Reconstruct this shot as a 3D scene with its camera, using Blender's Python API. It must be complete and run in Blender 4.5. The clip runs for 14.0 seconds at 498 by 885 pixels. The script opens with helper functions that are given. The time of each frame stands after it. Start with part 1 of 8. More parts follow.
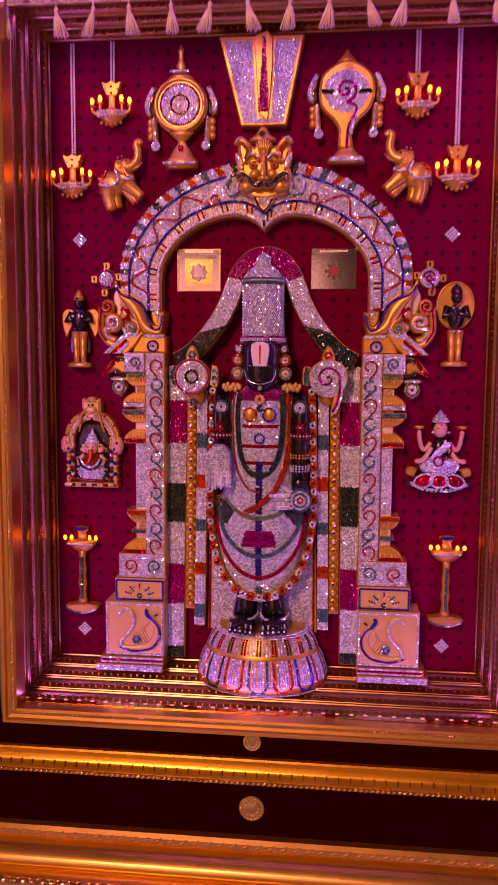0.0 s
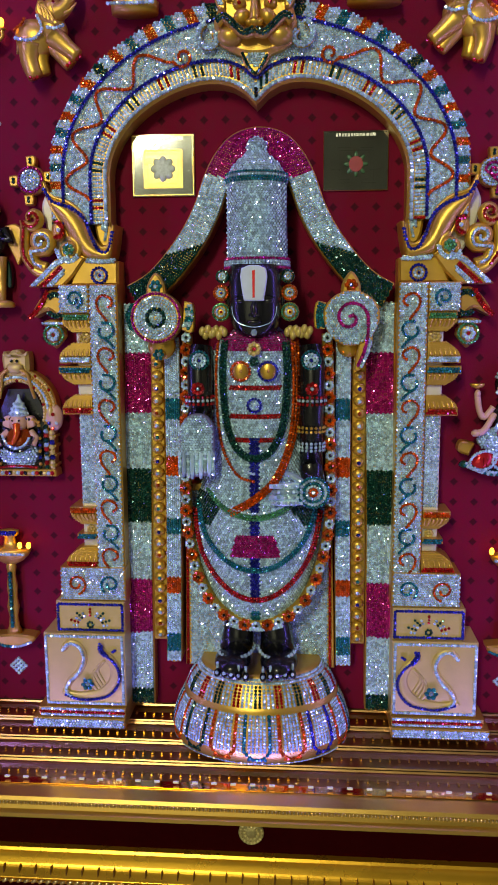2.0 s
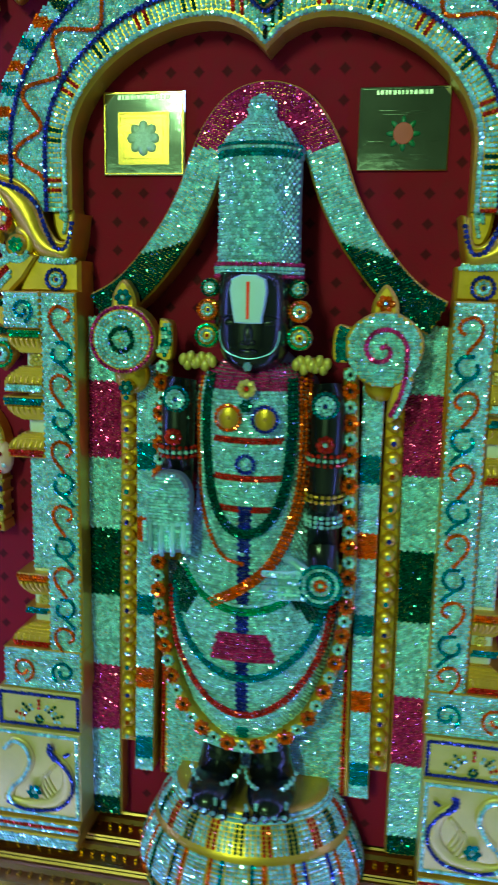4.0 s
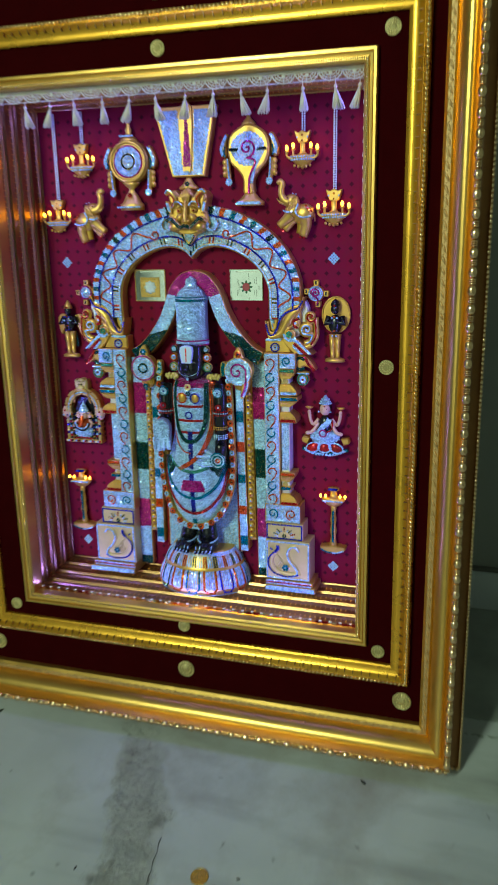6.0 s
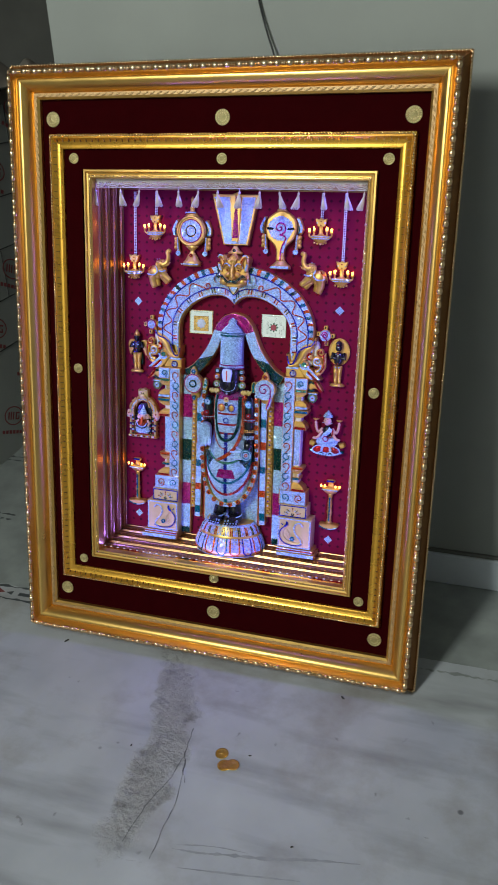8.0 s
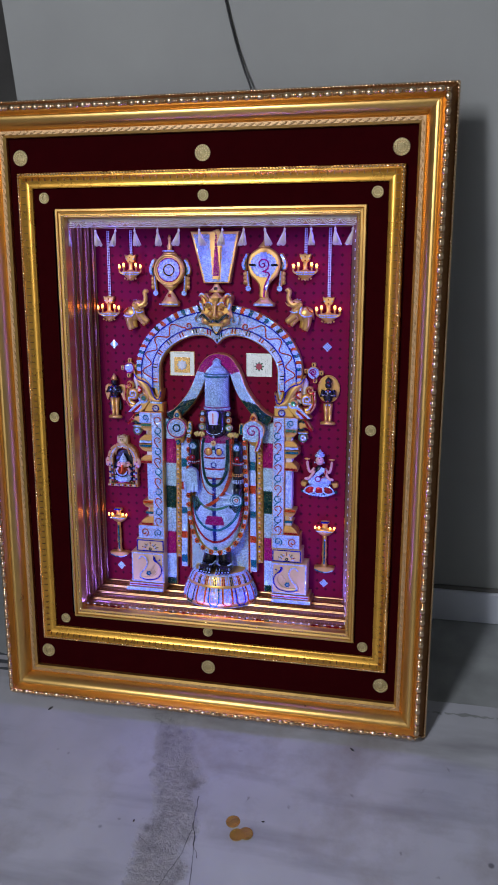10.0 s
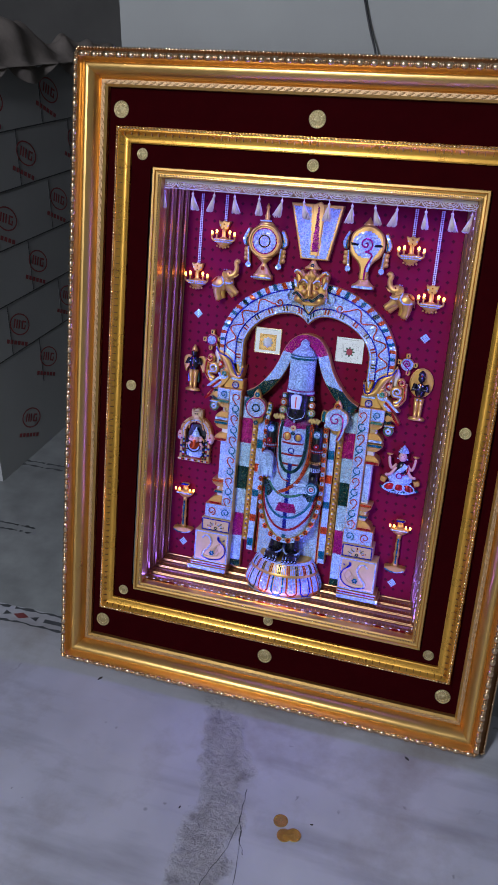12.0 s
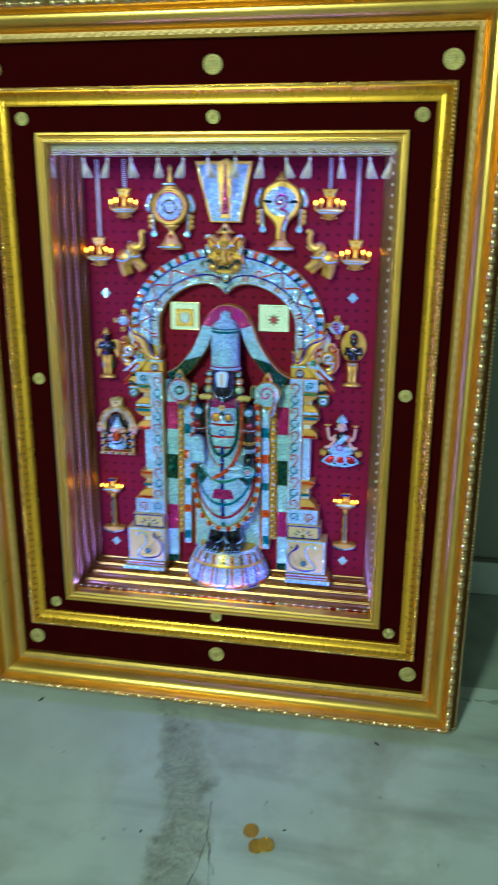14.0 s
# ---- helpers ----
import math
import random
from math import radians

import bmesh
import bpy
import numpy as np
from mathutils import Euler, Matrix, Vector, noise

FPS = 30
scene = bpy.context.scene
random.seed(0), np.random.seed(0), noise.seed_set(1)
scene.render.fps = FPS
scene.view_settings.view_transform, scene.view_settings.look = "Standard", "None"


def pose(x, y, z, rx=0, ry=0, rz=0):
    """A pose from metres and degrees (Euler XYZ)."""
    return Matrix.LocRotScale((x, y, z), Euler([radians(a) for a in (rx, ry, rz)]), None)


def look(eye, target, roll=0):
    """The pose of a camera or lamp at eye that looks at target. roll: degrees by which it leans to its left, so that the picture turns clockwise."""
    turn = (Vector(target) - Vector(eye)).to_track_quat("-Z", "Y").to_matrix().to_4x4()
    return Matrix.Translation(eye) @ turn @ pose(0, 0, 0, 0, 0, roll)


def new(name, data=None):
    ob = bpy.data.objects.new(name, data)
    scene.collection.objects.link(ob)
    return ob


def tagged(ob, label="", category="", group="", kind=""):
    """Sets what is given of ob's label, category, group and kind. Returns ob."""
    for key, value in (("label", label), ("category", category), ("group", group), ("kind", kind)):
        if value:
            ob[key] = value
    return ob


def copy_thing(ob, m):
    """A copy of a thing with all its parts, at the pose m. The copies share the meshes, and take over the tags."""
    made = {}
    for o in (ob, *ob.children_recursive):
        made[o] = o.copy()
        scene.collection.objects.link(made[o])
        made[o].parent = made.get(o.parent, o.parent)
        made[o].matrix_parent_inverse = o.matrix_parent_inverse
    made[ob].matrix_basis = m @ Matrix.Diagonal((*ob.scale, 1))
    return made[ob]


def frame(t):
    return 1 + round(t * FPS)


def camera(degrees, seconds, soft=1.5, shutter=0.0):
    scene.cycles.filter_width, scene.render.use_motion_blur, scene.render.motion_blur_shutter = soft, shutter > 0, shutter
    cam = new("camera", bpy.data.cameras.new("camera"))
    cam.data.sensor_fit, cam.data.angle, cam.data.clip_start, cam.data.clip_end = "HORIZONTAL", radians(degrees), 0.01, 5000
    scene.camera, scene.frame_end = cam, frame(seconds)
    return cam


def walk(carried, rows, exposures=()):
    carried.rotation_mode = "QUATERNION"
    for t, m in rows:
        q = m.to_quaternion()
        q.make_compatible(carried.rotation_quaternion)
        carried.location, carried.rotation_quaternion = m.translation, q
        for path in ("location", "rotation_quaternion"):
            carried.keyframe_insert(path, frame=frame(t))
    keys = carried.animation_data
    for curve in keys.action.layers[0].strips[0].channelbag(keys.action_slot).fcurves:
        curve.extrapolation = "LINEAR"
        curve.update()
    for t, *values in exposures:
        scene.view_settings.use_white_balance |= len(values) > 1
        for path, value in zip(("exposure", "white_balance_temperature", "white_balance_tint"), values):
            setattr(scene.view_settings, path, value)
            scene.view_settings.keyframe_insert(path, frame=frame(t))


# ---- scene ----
cam = camera(34.9, 14.0, soft=1.5, shutter=0.5)
# The picture frame leans back against the wall; its own axes: x right, y into the box, z up.
LEAN = 13.13
STAND = pose(0, 0, -0.0051, -LEAN, 0, 0)
PATH = [
    (0, (0.087, -0.882, 0.632), (-0.122, 1.096, 0.422), 0.4),
    (0.5, (0.084, -0.774, 0.623), (-0.144, 1.192, 0.333), 0.6),
    (1, (0.062, -0.657, 0.591), (-0.141, 1.300, 0.235), -0.4),
    (1.5, (0.043, -0.610, 0.608), (-0.124, 1.352, 0.261), -0.4),
    (2, (0.044, -0.601, 0.610), (-0.101, 1.369, 0.298), -0.3),
    (2.5, (0.046, -0.605, 0.614), (-0.085, 1.370, 0.329), -0.5),
    (3, (0.041, -0.571, 0.613), (-0.086, 1.405, 0.329), -0.7),
    (3.5, (0.032, -0.460, 0.620), (-0.121, 1.507, 0.289), -0.4),
    (4, (0.087, -0.412, 0.646), (-0.261, 1.519, 0.256), 1.2),
    (4.2, (0.137, -0.411, 0.649), (-0.283, 1.502, 0.244), 2.2),
    (6.3, (0.499, -1.240, 0.868), (-0.082, 0.594, 0.322), -1.4),
    (6.5, (0.510, -1.296, 0.886), (-0.051, 0.541, 0.329), -1.4),
    (7, (0.525, -1.385, 0.917), (-0.041, 0.447, 0.346), -0.9),
    (7.5, (0.536, -1.482, 0.930), (-0.049, 0.349, 0.378), 0.9),
    (8, (0.546, -1.551, 0.934), (-0.019, 0.300, 0.427), 1.7),
    (8.2, (0.550, -1.562, 0.932), (0.022, 0.301, 0.434), 1.6),
    (10.3, (0.386, -1.488, 0.945), (-0.018, 0.424, 0.519), 0.3),
    (10.5, (0.368, -1.475, 0.955), (-0.038, 0.434, 0.521), 1.0),
    (11, (0.340, -1.463, 0.969), (-0.097, 0.433, 0.507), 2.9),
    (11.5, (0.321, -1.454, 0.969), (-0.149, 0.425, 0.470), 4.2),
    (12, (0.315, -1.445, 0.974), (-0.185, 0.416, 0.437), 4.9),
    (12.5, (0.322, -1.446, 0.977), (-0.173, 0.413, 0.429), 4.9),
    (13, (0.324, -1.440, 0.965), (-0.172, 0.413, 0.401), 4.0),
    (13.5, (0.305, -1.416, 0.965), (-0.192, 0.427, 0.369), 2.2),
    (14, (0.298, -1.324, 0.953), (-0.038, 0.557, 0.365), 0.4),
]
EXPOSURES = [
    (0.0, -0.70, 24500, 146), (0.5, -0.70, 20500, 122), (1.0, -0.56, 16300, 72), (1.5, -0.50, 12400, 26), (2.0, -0.39, 11200, -14), (2.5, -0.35, 12600, -44), (3.0, -0.32, 14500, -68), (3.5, -0.34, 17500, -86), (4.0, -0.25, 17500, -106),
    (6.5, -0.02, 6600, -26), (7.0, 0.05, 6600, -18), (7.5, 0.05, 6600, -8), (8.2, 0.06, 6700, -2), (10.3, -0.16, 6000, 18), (11.5, -0.14, 5850, 18), (12.5, -0.04, 5950, 16), (13.0, 0.00, 6700, 12), (13.5, 0.06, 8300, 14), (14.0, 0.26, 6900, -54),
]
walk(cam, [(t, STAND @ look(eye, target, roll)) for t, eye, target, roll in PATH], EXPOSURES)

# ---- light ----
world = bpy.data.worlds.new("room_world")
scene.world = world
world.use_nodes = True
world.node_tree.nodes["Background"].inputs[0].default_value = (0.5, 0.55, 0.62, 1)
world.node_tree.nodes["Background"].inputs[1].default_value = 0.03


def lamp(name, m, watts, sx, sy, colour, spread=180):
    data = bpy.data.lights.new(name, "AREA")
    data.shape, data.size, data.size_y = "RECTANGLE", sx, sy
    data.energy, data.color, data.spread = watts, colour, radians(spread)
    ob = new(name, data)
    ob.matrix_basis = m
    return ob


# the room's tube lamp, high on the side from which the frame's shadow falls
lamp("tube_lamp_light", look((-0.70, -2.30, 2.45), (0.40, 0.1, 0.45)), 27, 0.32, 0.9, (0.95, 0.97, 1.0), 125)
# daylight from the doorway behind the viewer
lamp("doorway_light", look((-0.85, -3.37, 1.10), (-0.85, 0.1, 1.10)), 10, 1.75, 1.9, (0.92, 0.97, 1.0))
# the LED strip behind the inner rim of the shadow box
LED = (0.13, 0.09, 1.0)
for nm, p, q, ln, w in (("led_light_low", (0, 0.0225, 0.220), (0, 0.060, 0.60), 0.55, 0.85), ("led_light_top", (0, 0.0225, 1.033), (0, 0.030, 0.66), 0.55, 0.80),
                        ("led_light_west", (-0.279, 0.0225, 0.626), (0.05, 0.060, 0.626), 0.78, 1.1), ("led_light_east", (0.286, 0.0225, 0.626), (-0.05, 0.060, 0.626), 0.78, 1.1)):
    a, b = Vector(p), Vector(q)
    m = look(a, b)
    across = "led_light_low led_light_top".find(nm) >= 0
    lamp(nm, STAND @ m, w, ln if across else 0.006, 0.006 if across else ln, LED, 165)

# ---- materials ----


def material(name, base, rough=0.5, metal=0.0, vary=0.15, scale=30.0, bump=0.0, bump_scale=120.0, spec=0.5, coat=0.0, island=0.0, dirt=0.0):
    """A principled material whose colour and gloss vary at two scales, with fine relief."""
    mat = bpy.data.materials.new(name)
    mat.use_nodes = True
    nt = mat.node_tree
    n, l = nt.nodes, nt.links
    sh = n["Principled BSDF"]
    sh.inputs["Metallic"].default_value = metal
    sh.inputs["Specular IOR Level"].default_value = spec
    sh.inputs["Coat Weight"].default_value = coat
    co = n.new("ShaderNodeTexCoord")
    fine = n.new("ShaderNodeTexNoise")
    fine.inputs["Scale"].default_value, fine.inputs["Detail"].default_value = scale, 6
    l.new(co.outputs["Object"], fine.inputs["Vector"])
    wide = n.new("ShaderNodeTexNoise")
    wide.inputs["Scale"].default_value, wide.inputs["Detail"].default_value = scale / 7, 3
    l.new(co.outputs["Object"], wide.inputs["Vector"])
    add = n.new("ShaderNodeMath")
    add.operation = "ADD"
    l.new(fine.outputs["Fac"], add.inputs[0])
    l.new(wide.outputs["Fac"], add.inputs[1])
    val = n.new("ShaderNodeMapRange")
    val.inputs["From Min"].default_value, val.inputs["From Max"].default_value = 0.6, 1.4
    val.inputs["To Min"].default_value, val.inputs["To Max"].default_value = 1 - vary, 1 + vary
    l.new(add.outputs[0], val.inputs["Value"])
    last = val.outputs["Result"]
    if island:
        geo = n.new("ShaderNodeNewGeometry")
        isl = n.new("ShaderNodeMapRange")
        isl.inputs["To Min"].default_value, isl.inputs["To Max"].default_value = 1 - island, 1 + island
        l.new(geo.outputs["Random Per Island"], isl.inputs["Value"])
        mul = n.new("ShaderNodeMath")
        mul.operation = "MULTIPLY"
        l.new(last, mul.inputs[0])
        l.new(isl.outputs["Result"], mul.inputs[1])
        last = mul.outputs[0]
    hsv = n.new("ShaderNodeHueSaturation")
    hsv.inputs["Color"].default_value = (*base, 1)
    l.new(last, hsv.inputs["Value"])
    l.new(hsv.outputs["Color"], sh.inputs["Base Color"])
    rr = n.new("ShaderNodeMapRange")
    rr.inputs["To Min"].default_value, rr.inputs["To Max"].default_value = max(0.02, rough * 0.75), min(1, rough * 1.25)
    l.new(fine.outputs["Fac"], rr.inputs["Value"])
    l.new(rr.outputs["Result"], sh.inputs["Roughness"])
    if bump:
        bn = n.new("ShaderNodeTexNoise")
        bn.inputs["Scale"].default_value, bn.inputs["Detail"].default_value = bump_scale, 4
        l.new(co.outputs["Object"], bn.inputs["Vector"])
        bp = n.new("ShaderNodeBump")
        bp.inputs["Strength"].default_value, bp.inputs["Distance"].default_value = bump, 0.002
        l.new(bn.outputs["Fac"], bp.inputs["Height"])
        l.new(bp.outputs["Normal"], sh.inputs["Normal"])
    return mat


def glow(name, colour, strength):
    mat = bpy.data.materials.new(name)
    mat.use_nodes = True
    sh = mat.node_tree.nodes["Principled BSDF"]
    sh.inputs["Base Color"].default_value = (*colour, 1)
    sh.inputs["Emission Color"].default_value = (*colour, 1)
    sh.inputs["Emission Strength"].default_value = strength
    return mat


GOLD = material("antique_gold", (0.76, 0.47, 0.135), 0.31, 0.9, 0.07, 25, 0.02, 200)
GOLD_BRIGHT = material("bright_gold_leaf", (0.88, 0.47, 0.07), 0.28, 0.85, 0.07, 30, 0.03, 200)
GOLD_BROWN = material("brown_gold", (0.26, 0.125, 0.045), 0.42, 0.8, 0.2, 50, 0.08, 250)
SILVER_GOLD = material("champagne_metal", (0.80, 0.57, 0.33), 0.22, 1.0, 0.12, 80, 0.08, 300)
GOLD_MIRROR = material("polished_gold_foil", (0.80, 0.42, 0.13), 0.13, 1.0, 0.10, 40, 0.04, 90)
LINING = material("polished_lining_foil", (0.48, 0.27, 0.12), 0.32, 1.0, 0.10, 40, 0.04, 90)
GOLD_PAINT = material("gold_paint", (0.66, 0.39, 0.08), 0.36, 0.64, 0.12, 90, 0.12, 260)
PEARL = material("pearl_cream_paint", (0.74, 0.70, 0.56), 0.34, 0.15, 0.10, 80, 0.12, 260)
CREAM_GOLD = material("pale_gold_paint", (0.64, 0.48, 0.16), 0.42, 0.30, 0.10, 80, 0.12, 260)
VELVET = material("maroon_velvet", (0.026, 0.0006, 0.0016), 0.95, 0.0, 0.18, 200, 0.1, 900, 0.02)
MEDAL = material("gold_medallion", (0.78, 0.68, 0.40), 0.30, 0.9, 0.2, 400, 0.5, 900)
# darker tone for the ground: recess shade painted in so the relief reads
MEDAL_GROUND = material("shaded_medallion_gold", (0.52, 0.43, 0.22), 0.34, 0.8, 0.3, 400, 0.5, 900)
WALL = material("grey_wall_paint", (0.325, 0.335, 0.31), 0.7, 0.0, 0.14, 5, 0.15, 60)
SKIRT = material("white_skirting_paint", (0.62, 0.65, 0.70), 0.45, 0.0, 0.08, 12, 0.08, 90)
# dark base colour stands in for the recess's shade; the trim shares it
DARKWALL = material("shade_dark_wall_and_trim", (0.15, 0.145, 0.13), 0.85, 0.0, 0.25, 6, 0.2, 70)
PALEWALL = material("pale_wall_paint", (0.50, 0.49, 0.46), 0.7, 0.0, 0.08, 5, 0.12, 60)
CEIL = material("ceiling_plaster", (0.42, 0.42, 0.41), 0.8, 0.0, 0.05, 5)
BLACK = material("polished_black_stone", (0.006, 0.006, 0.008), 0.24, 0.0, 0.2, 60, 0.0, 100, 0.5, 0.15)
RUBBER = material("black_cable", (0.01, 0.01, 0.011), 0.5)
LACE = material("white_lace", (0.78, 0.74, 0.70), 0.8, 0.0, 0.1, 300, 0.4, 900)
TASSEL = material("cream_thread", (0.78, 0.68, 0.62), 0.7, 0.0, 0.12, 500, 0.5, 1200)
SHEET = material("printed_board_wrap", (0.55, 0.56, 0.53), 0.5, 0.0, 0.10, 5, 0.1, 40)
INK = material("red_print", (0.42, 0.10, 0.10), 0.6)
CLOTH = material("dusty_rags", (0.30, 0.26, 0.22), 0.6, 0.0, 0.45, 14, 0.5, 60)
BULB = glow("warm_bulb", (1.0, 0.42, 0.06), 9.0)
LEDCHIP = glow("led_chip", (1.0, 0.97, 1.0), 0.07)


def gem(name, base, metal=0.55, rough=0.14, island=0.45, coat=0.22):
    return material(name, base, rough, metal, 0.12, 400, 0.0, 100, 0.6, coat, island)


CRYSTAL = gem("clear_crystal", (0.57, 0.82, 1.0), 0.46, 0.08, 0.40, 0.5)
ORANGE = gem("orange_crystal", (0.70, 0.10, 0.015))
RED = gem("red_crystal", (0.50, 0.012, 0.02))
MAGENTA = gem("magenta_crystal", (0.46, 0.012, 0.20))
GREEN = gem("dark_green_crystal", (0.006, 0.070, 0.055))
TEAL = gem("teal_crystal", (0.008, 0.20, 0.25))
BLUE = gem("royal_blue_crystal", (0.012, 0.02, 0.36))
BLACKGEM = gem("jet_crystal", (0.012, 0.018, 0.02))
PALEGREEN = gem("pale_green_crystal", (0.10, 0.38, 0.18))
GEMS = [GOLD_PAINT, CRYSTAL, ORANGE, RED, MAGENTA, GREEN, TEAL, BLUE, BLACKGEM, PALEGREEN, BLACK, CREAM_GOLD]
PAINT, CR, OR, RE, MA, GR, TE, BL, JT, PG, BK, CG = range(12)

# ---- mesh helpers ----


class Shape:
    """Collects vertices, faces and material slots, and turns them into one mesh."""

    def __init__(self):
        self.v, self.f, self.m, self.smooth = [], [], [], []

    def add(self, verts, faces, mat=0, smooth=False):
        k = len(self.v)
        self.v.extend(verts)
        self.f.extend([tuple(i + k for i in f) for f in faces])
        self.m.extend([mat] * len(faces))
        self.smooth.extend([smooth] * len(faces))
        return self

    def box(self, x0, x1, y0, y1, z0, z1, mat=0, b=0.0):
        """A box; b: the width of the bevel round its front (low y) face."""
        v = [(x0, y1, z0), (x1, y1, z0), (x1, y1, z1), (x0, y1, z1),
             (x0, y0 + b, z0), (x1, y0 + b, z0), (x1, y0 + b, z1), (x0, y0 + b, z1)]
        f = [(0, 1, 2, 3), (0, 4, 5, 1), (1, 5, 6, 2), (2, 6, 7, 3), (3, 7, 4, 0)]
        if b:
            v += [(x0 + b, y0, z0 + b), (x1 - b, y0, z0 + b), (x1 - b, y0, z1 - b), (x0 + b, y0, z1 - b)]
            f += [(4, 8, 9, 5), (5, 9, 10, 6), (6, 10, 11, 7), (7, 11, 8, 4), (8, 11, 10, 9)]
        else:
            f += [(4, 7, 6, 5)]
        return self.add(v, f, mat)

    def ball(self, c, rx, ry=None, rz=None, mat=0, seg=8, rings=5, turn=0.0):
        """An ellipsoid, turned in the plane of the picture by turn radians."""
        ry, rz = ry or rx, rz or rx
        ct, st = math.cos(turn), math.sin(turn)
        v, f = [], []
        for i in range(rings + 1):
            a = math.pi * i / rings
            for j in range(seg):
                b = 2 * math.pi * j / seg
                x, y, z = rx * math.sin(a) * math.cos(b), ry * math.sin(a) * math.sin(b), rz * math.cos(a)
                v.append((c[0] + x * ct - z * st, c[1] + y, c[2] + x * st + z * ct))
        for i in range(rings):
            for j in range(seg):
                k = (j + 1) % seg
                f.append((i * seg + j, i * seg + k, (i + 1) * seg + k, (i + 1) * seg + j))
        return self.add(v, f, mat, True)

    def tube(self, pts, r, mat=0, seg=6, flat=1.0):
        """A round cord along points; r: one radius or one for each point; flat squeezes it in depth."""
        pts = [Vector(p) for p in pts]
        rs = r if isinstance(r, (list, tuple)) else [r] * len(pts)
        v, f = [], []
        for i, p in enumerate(pts):
            d = (pts[min(i + 1, len(pts) - 1)] - pts[max(i - 1, 0)]).normalized()
            up = Vector((0, 1, 0)) if abs(d.y) < 0.9 else Vector((1, 0, 0))
            a = d.cross(up).normalized()
            b = a.cross(d).normalized()
            for j in range(seg):
                w = 2 * math.pi * j / seg
                q = p + a * (rs[i] * math.cos(w)) + b * (rs[i] * math.sin(w) * flat)
                v.append(tuple(q))
        n = len(pts)
        for i in range(n - 1):
            for j in range(seg):
                k = (j + 1) % seg
                f.append((i * seg + j, i * seg + k, (i + 1) * seg + k, (i + 1) * seg + j))
        f.append(tuple(range(seg)))
        f.append(tuple((n - 1) * seg + j for j in range(seg)))
        return self.add(v, f, mat, True)

    def lathe(self, c, prof, mat=0, seg=24, squash=1.0):
        """A turned body about the upright through c; prof: (radius, height) from the foot up; squash flattens it in depth."""
        v, f = [], []
        for r, h in prof:
            for j in range(seg):
                b = 2 * math.pi * j / seg
                v.append((c[0] + r * math.cos(b), c[1] + r * math.sin(b) * squash, c[2] + h))
        for i in range(len(prof) - 1):
            for j in range(seg):
                k = (j + 1) % seg
                f.append((i * seg + j, i * seg + k, (i + 1) * seg + k, (i + 1) * seg + j))
        f.append(tuple(reversed(range(seg))))
        f.append(tuple((len(prof) - 1) * seg + j for j in range(seg)))
        return self.add(v, f, mat, True)

    def slab(self, outline, y0, y1, mat=0, b=0.0):
        """A plate cut to an outline of (x, z), its front at y0 and its back at y1; b bevels the front edge."""
        n = len(outline)
        cx, cz = sum(p[0] for p in outline) / n, sum(p[1] for p in outline) / n
        area = sum(outline[i][0] * outline[(i + 1) % n][1] - outline[(i + 1) % n][0] * outline[i][1] for i in range(n))
        if area < 0:
            outline = outline[::-1]
        v = [(x, y1, z) for x, z in outline] + [(x, y0 + b, z) for x, z in outline]
        f = [tuple(range(n))]
        f += [(i, (i + 1) % n, n + (i + 1) % n, n + i)[::-1] for i in range(n)]
        if b:
            front = []
            for i in range(n):
                p, q, r = Vector(outline[i - 1]), Vector(outline[i]), Vector(outline[(i + 1) % n])
                e1, e2 = (q - p).normalized(), (r - q).normalized()
                nn = Vector((-(e1.y + e2.y), e1.x + e2.x))
                nn = nn.normalized() * b if nn.length > 1e-6 else Vector((0, 0))
                front.append((q.x + nn.x, y0, q.y + nn.y))
            v += front
            f += [(n + i, n + (i + 1) % n, 2 * n + (i + 1) % n, 2 * n + i)[::-1] for i in range(n)]
            f.append(tuple(2 * n + i for i in reversed(range(n))))
        else:
            f.append(tuple(n + i for i in reversed(range(n))))
        return self.add(v, f, mat)

    def stone(self, p, nrm, r, mat, rnd, sides=6):
        """A small faceted stone on a surface, a little askew."""
        nrm = (Vector(nrm) + Vector((rnd.gauss(0, 0.24), 0, rnd.gauss(0, 0.24)))).normalized()
        a = nrm.cross(Vector((0.31, 0.2, 0.93))).normalized()
        b = nrm.cross(a)
        p = Vector(p) + nrm * 0.0004
        t0 = rnd.random() * 1.05
        v = []
        for rad, h in ((r * 1.22, -0.10 * r), (r * 0.60, 0.70 * r)):
            for j in range(sides):
                w = t0 + 2 * math.pi * j / sides
                v.append(tuple(p + a * (rad * math.cos(w)) + b * (rad * math.sin(w)) + nrm * h))
        f = [(j, (j + 1) % sides, sides + (j + 1) % sides, sides + j) for j in range(sides)]
        f.append(tuple(sides + j for j in range(sides)))
        return self.add(v, f, mat)

    def row(self, pts, pitch, r, mat, rnd, y_of=None, sides=6):
        """Stones at even steps along a line of points (x, y, z); mat: one slot or a function of the step's number."""
        pts = [Vector(p) for p in pts]
        k, left = 0, 0.0
        for p, q in zip(pts, pts[1:]):
            d = (q - p).length
            if d < 1e-7:
                continue
            s = left
            while s < d:
                at = p + (q - p) * (s / d)
                self.stone(at, (0, -1, 0), r, mat(k) if callable(mat) else mat, rnd, sides)
                k += 1
                s += pitch
            left = s - d
        return self

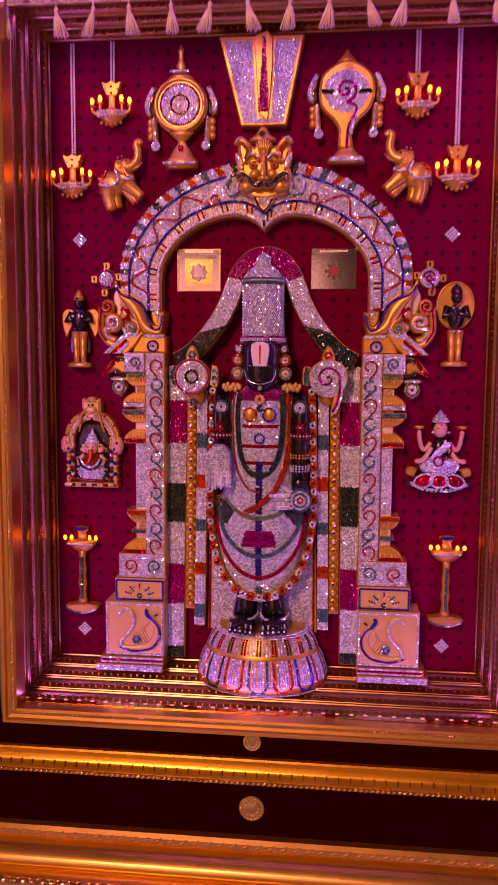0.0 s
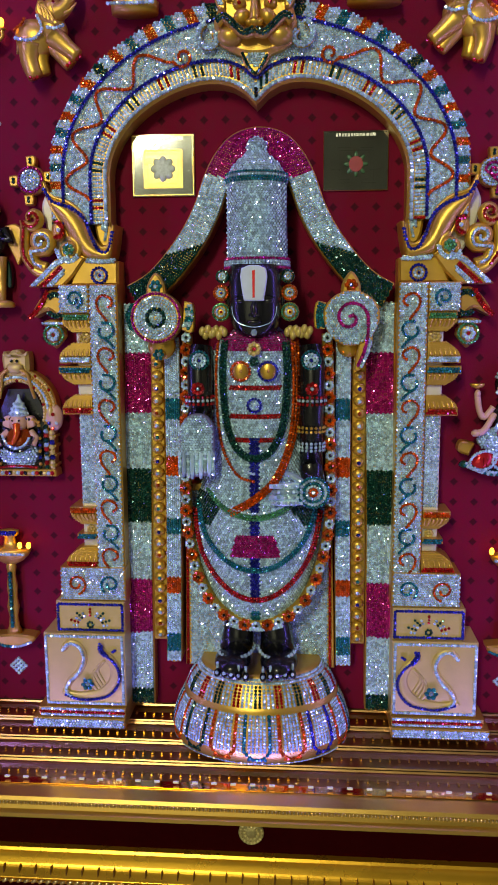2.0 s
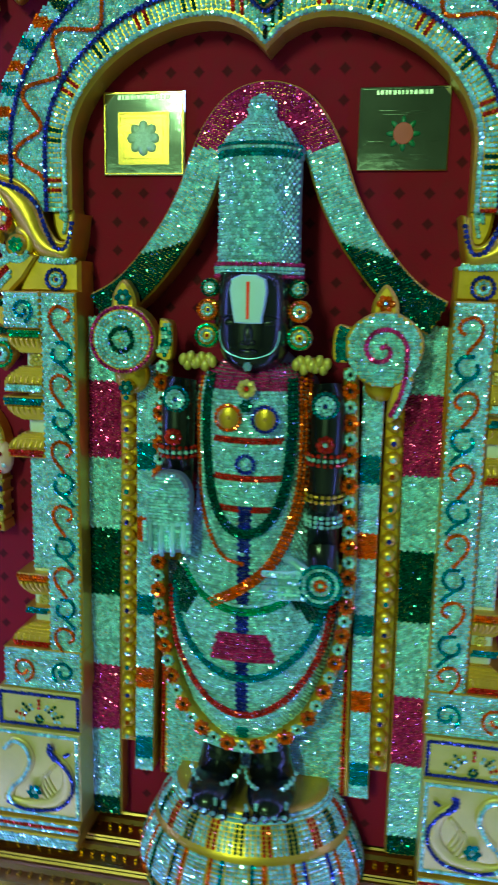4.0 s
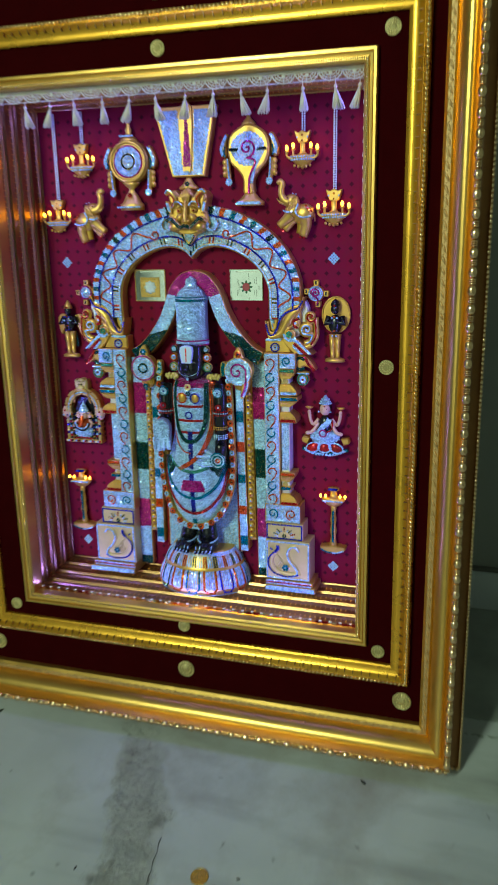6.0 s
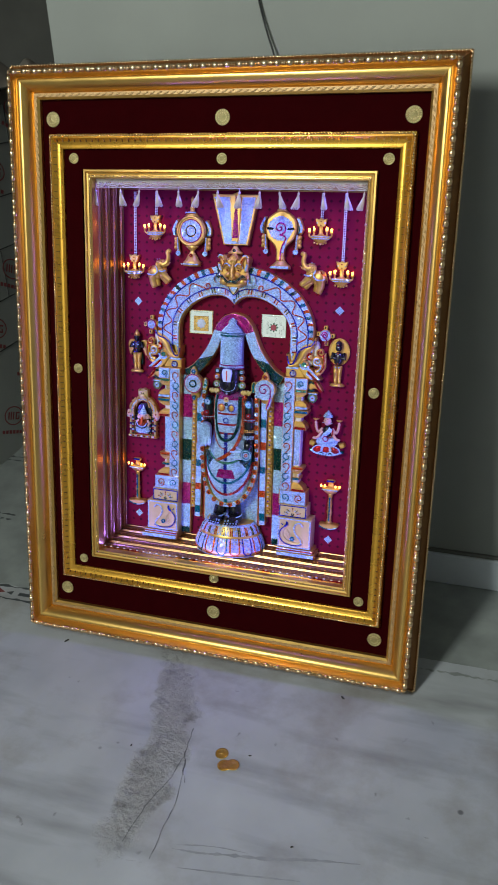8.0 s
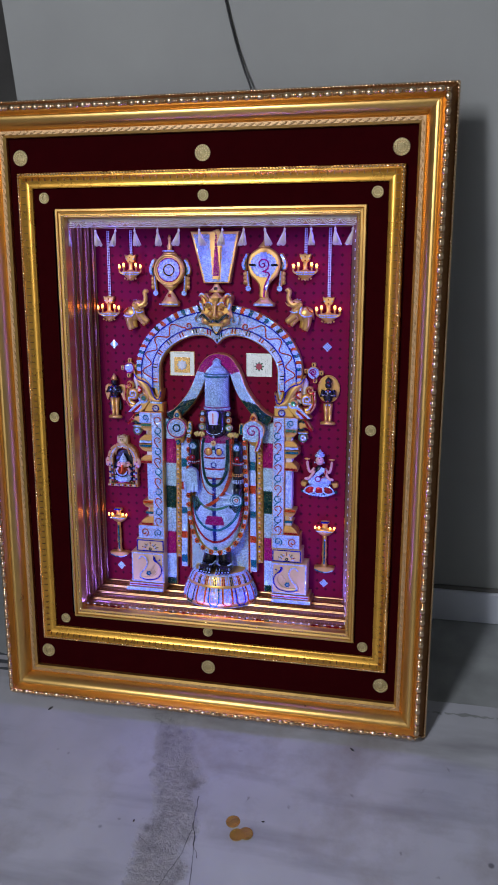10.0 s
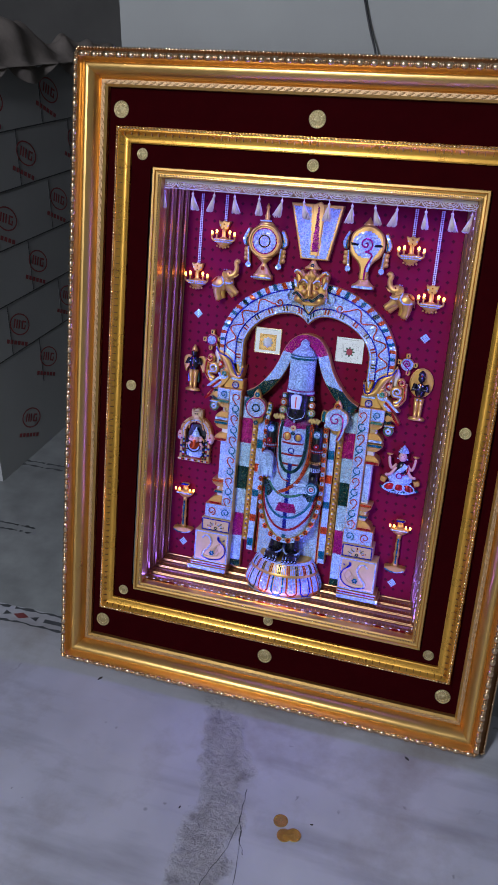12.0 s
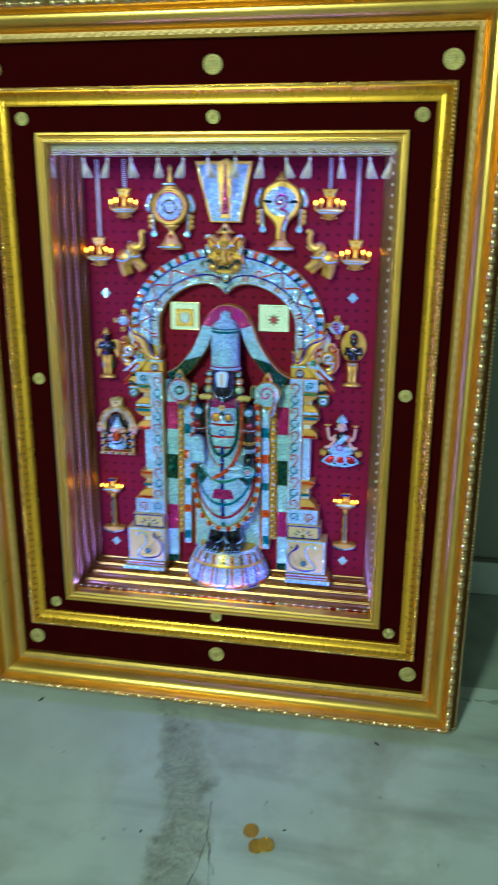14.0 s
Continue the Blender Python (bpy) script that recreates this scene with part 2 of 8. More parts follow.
    def pave(self, x0, x1, z0, z1, pitch, depth, colour, rnd, fill=0.49):
        """Stones in staggered rows over a relief; depth(x, z) gives y, colour(x, z) a slot or None."""
        nz = max(1, int((z1 - z0) / (pitch * 0.88)))
        for i in range(nz + 1):
            z = z0 + (z1 - z0) * i / nz
            nx = max(1, int((x1 - x0) / pitch))
            for j in range(nx + 1):
                x = x0 + (j + 0.5 * (i % 2)) * pitch
                if x > x1:
                    continue
                c = colour(x, z)
                if c is None:
                    continue
                y = depth(x, z)
                if y is None:
                    continue
                e = 0.0012
                yl, yr, yd, yu = depth(x - e, z), depth(x + e, z), depth(x, z - e), depth(x, z + e)
                sx = 0 if yl is None or yr is None else (yr - yl) / (2 * e)
                sz = 0 if yd is None or yu is None else (yu - yd) / (2 * e)
                self.stone((x, y, z), (max(-2.5, min(2.5, sx)), -1, max(-2.5, min(2.5, sz))), pitch * fill, c, rnd)
        return self

    def mesh(self, name, mats):
        me = bpy.data.meshes.new(name)
        me.from_pydata(self.v, [], self.f)
        for mt in mats:
            me.materials.append(mt)
        me.polygons.foreach_set("material_index", self.m)
        me.polygons.foreach_set("use_smooth", self.smooth)
        me.update()
        return me


def part(name, shape, mats, parent, label="", kind=""):
    """One mesh object under a thing or a part."""
    mats = mats if isinstance(mats, list) else [mats]
    ob = new(name, shape.mesh(name, mats) if isinstance(shape, Shape) else shape)
    ob.parent = parent
    return tagged(ob, label, kind=kind)


def thing(name, m, label, category, group=""):
    ob = new(name)
    ob.empty_display_size = 0.02
    ob.matrix_basis = m
    return tagged(ob, label, category, group)


def solo(name, shape, mats, m, label="", category="", group="", kind=""):
    """A top-level thing or a piece of the setting in one mesh."""
    mats = mats if isinstance(mats, list) else [mats]
    ob = new(name, shape.mesh(name, mats))
    ob.matrix_basis = m
    return tagged(ob, label, category, group, kind)


IDENT = Matrix.Identity(4)


def arc(cx, cz, rx, rz, a0, a1, n, y=0.0):
    return [(cx + rx * math.cos(radians(a0 + (a1 - a0) * i / n)), y, cz + rz * math.sin(radians(a0 + (a1 - a0) * i / n))) for i in range(n + 1)]


def spiral(cx, cz, r0, r1, a0, turns, n, y=0.0):
    out = []
    for i in range(n + 1):
        s = i / n
        a = radians(a0) + 2 * math.pi * turns * s
        r = r0 + (r1 - r0) * s
        out.append((cx + r * math.cos(a), y, cz + r * math.sin(a)))
    return out


def curve(pts, n=8):
    """A smooth line through points (Catmull-Rom)."""
    pts = [Vector(p) for p in pts]
    out = []
    for i in range(len(pts) - 1):
        p0, p1, p2, p3 = pts[max(i - 1, 0)], pts[i], pts[i + 1], pts[min(i + 2, len(pts) - 1)]
        for k in range(n):
            t = k / n
            out.append(0.5 * ((2 * p1) + (p2 - p0) * t + (2 * p0 - 5 * p1 + 4 * p2 - p3) * t * t + (3 * p1 - p0 - 3 * p2 + p3) * t ** 3))
    out.append(pts[-1])
    return [tuple(p) for p in out]

# ---- the room ----
FLOOR = material("worn_marble_floor", (0.43, 0.44, 0.465), 0.42, 0.0, 0.20, 7, 0.05, 40)


def floor_detail(mat):
    """Smears, a rough patch where the surface has come off, and dark inlaid border lines."""
    nt = mat.node_tree
    n, l = nt.nodes, nt.links
    sh = n["Principled BSDF"]
    base = sh.inputs["Base Color"].links[0].from_socket
    co = n.new("ShaderNodeTexCoord")
    sep = n.new("ShaderNodeSeparateXYZ")
    warp = n.new("ShaderNodeTexNoise")
    warp.inputs["Scale"].default_value, warp.inputs["Detail"].default_value = 17, 9
    l.new(co.outputs["Object"], warp.inputs["Vector"])
    shift = n.new("ShaderNodeVectorMath")
    shift.operation = "MULTIPLY_ADD"
    shift.inputs[1].default_value, shift.inputs[2].default_value = (0.11, 0.11, 0), (-0.055, -0.055, 0)
    l.new(warp.outputs["Color"], shift.inputs[0])
    moved = n.new("ShaderNodeVectorMath")
    moved.operation = "ADD"
    l.new(co.outputs["Object"], moved.inputs[0])
    l.new(shift.outputs[0], moved.inputs[1])
    l.new(moved.outputs[0], sep.inputs[0])

    def node(op, a, b):
        m = n.new("ShaderNodeMath")
        m.operation = op
        for i, v in enumerate((a, b)):
            if isinstance(v, (int, float)):
                m.inputs[i].default_value = v
            else:
                l.new(v, m.inputs[i])
        return m.outputs[0]

    # the rough patch: a long spot that runs away from the frame
    axis = node("MINIMUM", node("ADD", node("MULTIPLY", sep.outputs["Y"], -0.38), -0.088), node("ADD", node("MULTIPLY", sep.outputs["Y"], 0.06), 0.026))
    across = node("DIVIDE", node("ABSOLUTE", node("SUBTRACT", sep.outputs["X"], axis), 0), 0.041)
    along = node("DIVIDE", node("ABSOLUTE", node("ADD", sep.outputs["Y"], 0.27), 0), 0.25)
    dist = node("ADD", node("POWER", across, 2.0), node("POWER", along, 4.0))
    patch = n.new("ShaderNodeMapRange")
    patch.inputs["From Min"].default_value, patch.inputs["From Max"].default_value = 1.75, 0.25
    l.new(dist, patch.inputs["Value"])
    grit = n.new("ShaderNodeTexNoise")
    grit.inputs["Scale"].default_value, grit.inputs["Detail"].default_value = 70, 14
    grit.inputs["Roughness"].default_value = 0.72
    l.new(co.outputs["Object"], grit.inputs["Vector"])
    grit_f = n.new("ShaderNodeMapRange")
    grit_f.inputs["From Min"].default_value, grit_f.inputs["From Max"].default_value = 0.40, 0.68
    l.new(grit.outputs["Fac"], grit_f.inputs["Value"])
    # worn cement inside the patch, grime in blotches and along its rim
    blot = n.new("ShaderNodeTexNoise")
    blot.inputs["Scale"].default_value, blot.inputs["Detail"].default_value, blot.inputs["Roughness"].default_value = 19, 10, 0.7
    l.new(co.outputs["Object"], blot.inputs["Vector"])
    blot_f = n.new("ShaderNodeMapRange")
    blot_f.inputs["From Min"].default_value, blot_f.inputs["From Max"].default_value = 0.50, 0.66
    l.new(blot.outputs["Fac"], blot_f.inputs["Value"])
    inside_p = patch.outputs["Result"]
    rim = node("MULTIPLY", node("MULTIPLY", inside_p, node("SUBTRACT", 1.0, inside_p)), 4.0)
    cement = n.new("ShaderNodeMix")
    cement.data_type = "RGBA"
    cement.inputs["B"].default_value = (0.46, 0.44, 0.415, 1)
    l.new(node("MULTIPLY", inside_p, 0.5), cement.inputs["Factor"])
    l.new(base, cement.inputs["A"])
    base = cement.outputs["Result"]
    f1 = node("ADD", node("MULTIPLY", inside_p, node("MULTIPLY", grit_f.outputs["Result"], 0.20)), node("MULTIPLY", node("ADD", node("MULTIPLY", rim, 0.55), node("MULTIPLY", inside_p, 0.38)), blot_f.outputs["Result"]))
    m1 = n.new("ShaderNodeMix")
    m1.data_type = "RGBA"
    m1.inputs["B"].default_value = (0.105, 0.10, 0.095, 1)
    rough_bump = n.new("ShaderNodeBump")
    rough_bump.inputs["Strength"].default_value, rough_bump.inputs["Distance"].default_value = 0.8, 0.004
    l.new(node("MULTIPLY", patch.outputs["Result"], grit_f.outputs["Result"]), rough_bump.inputs["Height"])
    l.new(rough_bump.outputs["Normal"], sh.inputs["Normal"])
    l.new(f1, m1.inputs["Factor"])
    l.new(base, m1.inputs["A"])
    # long faint smears
    sm_map = n.new("ShaderNodeMapping")
    sm_map.inputs["Scale"].default_value = (1.2, 6, 1)
    l.new(co.outputs["Object"], sm_map.inputs["Vector"])
    sm = n.new("ShaderNodeTexNoise")
    sm.inputs["Scale"].default_value, sm.inputs["Detail"].default_value = 2.2, 7
    l.new(sm_map.outputs[0], sm.inputs["Vector"])
    smf = n.new("ShaderNodeMapRange")
    smf.inputs["From Min"].default_value, smf.inputs["From Max"].default_value = 0.52, 0.75
    smf.inputs["To Max"].default_value = 0.75
    l.new(sm.outputs["Fac"], smf.inputs["Value"])
    m2 = n.new("ShaderNodeMix")
    m2.data_type = "RGBA"
    m2.inputs["B"].default_value = (0.22, 0.22, 0.23, 1)
    l.new(smf.outputs["Result"], m2.inputs["Factor"])
    l.new(m1.outputs["Result"], m2.inputs["A"])
    # faint brown stains
    st = n.new("ShaderNodeTexNoise")
    st.inputs["Scale"].default_value, st.inputs["Detail"].default_value, st.inputs["Roughness"].default_value = 4.3, 9, 0.65
    l.new(co.outputs["Object"], st.inputs["Vector"])
    stf = n.new("ShaderNodeMapRange")
    stf.inputs["From Min"].default_value, stf.inputs["From Max"].default_value = 0.50, 0.72
    stf.inputs["To Max"].default_value = 0.75
    l.new(st.outputs["Fac"], stf.inputs["Value"])
    m2b = n.new("ShaderNodeMix")
    m2b.data_type = "RGBA"
    m2b.inputs["B"].default_value = (0.27, 0.245, 0.22, 1)
    l.new(stf.outputs["Result"], m2b.inputs["Factor"])
    l.new(m2.outputs["Result"], m2b.inputs["A"])
    m2 = m2b
    # small dark specks
    vo = n.new("ShaderNodeTexVoronoi")
    vo.inputs["Scale"].default_value = 7.5
    l.new(co.outputs["Object"], vo.inputs["Vector"])
    vf = n.new("ShaderNodeMapRange")
    vf.inputs["From Min"].default_value, vf.inputs["From Max"].default_value = 0.05, 0.025
    vf.inputs["To Max"].default_value = 0.75
    l.new(vo.outputs["Distance"], vf.inputs["Value"])
    m3 = n.new("ShaderNodeMix")
    m3.data_type = "RGBA"
    m3.inputs["B"].default_value = (0.06, 0.06, 0.065, 1)
    l.new(vf.outputs["Result"], m3.inputs["Factor"])
    l.new(m2.outputs["Result"], m3.inputs["A"])
    vo2 = n.new("ShaderNodeTexVoronoi")
    vo2.inputs["Scale"].default_value = 21
    l.new(moved.outputs[0], vo2.inputs["Vector"])
    vf2 = n.new("ShaderNodeMapRange")
    vf2.inputs["From Min"].default_value, vf2.inputs["From Max"].default_value = 0.12, 0.03
    vf2.inputs["To Max"].default_value = 0.6
    l.new(vo2.outputs["Distance"], vf2.inputs["Value"])
    seldom = n.new("ShaderNodeSeparateXYZ")
    l.new(vo2.outputs["Color"], seldom.inputs[0])
    m4 = n.new("ShaderNodeMix")
    m4.data_type = "RGBA"
    m4.inputs["B"].default_value = (0.16, 0.155, 0.15, 1)
    l.new(node("MULTIPLY", vf2.outputs["Result"], node("GREATER_THAN", seldom.outputs["X"], 0.72)), m4.inputs["Factor"])
    l.new(m3.outputs["Result"], m4.inputs["A"])
    l.new(m4.outputs["Result"], sh.inputs["Base Color"])


floor_detail(FLOOR)
WALL_Y, WALL_X = 0.398, -0.428
s = Shape().box(-2.2, 2.2, -3.4, 2.2, -0.1, 0.0)
solo("floor", s, FLOOR, IDENT, "worn grey marble floor with smears and a rough patch", "floor", kind="structure")
# dark inlaid border, its whole breadth darkened to stand in for the unlit floor
BORDER = material("shade_darkened_border_marble", (0.27, 0.285, 0.275), 0.45, 0.0, 0.35, 14, 0.08, 60)
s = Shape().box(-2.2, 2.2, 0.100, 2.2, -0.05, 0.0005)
solo("floor_border", s, BORDER, IDENT, "marble border of the floor along the wall, darkened for its shade", "floor border", kind="structure")
s = Shape().box(WALL_X, 2.2, WALL_Y, WALL_Y + 0.23, 0, 2.8)
solo("wall_north", s, WALL, IDENT, "plain grey painted wall behind the picture", "wall", kind="structure")
# far from the lamp: the shade is put into this wall's colour
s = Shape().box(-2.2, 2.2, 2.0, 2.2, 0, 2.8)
solo("wall_recess", s, DARKWALL, IDENT, "plaster wall of the store corner, coloured dark for its shade", "wall", kind="structure")
# lighter paint than the recess wall, chosen to bounce light onto the gilding
s = Shape().box(-2.4, -2.2, -3.4, 2.2, 0, 2.8)
solo("wall_west", s, WALL, IDENT, "grey painted side wall, paled to bounce light", "wall", kind="structure")
# unseen wall, set close in to bounce light onto the frame's right side
s = Shape().box(1.30, 1.5, -3.4, 2.2, 0, 2.8)
solo("wall_east", s, WALL, IDENT, "unseen grey side wall, set close to bounce light", "wall", kind="structure")
s = Shape().box(-2.4, 2.4, -3.6, -3.4, 0, 2.8)
solo("wall_south", s, PALEWALL, IDENT, "pale painted wall behind the viewer", "wall", kind="structure")
s = Shape().box(-2.4, 2.4, -3.6, 2.2, 2.8, 2.95)
solo("ceiling", s, CEIL, IDENT, "white plaster ceiling", "ceiling", kind="structure")
s = Shape().box(WALL_X, 2.2, WALL_Y - 0.014, WALL_Y, 0, 0.088, 0, 0.003)
solo("baseboard", s, SKIRT, IDENT, "white painted skirting along the wall", "skirting", kind="structure")
s = Shape().box(WALL_X, 2.2, WALL_Y - 0.007, WALL_Y, 0.0885, 0.097, 0)
solo("trim", s, DARKWALL, IDENT, "grey mortar line above the skirting", "trim", kind="structure")

# ---- the picture frame ----


def ring(profile, x, z0, z1, mat=0):
    """A mitred rectangular moulding; profile: (outward, y) from the inner edge x, z0, z1 outwards."""
    sh = Shape()
    v, f = [], []
    for o, y in profile:
        v += [(-x - o, y, z0 - o), (x + o, y, z0 - o), (x + o, y, z1 + o), (-x - o, y, z1 + o)]
    for i in range(len(profile) - 1):
        for j in range(4):
            k = (j + 1) % 4
            f.append((i * 4 + j, (i + 1) * 4 + j, (i + 1) * 4 + k, i * 4 + k))
    return sh.add(v, f, mat)


def rounded(profile, n=4):
    return [(p[0], p[1]) for p in curve([(o, y, 0) for o, y in profile], n)]


def along(x, z0, z1, pitch):
    """Even places round a rectangle: x, z and the direction of travel."""
    out = []
    for (ax, az), (bx, bz) in (((-x, z0), (x, z0)), ((x, z0), (x, z1)), ((x, z1), (-x, z1)), ((-x, z1), (-x, z0))):
        d = math.hypot(bx - ax, bz - az)
        k = max(1, round(d / pitch))
        out += [(ax + (bx - ax) * (i + 0.5) / k, az + (bz - az) * (i + 0.5) / k, math.atan2(bz - az, bx - ax)) for i in range(k)]
    return out


CZ = 0.6285
LEAF = material("dull_champagne_metal", (0.60, 0.40, 0.20), 0.55, 0.85, 0.15, 80, 0.1, 300)
frame_ob = thing("picture_frame", STAND, "large gilt picture frame with maroon velvet mount leaning on the wall", "picture frame")
OX, OZ0, OZ1 = 0.395, 0.070, 1.190
prof = [(0.0, 0.0), (0.0, -0.010), (0.004, -0.014), (0.010, -0.014), (0.013, -0.011)]
prof += rounded([(0.013, -0.012), (0.017, -0.026), (0.024, -0.035), (0.031, -0.036), (0.034, -0.031)], 5)[1:]
prof += [(0.036, -0.034), (0.0395, -0.046), (0.043, -0.049)]
side = rounded([(0.043, -0.049), (0.0445, -0.036), (0.047, -0.024), (0.053, -0.015), (0.0575, -0.011), (0.0598, -0.010)], 4) + [(0.0603, -0.008)]
prof, side = [(o * 1.1, y) for o, y in prof], [(o * 1.1, y) for o, y in side]
outer = part("outer_moulding", ring(prof, OX, OZ0, OZ1), GOLD, frame_ob, "gilt outer moulding")
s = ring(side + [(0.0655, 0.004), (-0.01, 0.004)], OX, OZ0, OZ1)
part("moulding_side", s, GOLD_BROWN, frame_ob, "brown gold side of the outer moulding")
s = Shape()
for x, z, a in along(OX + 0.0640, OZ0 - 0.0640, OZ1 + 0.0640, 0.0064):
    s.ball((x, -0.0128, z), 0.0031, mat=0, seg=6, rings=4)
part("pearl_strand", s, SILVER_GOLD, outer, "fine champagne pearl beading", "stuff")
s = Shape()
for x, z, a in along(OX + 0.0465, OZ0 - 0.0465, OZ1 + 0.0465, 0.0236):
    ca, sa = math.cos(a), math.sin(a)
    s.ball((x, -0.0490, z), 0.0082, 0.0048, 0.0056, 0, 10, 6, a)
    for d, r in ((0.0092, 0.0052), (0.0118, 0.0048), (-0.0092, 0.0052)):
        s.ball((x + ca * d, -0.0485, z + sa * d), 0.0016, r, r, 0, 8, 4, a)
part("bead_and_reel", s, SILVER_GOLD, outer, "champagne bead and reel strip", "stuff")
s = Shape()
for i, (x, z, a) in enumerate(along(OX + 0.0072, OZ0 - 0.0072, OZ1 + 0.0072, 0.0150)):
    ca, sa = math.cos(a), math.sin(a)
    s.ball((x, -0.0146, z), 0.0064, 0.0020, 0.0020, 0, 8, 5, a + 0.42)
    for d, h in ((0.0055, 0.0028), (0.0075, 0.0003), (-0.0055, -0.0025), (0.0035, -0.0036)):
        s.ball((x + ca * d - sa * h, -0.0142, z + sa * d + ca * h), 0.0014, mat=0, seg=6, rings=4)
r = ring([(0.0042, -0.0146), (0.0112, -0.0146)], OX, OZ0, OZ1)
s.add(r.v, r.f)
part("leaf_strip", s, LEAF, outer, "champagne leaf carving", "stuff")

BX, BZ0, BZ1 = 0.308, 0.199, 1.053
velvet = Shape()
vv, vf = [], []
for y in (0.0, 0.006):
    vv += [(-OX - 0.005, y, OZ0 - 0.005), (OX + 0.005, y, OZ0 - 0.005), (OX + 0.005, y, OZ1 + 0.005), (-OX - 0.005, y, OZ1 + 0.005), (-BX, y, BZ0), (BX, y, BZ0), (BX, y, BZ1), (-BX, y, BZ1)]
for j in range(4):
    k = (j + 1) % 4
    vf += [(j, k, 4 + k, 4 + j), (8 + j, 12 + j, 12 + k, 8 + k), (4 + j, 4 + k, 12 + k, 12 + j)]
velvet.add(vv, vf)
part("velvet_mount", velvet, VELVET, frame_ob, "dark maroon velvet mount")

MX, MZ0, MZ1 = 0.347, 0.167, 1.095
prof = [(0.0, 0.0), (0.0, -0.006), (0.002, -0.0075), (0.0045, -0.007)]
prof += rounded([(0.0045, -0.0070), (0.0085, -0.0072), (0.0140, -0.0095), (0.0185, -0.0145), (0.0205, -0.0168), (0.0212, -0.0160)], 4)[1:]
prof += [(0.0215, -0.014), (0.0275, -0.013), (0.029, -0.008), (0.029, 0.0)]
mid = part("middle_moulding", ring(prof, MX, MZ0, MZ1), GOLD_BRIGHT, frame_ob, "bright yellow gilt middle moulding")
s = Shape()
for x, z, a in along(MX + 0.0248, MZ0 - 0.0248, MZ1 + 0.0248, 0.0062):
    s.ball((x, -0.0138, z), 0.0042, 0.0030, 0.0022, 0, 6, 4, a + 0.6)
part("rope_strip", s, SILVER_GOLD, mid, "champagne rope edging", "stuff")
s = Shape()
for x, z, a in along(MX + 0.0165, MZ0 - 0.0165, MZ1 + 0.0165, 0.0135):
    dx, dz = abs(math.sin(a)), abs(math.cos(a))
    s.box(x - 0.00045 - 0.003 * dx, x + 0.00045 + 0.003 * dx, -0.0145, -0.008, z - 0.00045 - 0.003 * dz, z + 0.00045 + 0.003 * dz)
part("fluting", s, GOLD_BROWN, mid, "dark cut marks in the gilding", "stuff")

prof = [(0.0, 0.020), (0.0, -0.006), (0.0025, -0.008), (0.0065, -0.0075), (0.0075, -0.0055), (0.011, -0.0065), (0.013, -0.010), (0.0165, -0.010), (0.018, -0.007), (0.018, 0.0)]
IX, IZ0, IZ1 = 0.291, 0.214, 1.038
inner = part("inner_moulding", ring(prof, IX - 0.0042, IZ0, IZ1), GOLD, frame_ob, "narrow gilt inner moulding")
inner.matrix_basis = pose(0.0042, 0, 0)
s = Shape()
for x, z, a in along(IX + 0.0003, IZ0 - 0.0045, IZ1 + 0.0045, 0.0030):
    s.ball((x, -0.0080, z), 0.0012, 0.0012, 0.0019, 0, 5, 4, a)
part("milled_beading", s, SILVER_GOLD, inner, "milled gilt beading", "stuff")

# the stepped, mirror-bright lining of the box
PX, PZ0, PZ1, PY = 0.272, 0.236, 1.024, 0.121
s = Shape()
STEPS = 4
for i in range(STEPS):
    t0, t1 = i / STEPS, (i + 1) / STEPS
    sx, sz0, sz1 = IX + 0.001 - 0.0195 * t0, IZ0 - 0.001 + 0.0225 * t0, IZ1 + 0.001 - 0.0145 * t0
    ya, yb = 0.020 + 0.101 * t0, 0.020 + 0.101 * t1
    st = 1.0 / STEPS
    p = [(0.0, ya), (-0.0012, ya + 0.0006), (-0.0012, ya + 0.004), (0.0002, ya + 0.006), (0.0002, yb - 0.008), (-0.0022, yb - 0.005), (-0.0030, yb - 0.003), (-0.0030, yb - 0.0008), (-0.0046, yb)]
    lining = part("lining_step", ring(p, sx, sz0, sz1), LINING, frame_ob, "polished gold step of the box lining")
    s = Shape()
    t1 = (i + 0.55) / STEPS
    sx, sz0, sz1, y = IX - 0.0195 * (i / STEPS), IZ0 + 0.0225 * (i / STEPS), IZ1 - 0.0145 * (i / STEPS), 0.020 + 0.101 * t1
    for x, z, a in along(sx, sz0, sz1, 0.0085):
        s.box(x - 0.0008, x + 0.0008, y - 0.0022, y + 0.0022, z - 0.0008, z + 0.0008)
    part("punched_border", s, GOLD, lining, "row of small bright punched dashes", "stuff")

CLOTHBACK = material("maroon_brocade", (0.170, 0.0025, 0.026), 0.80, 0.0, 0.12, 120, 0.12, 700, 0.15)


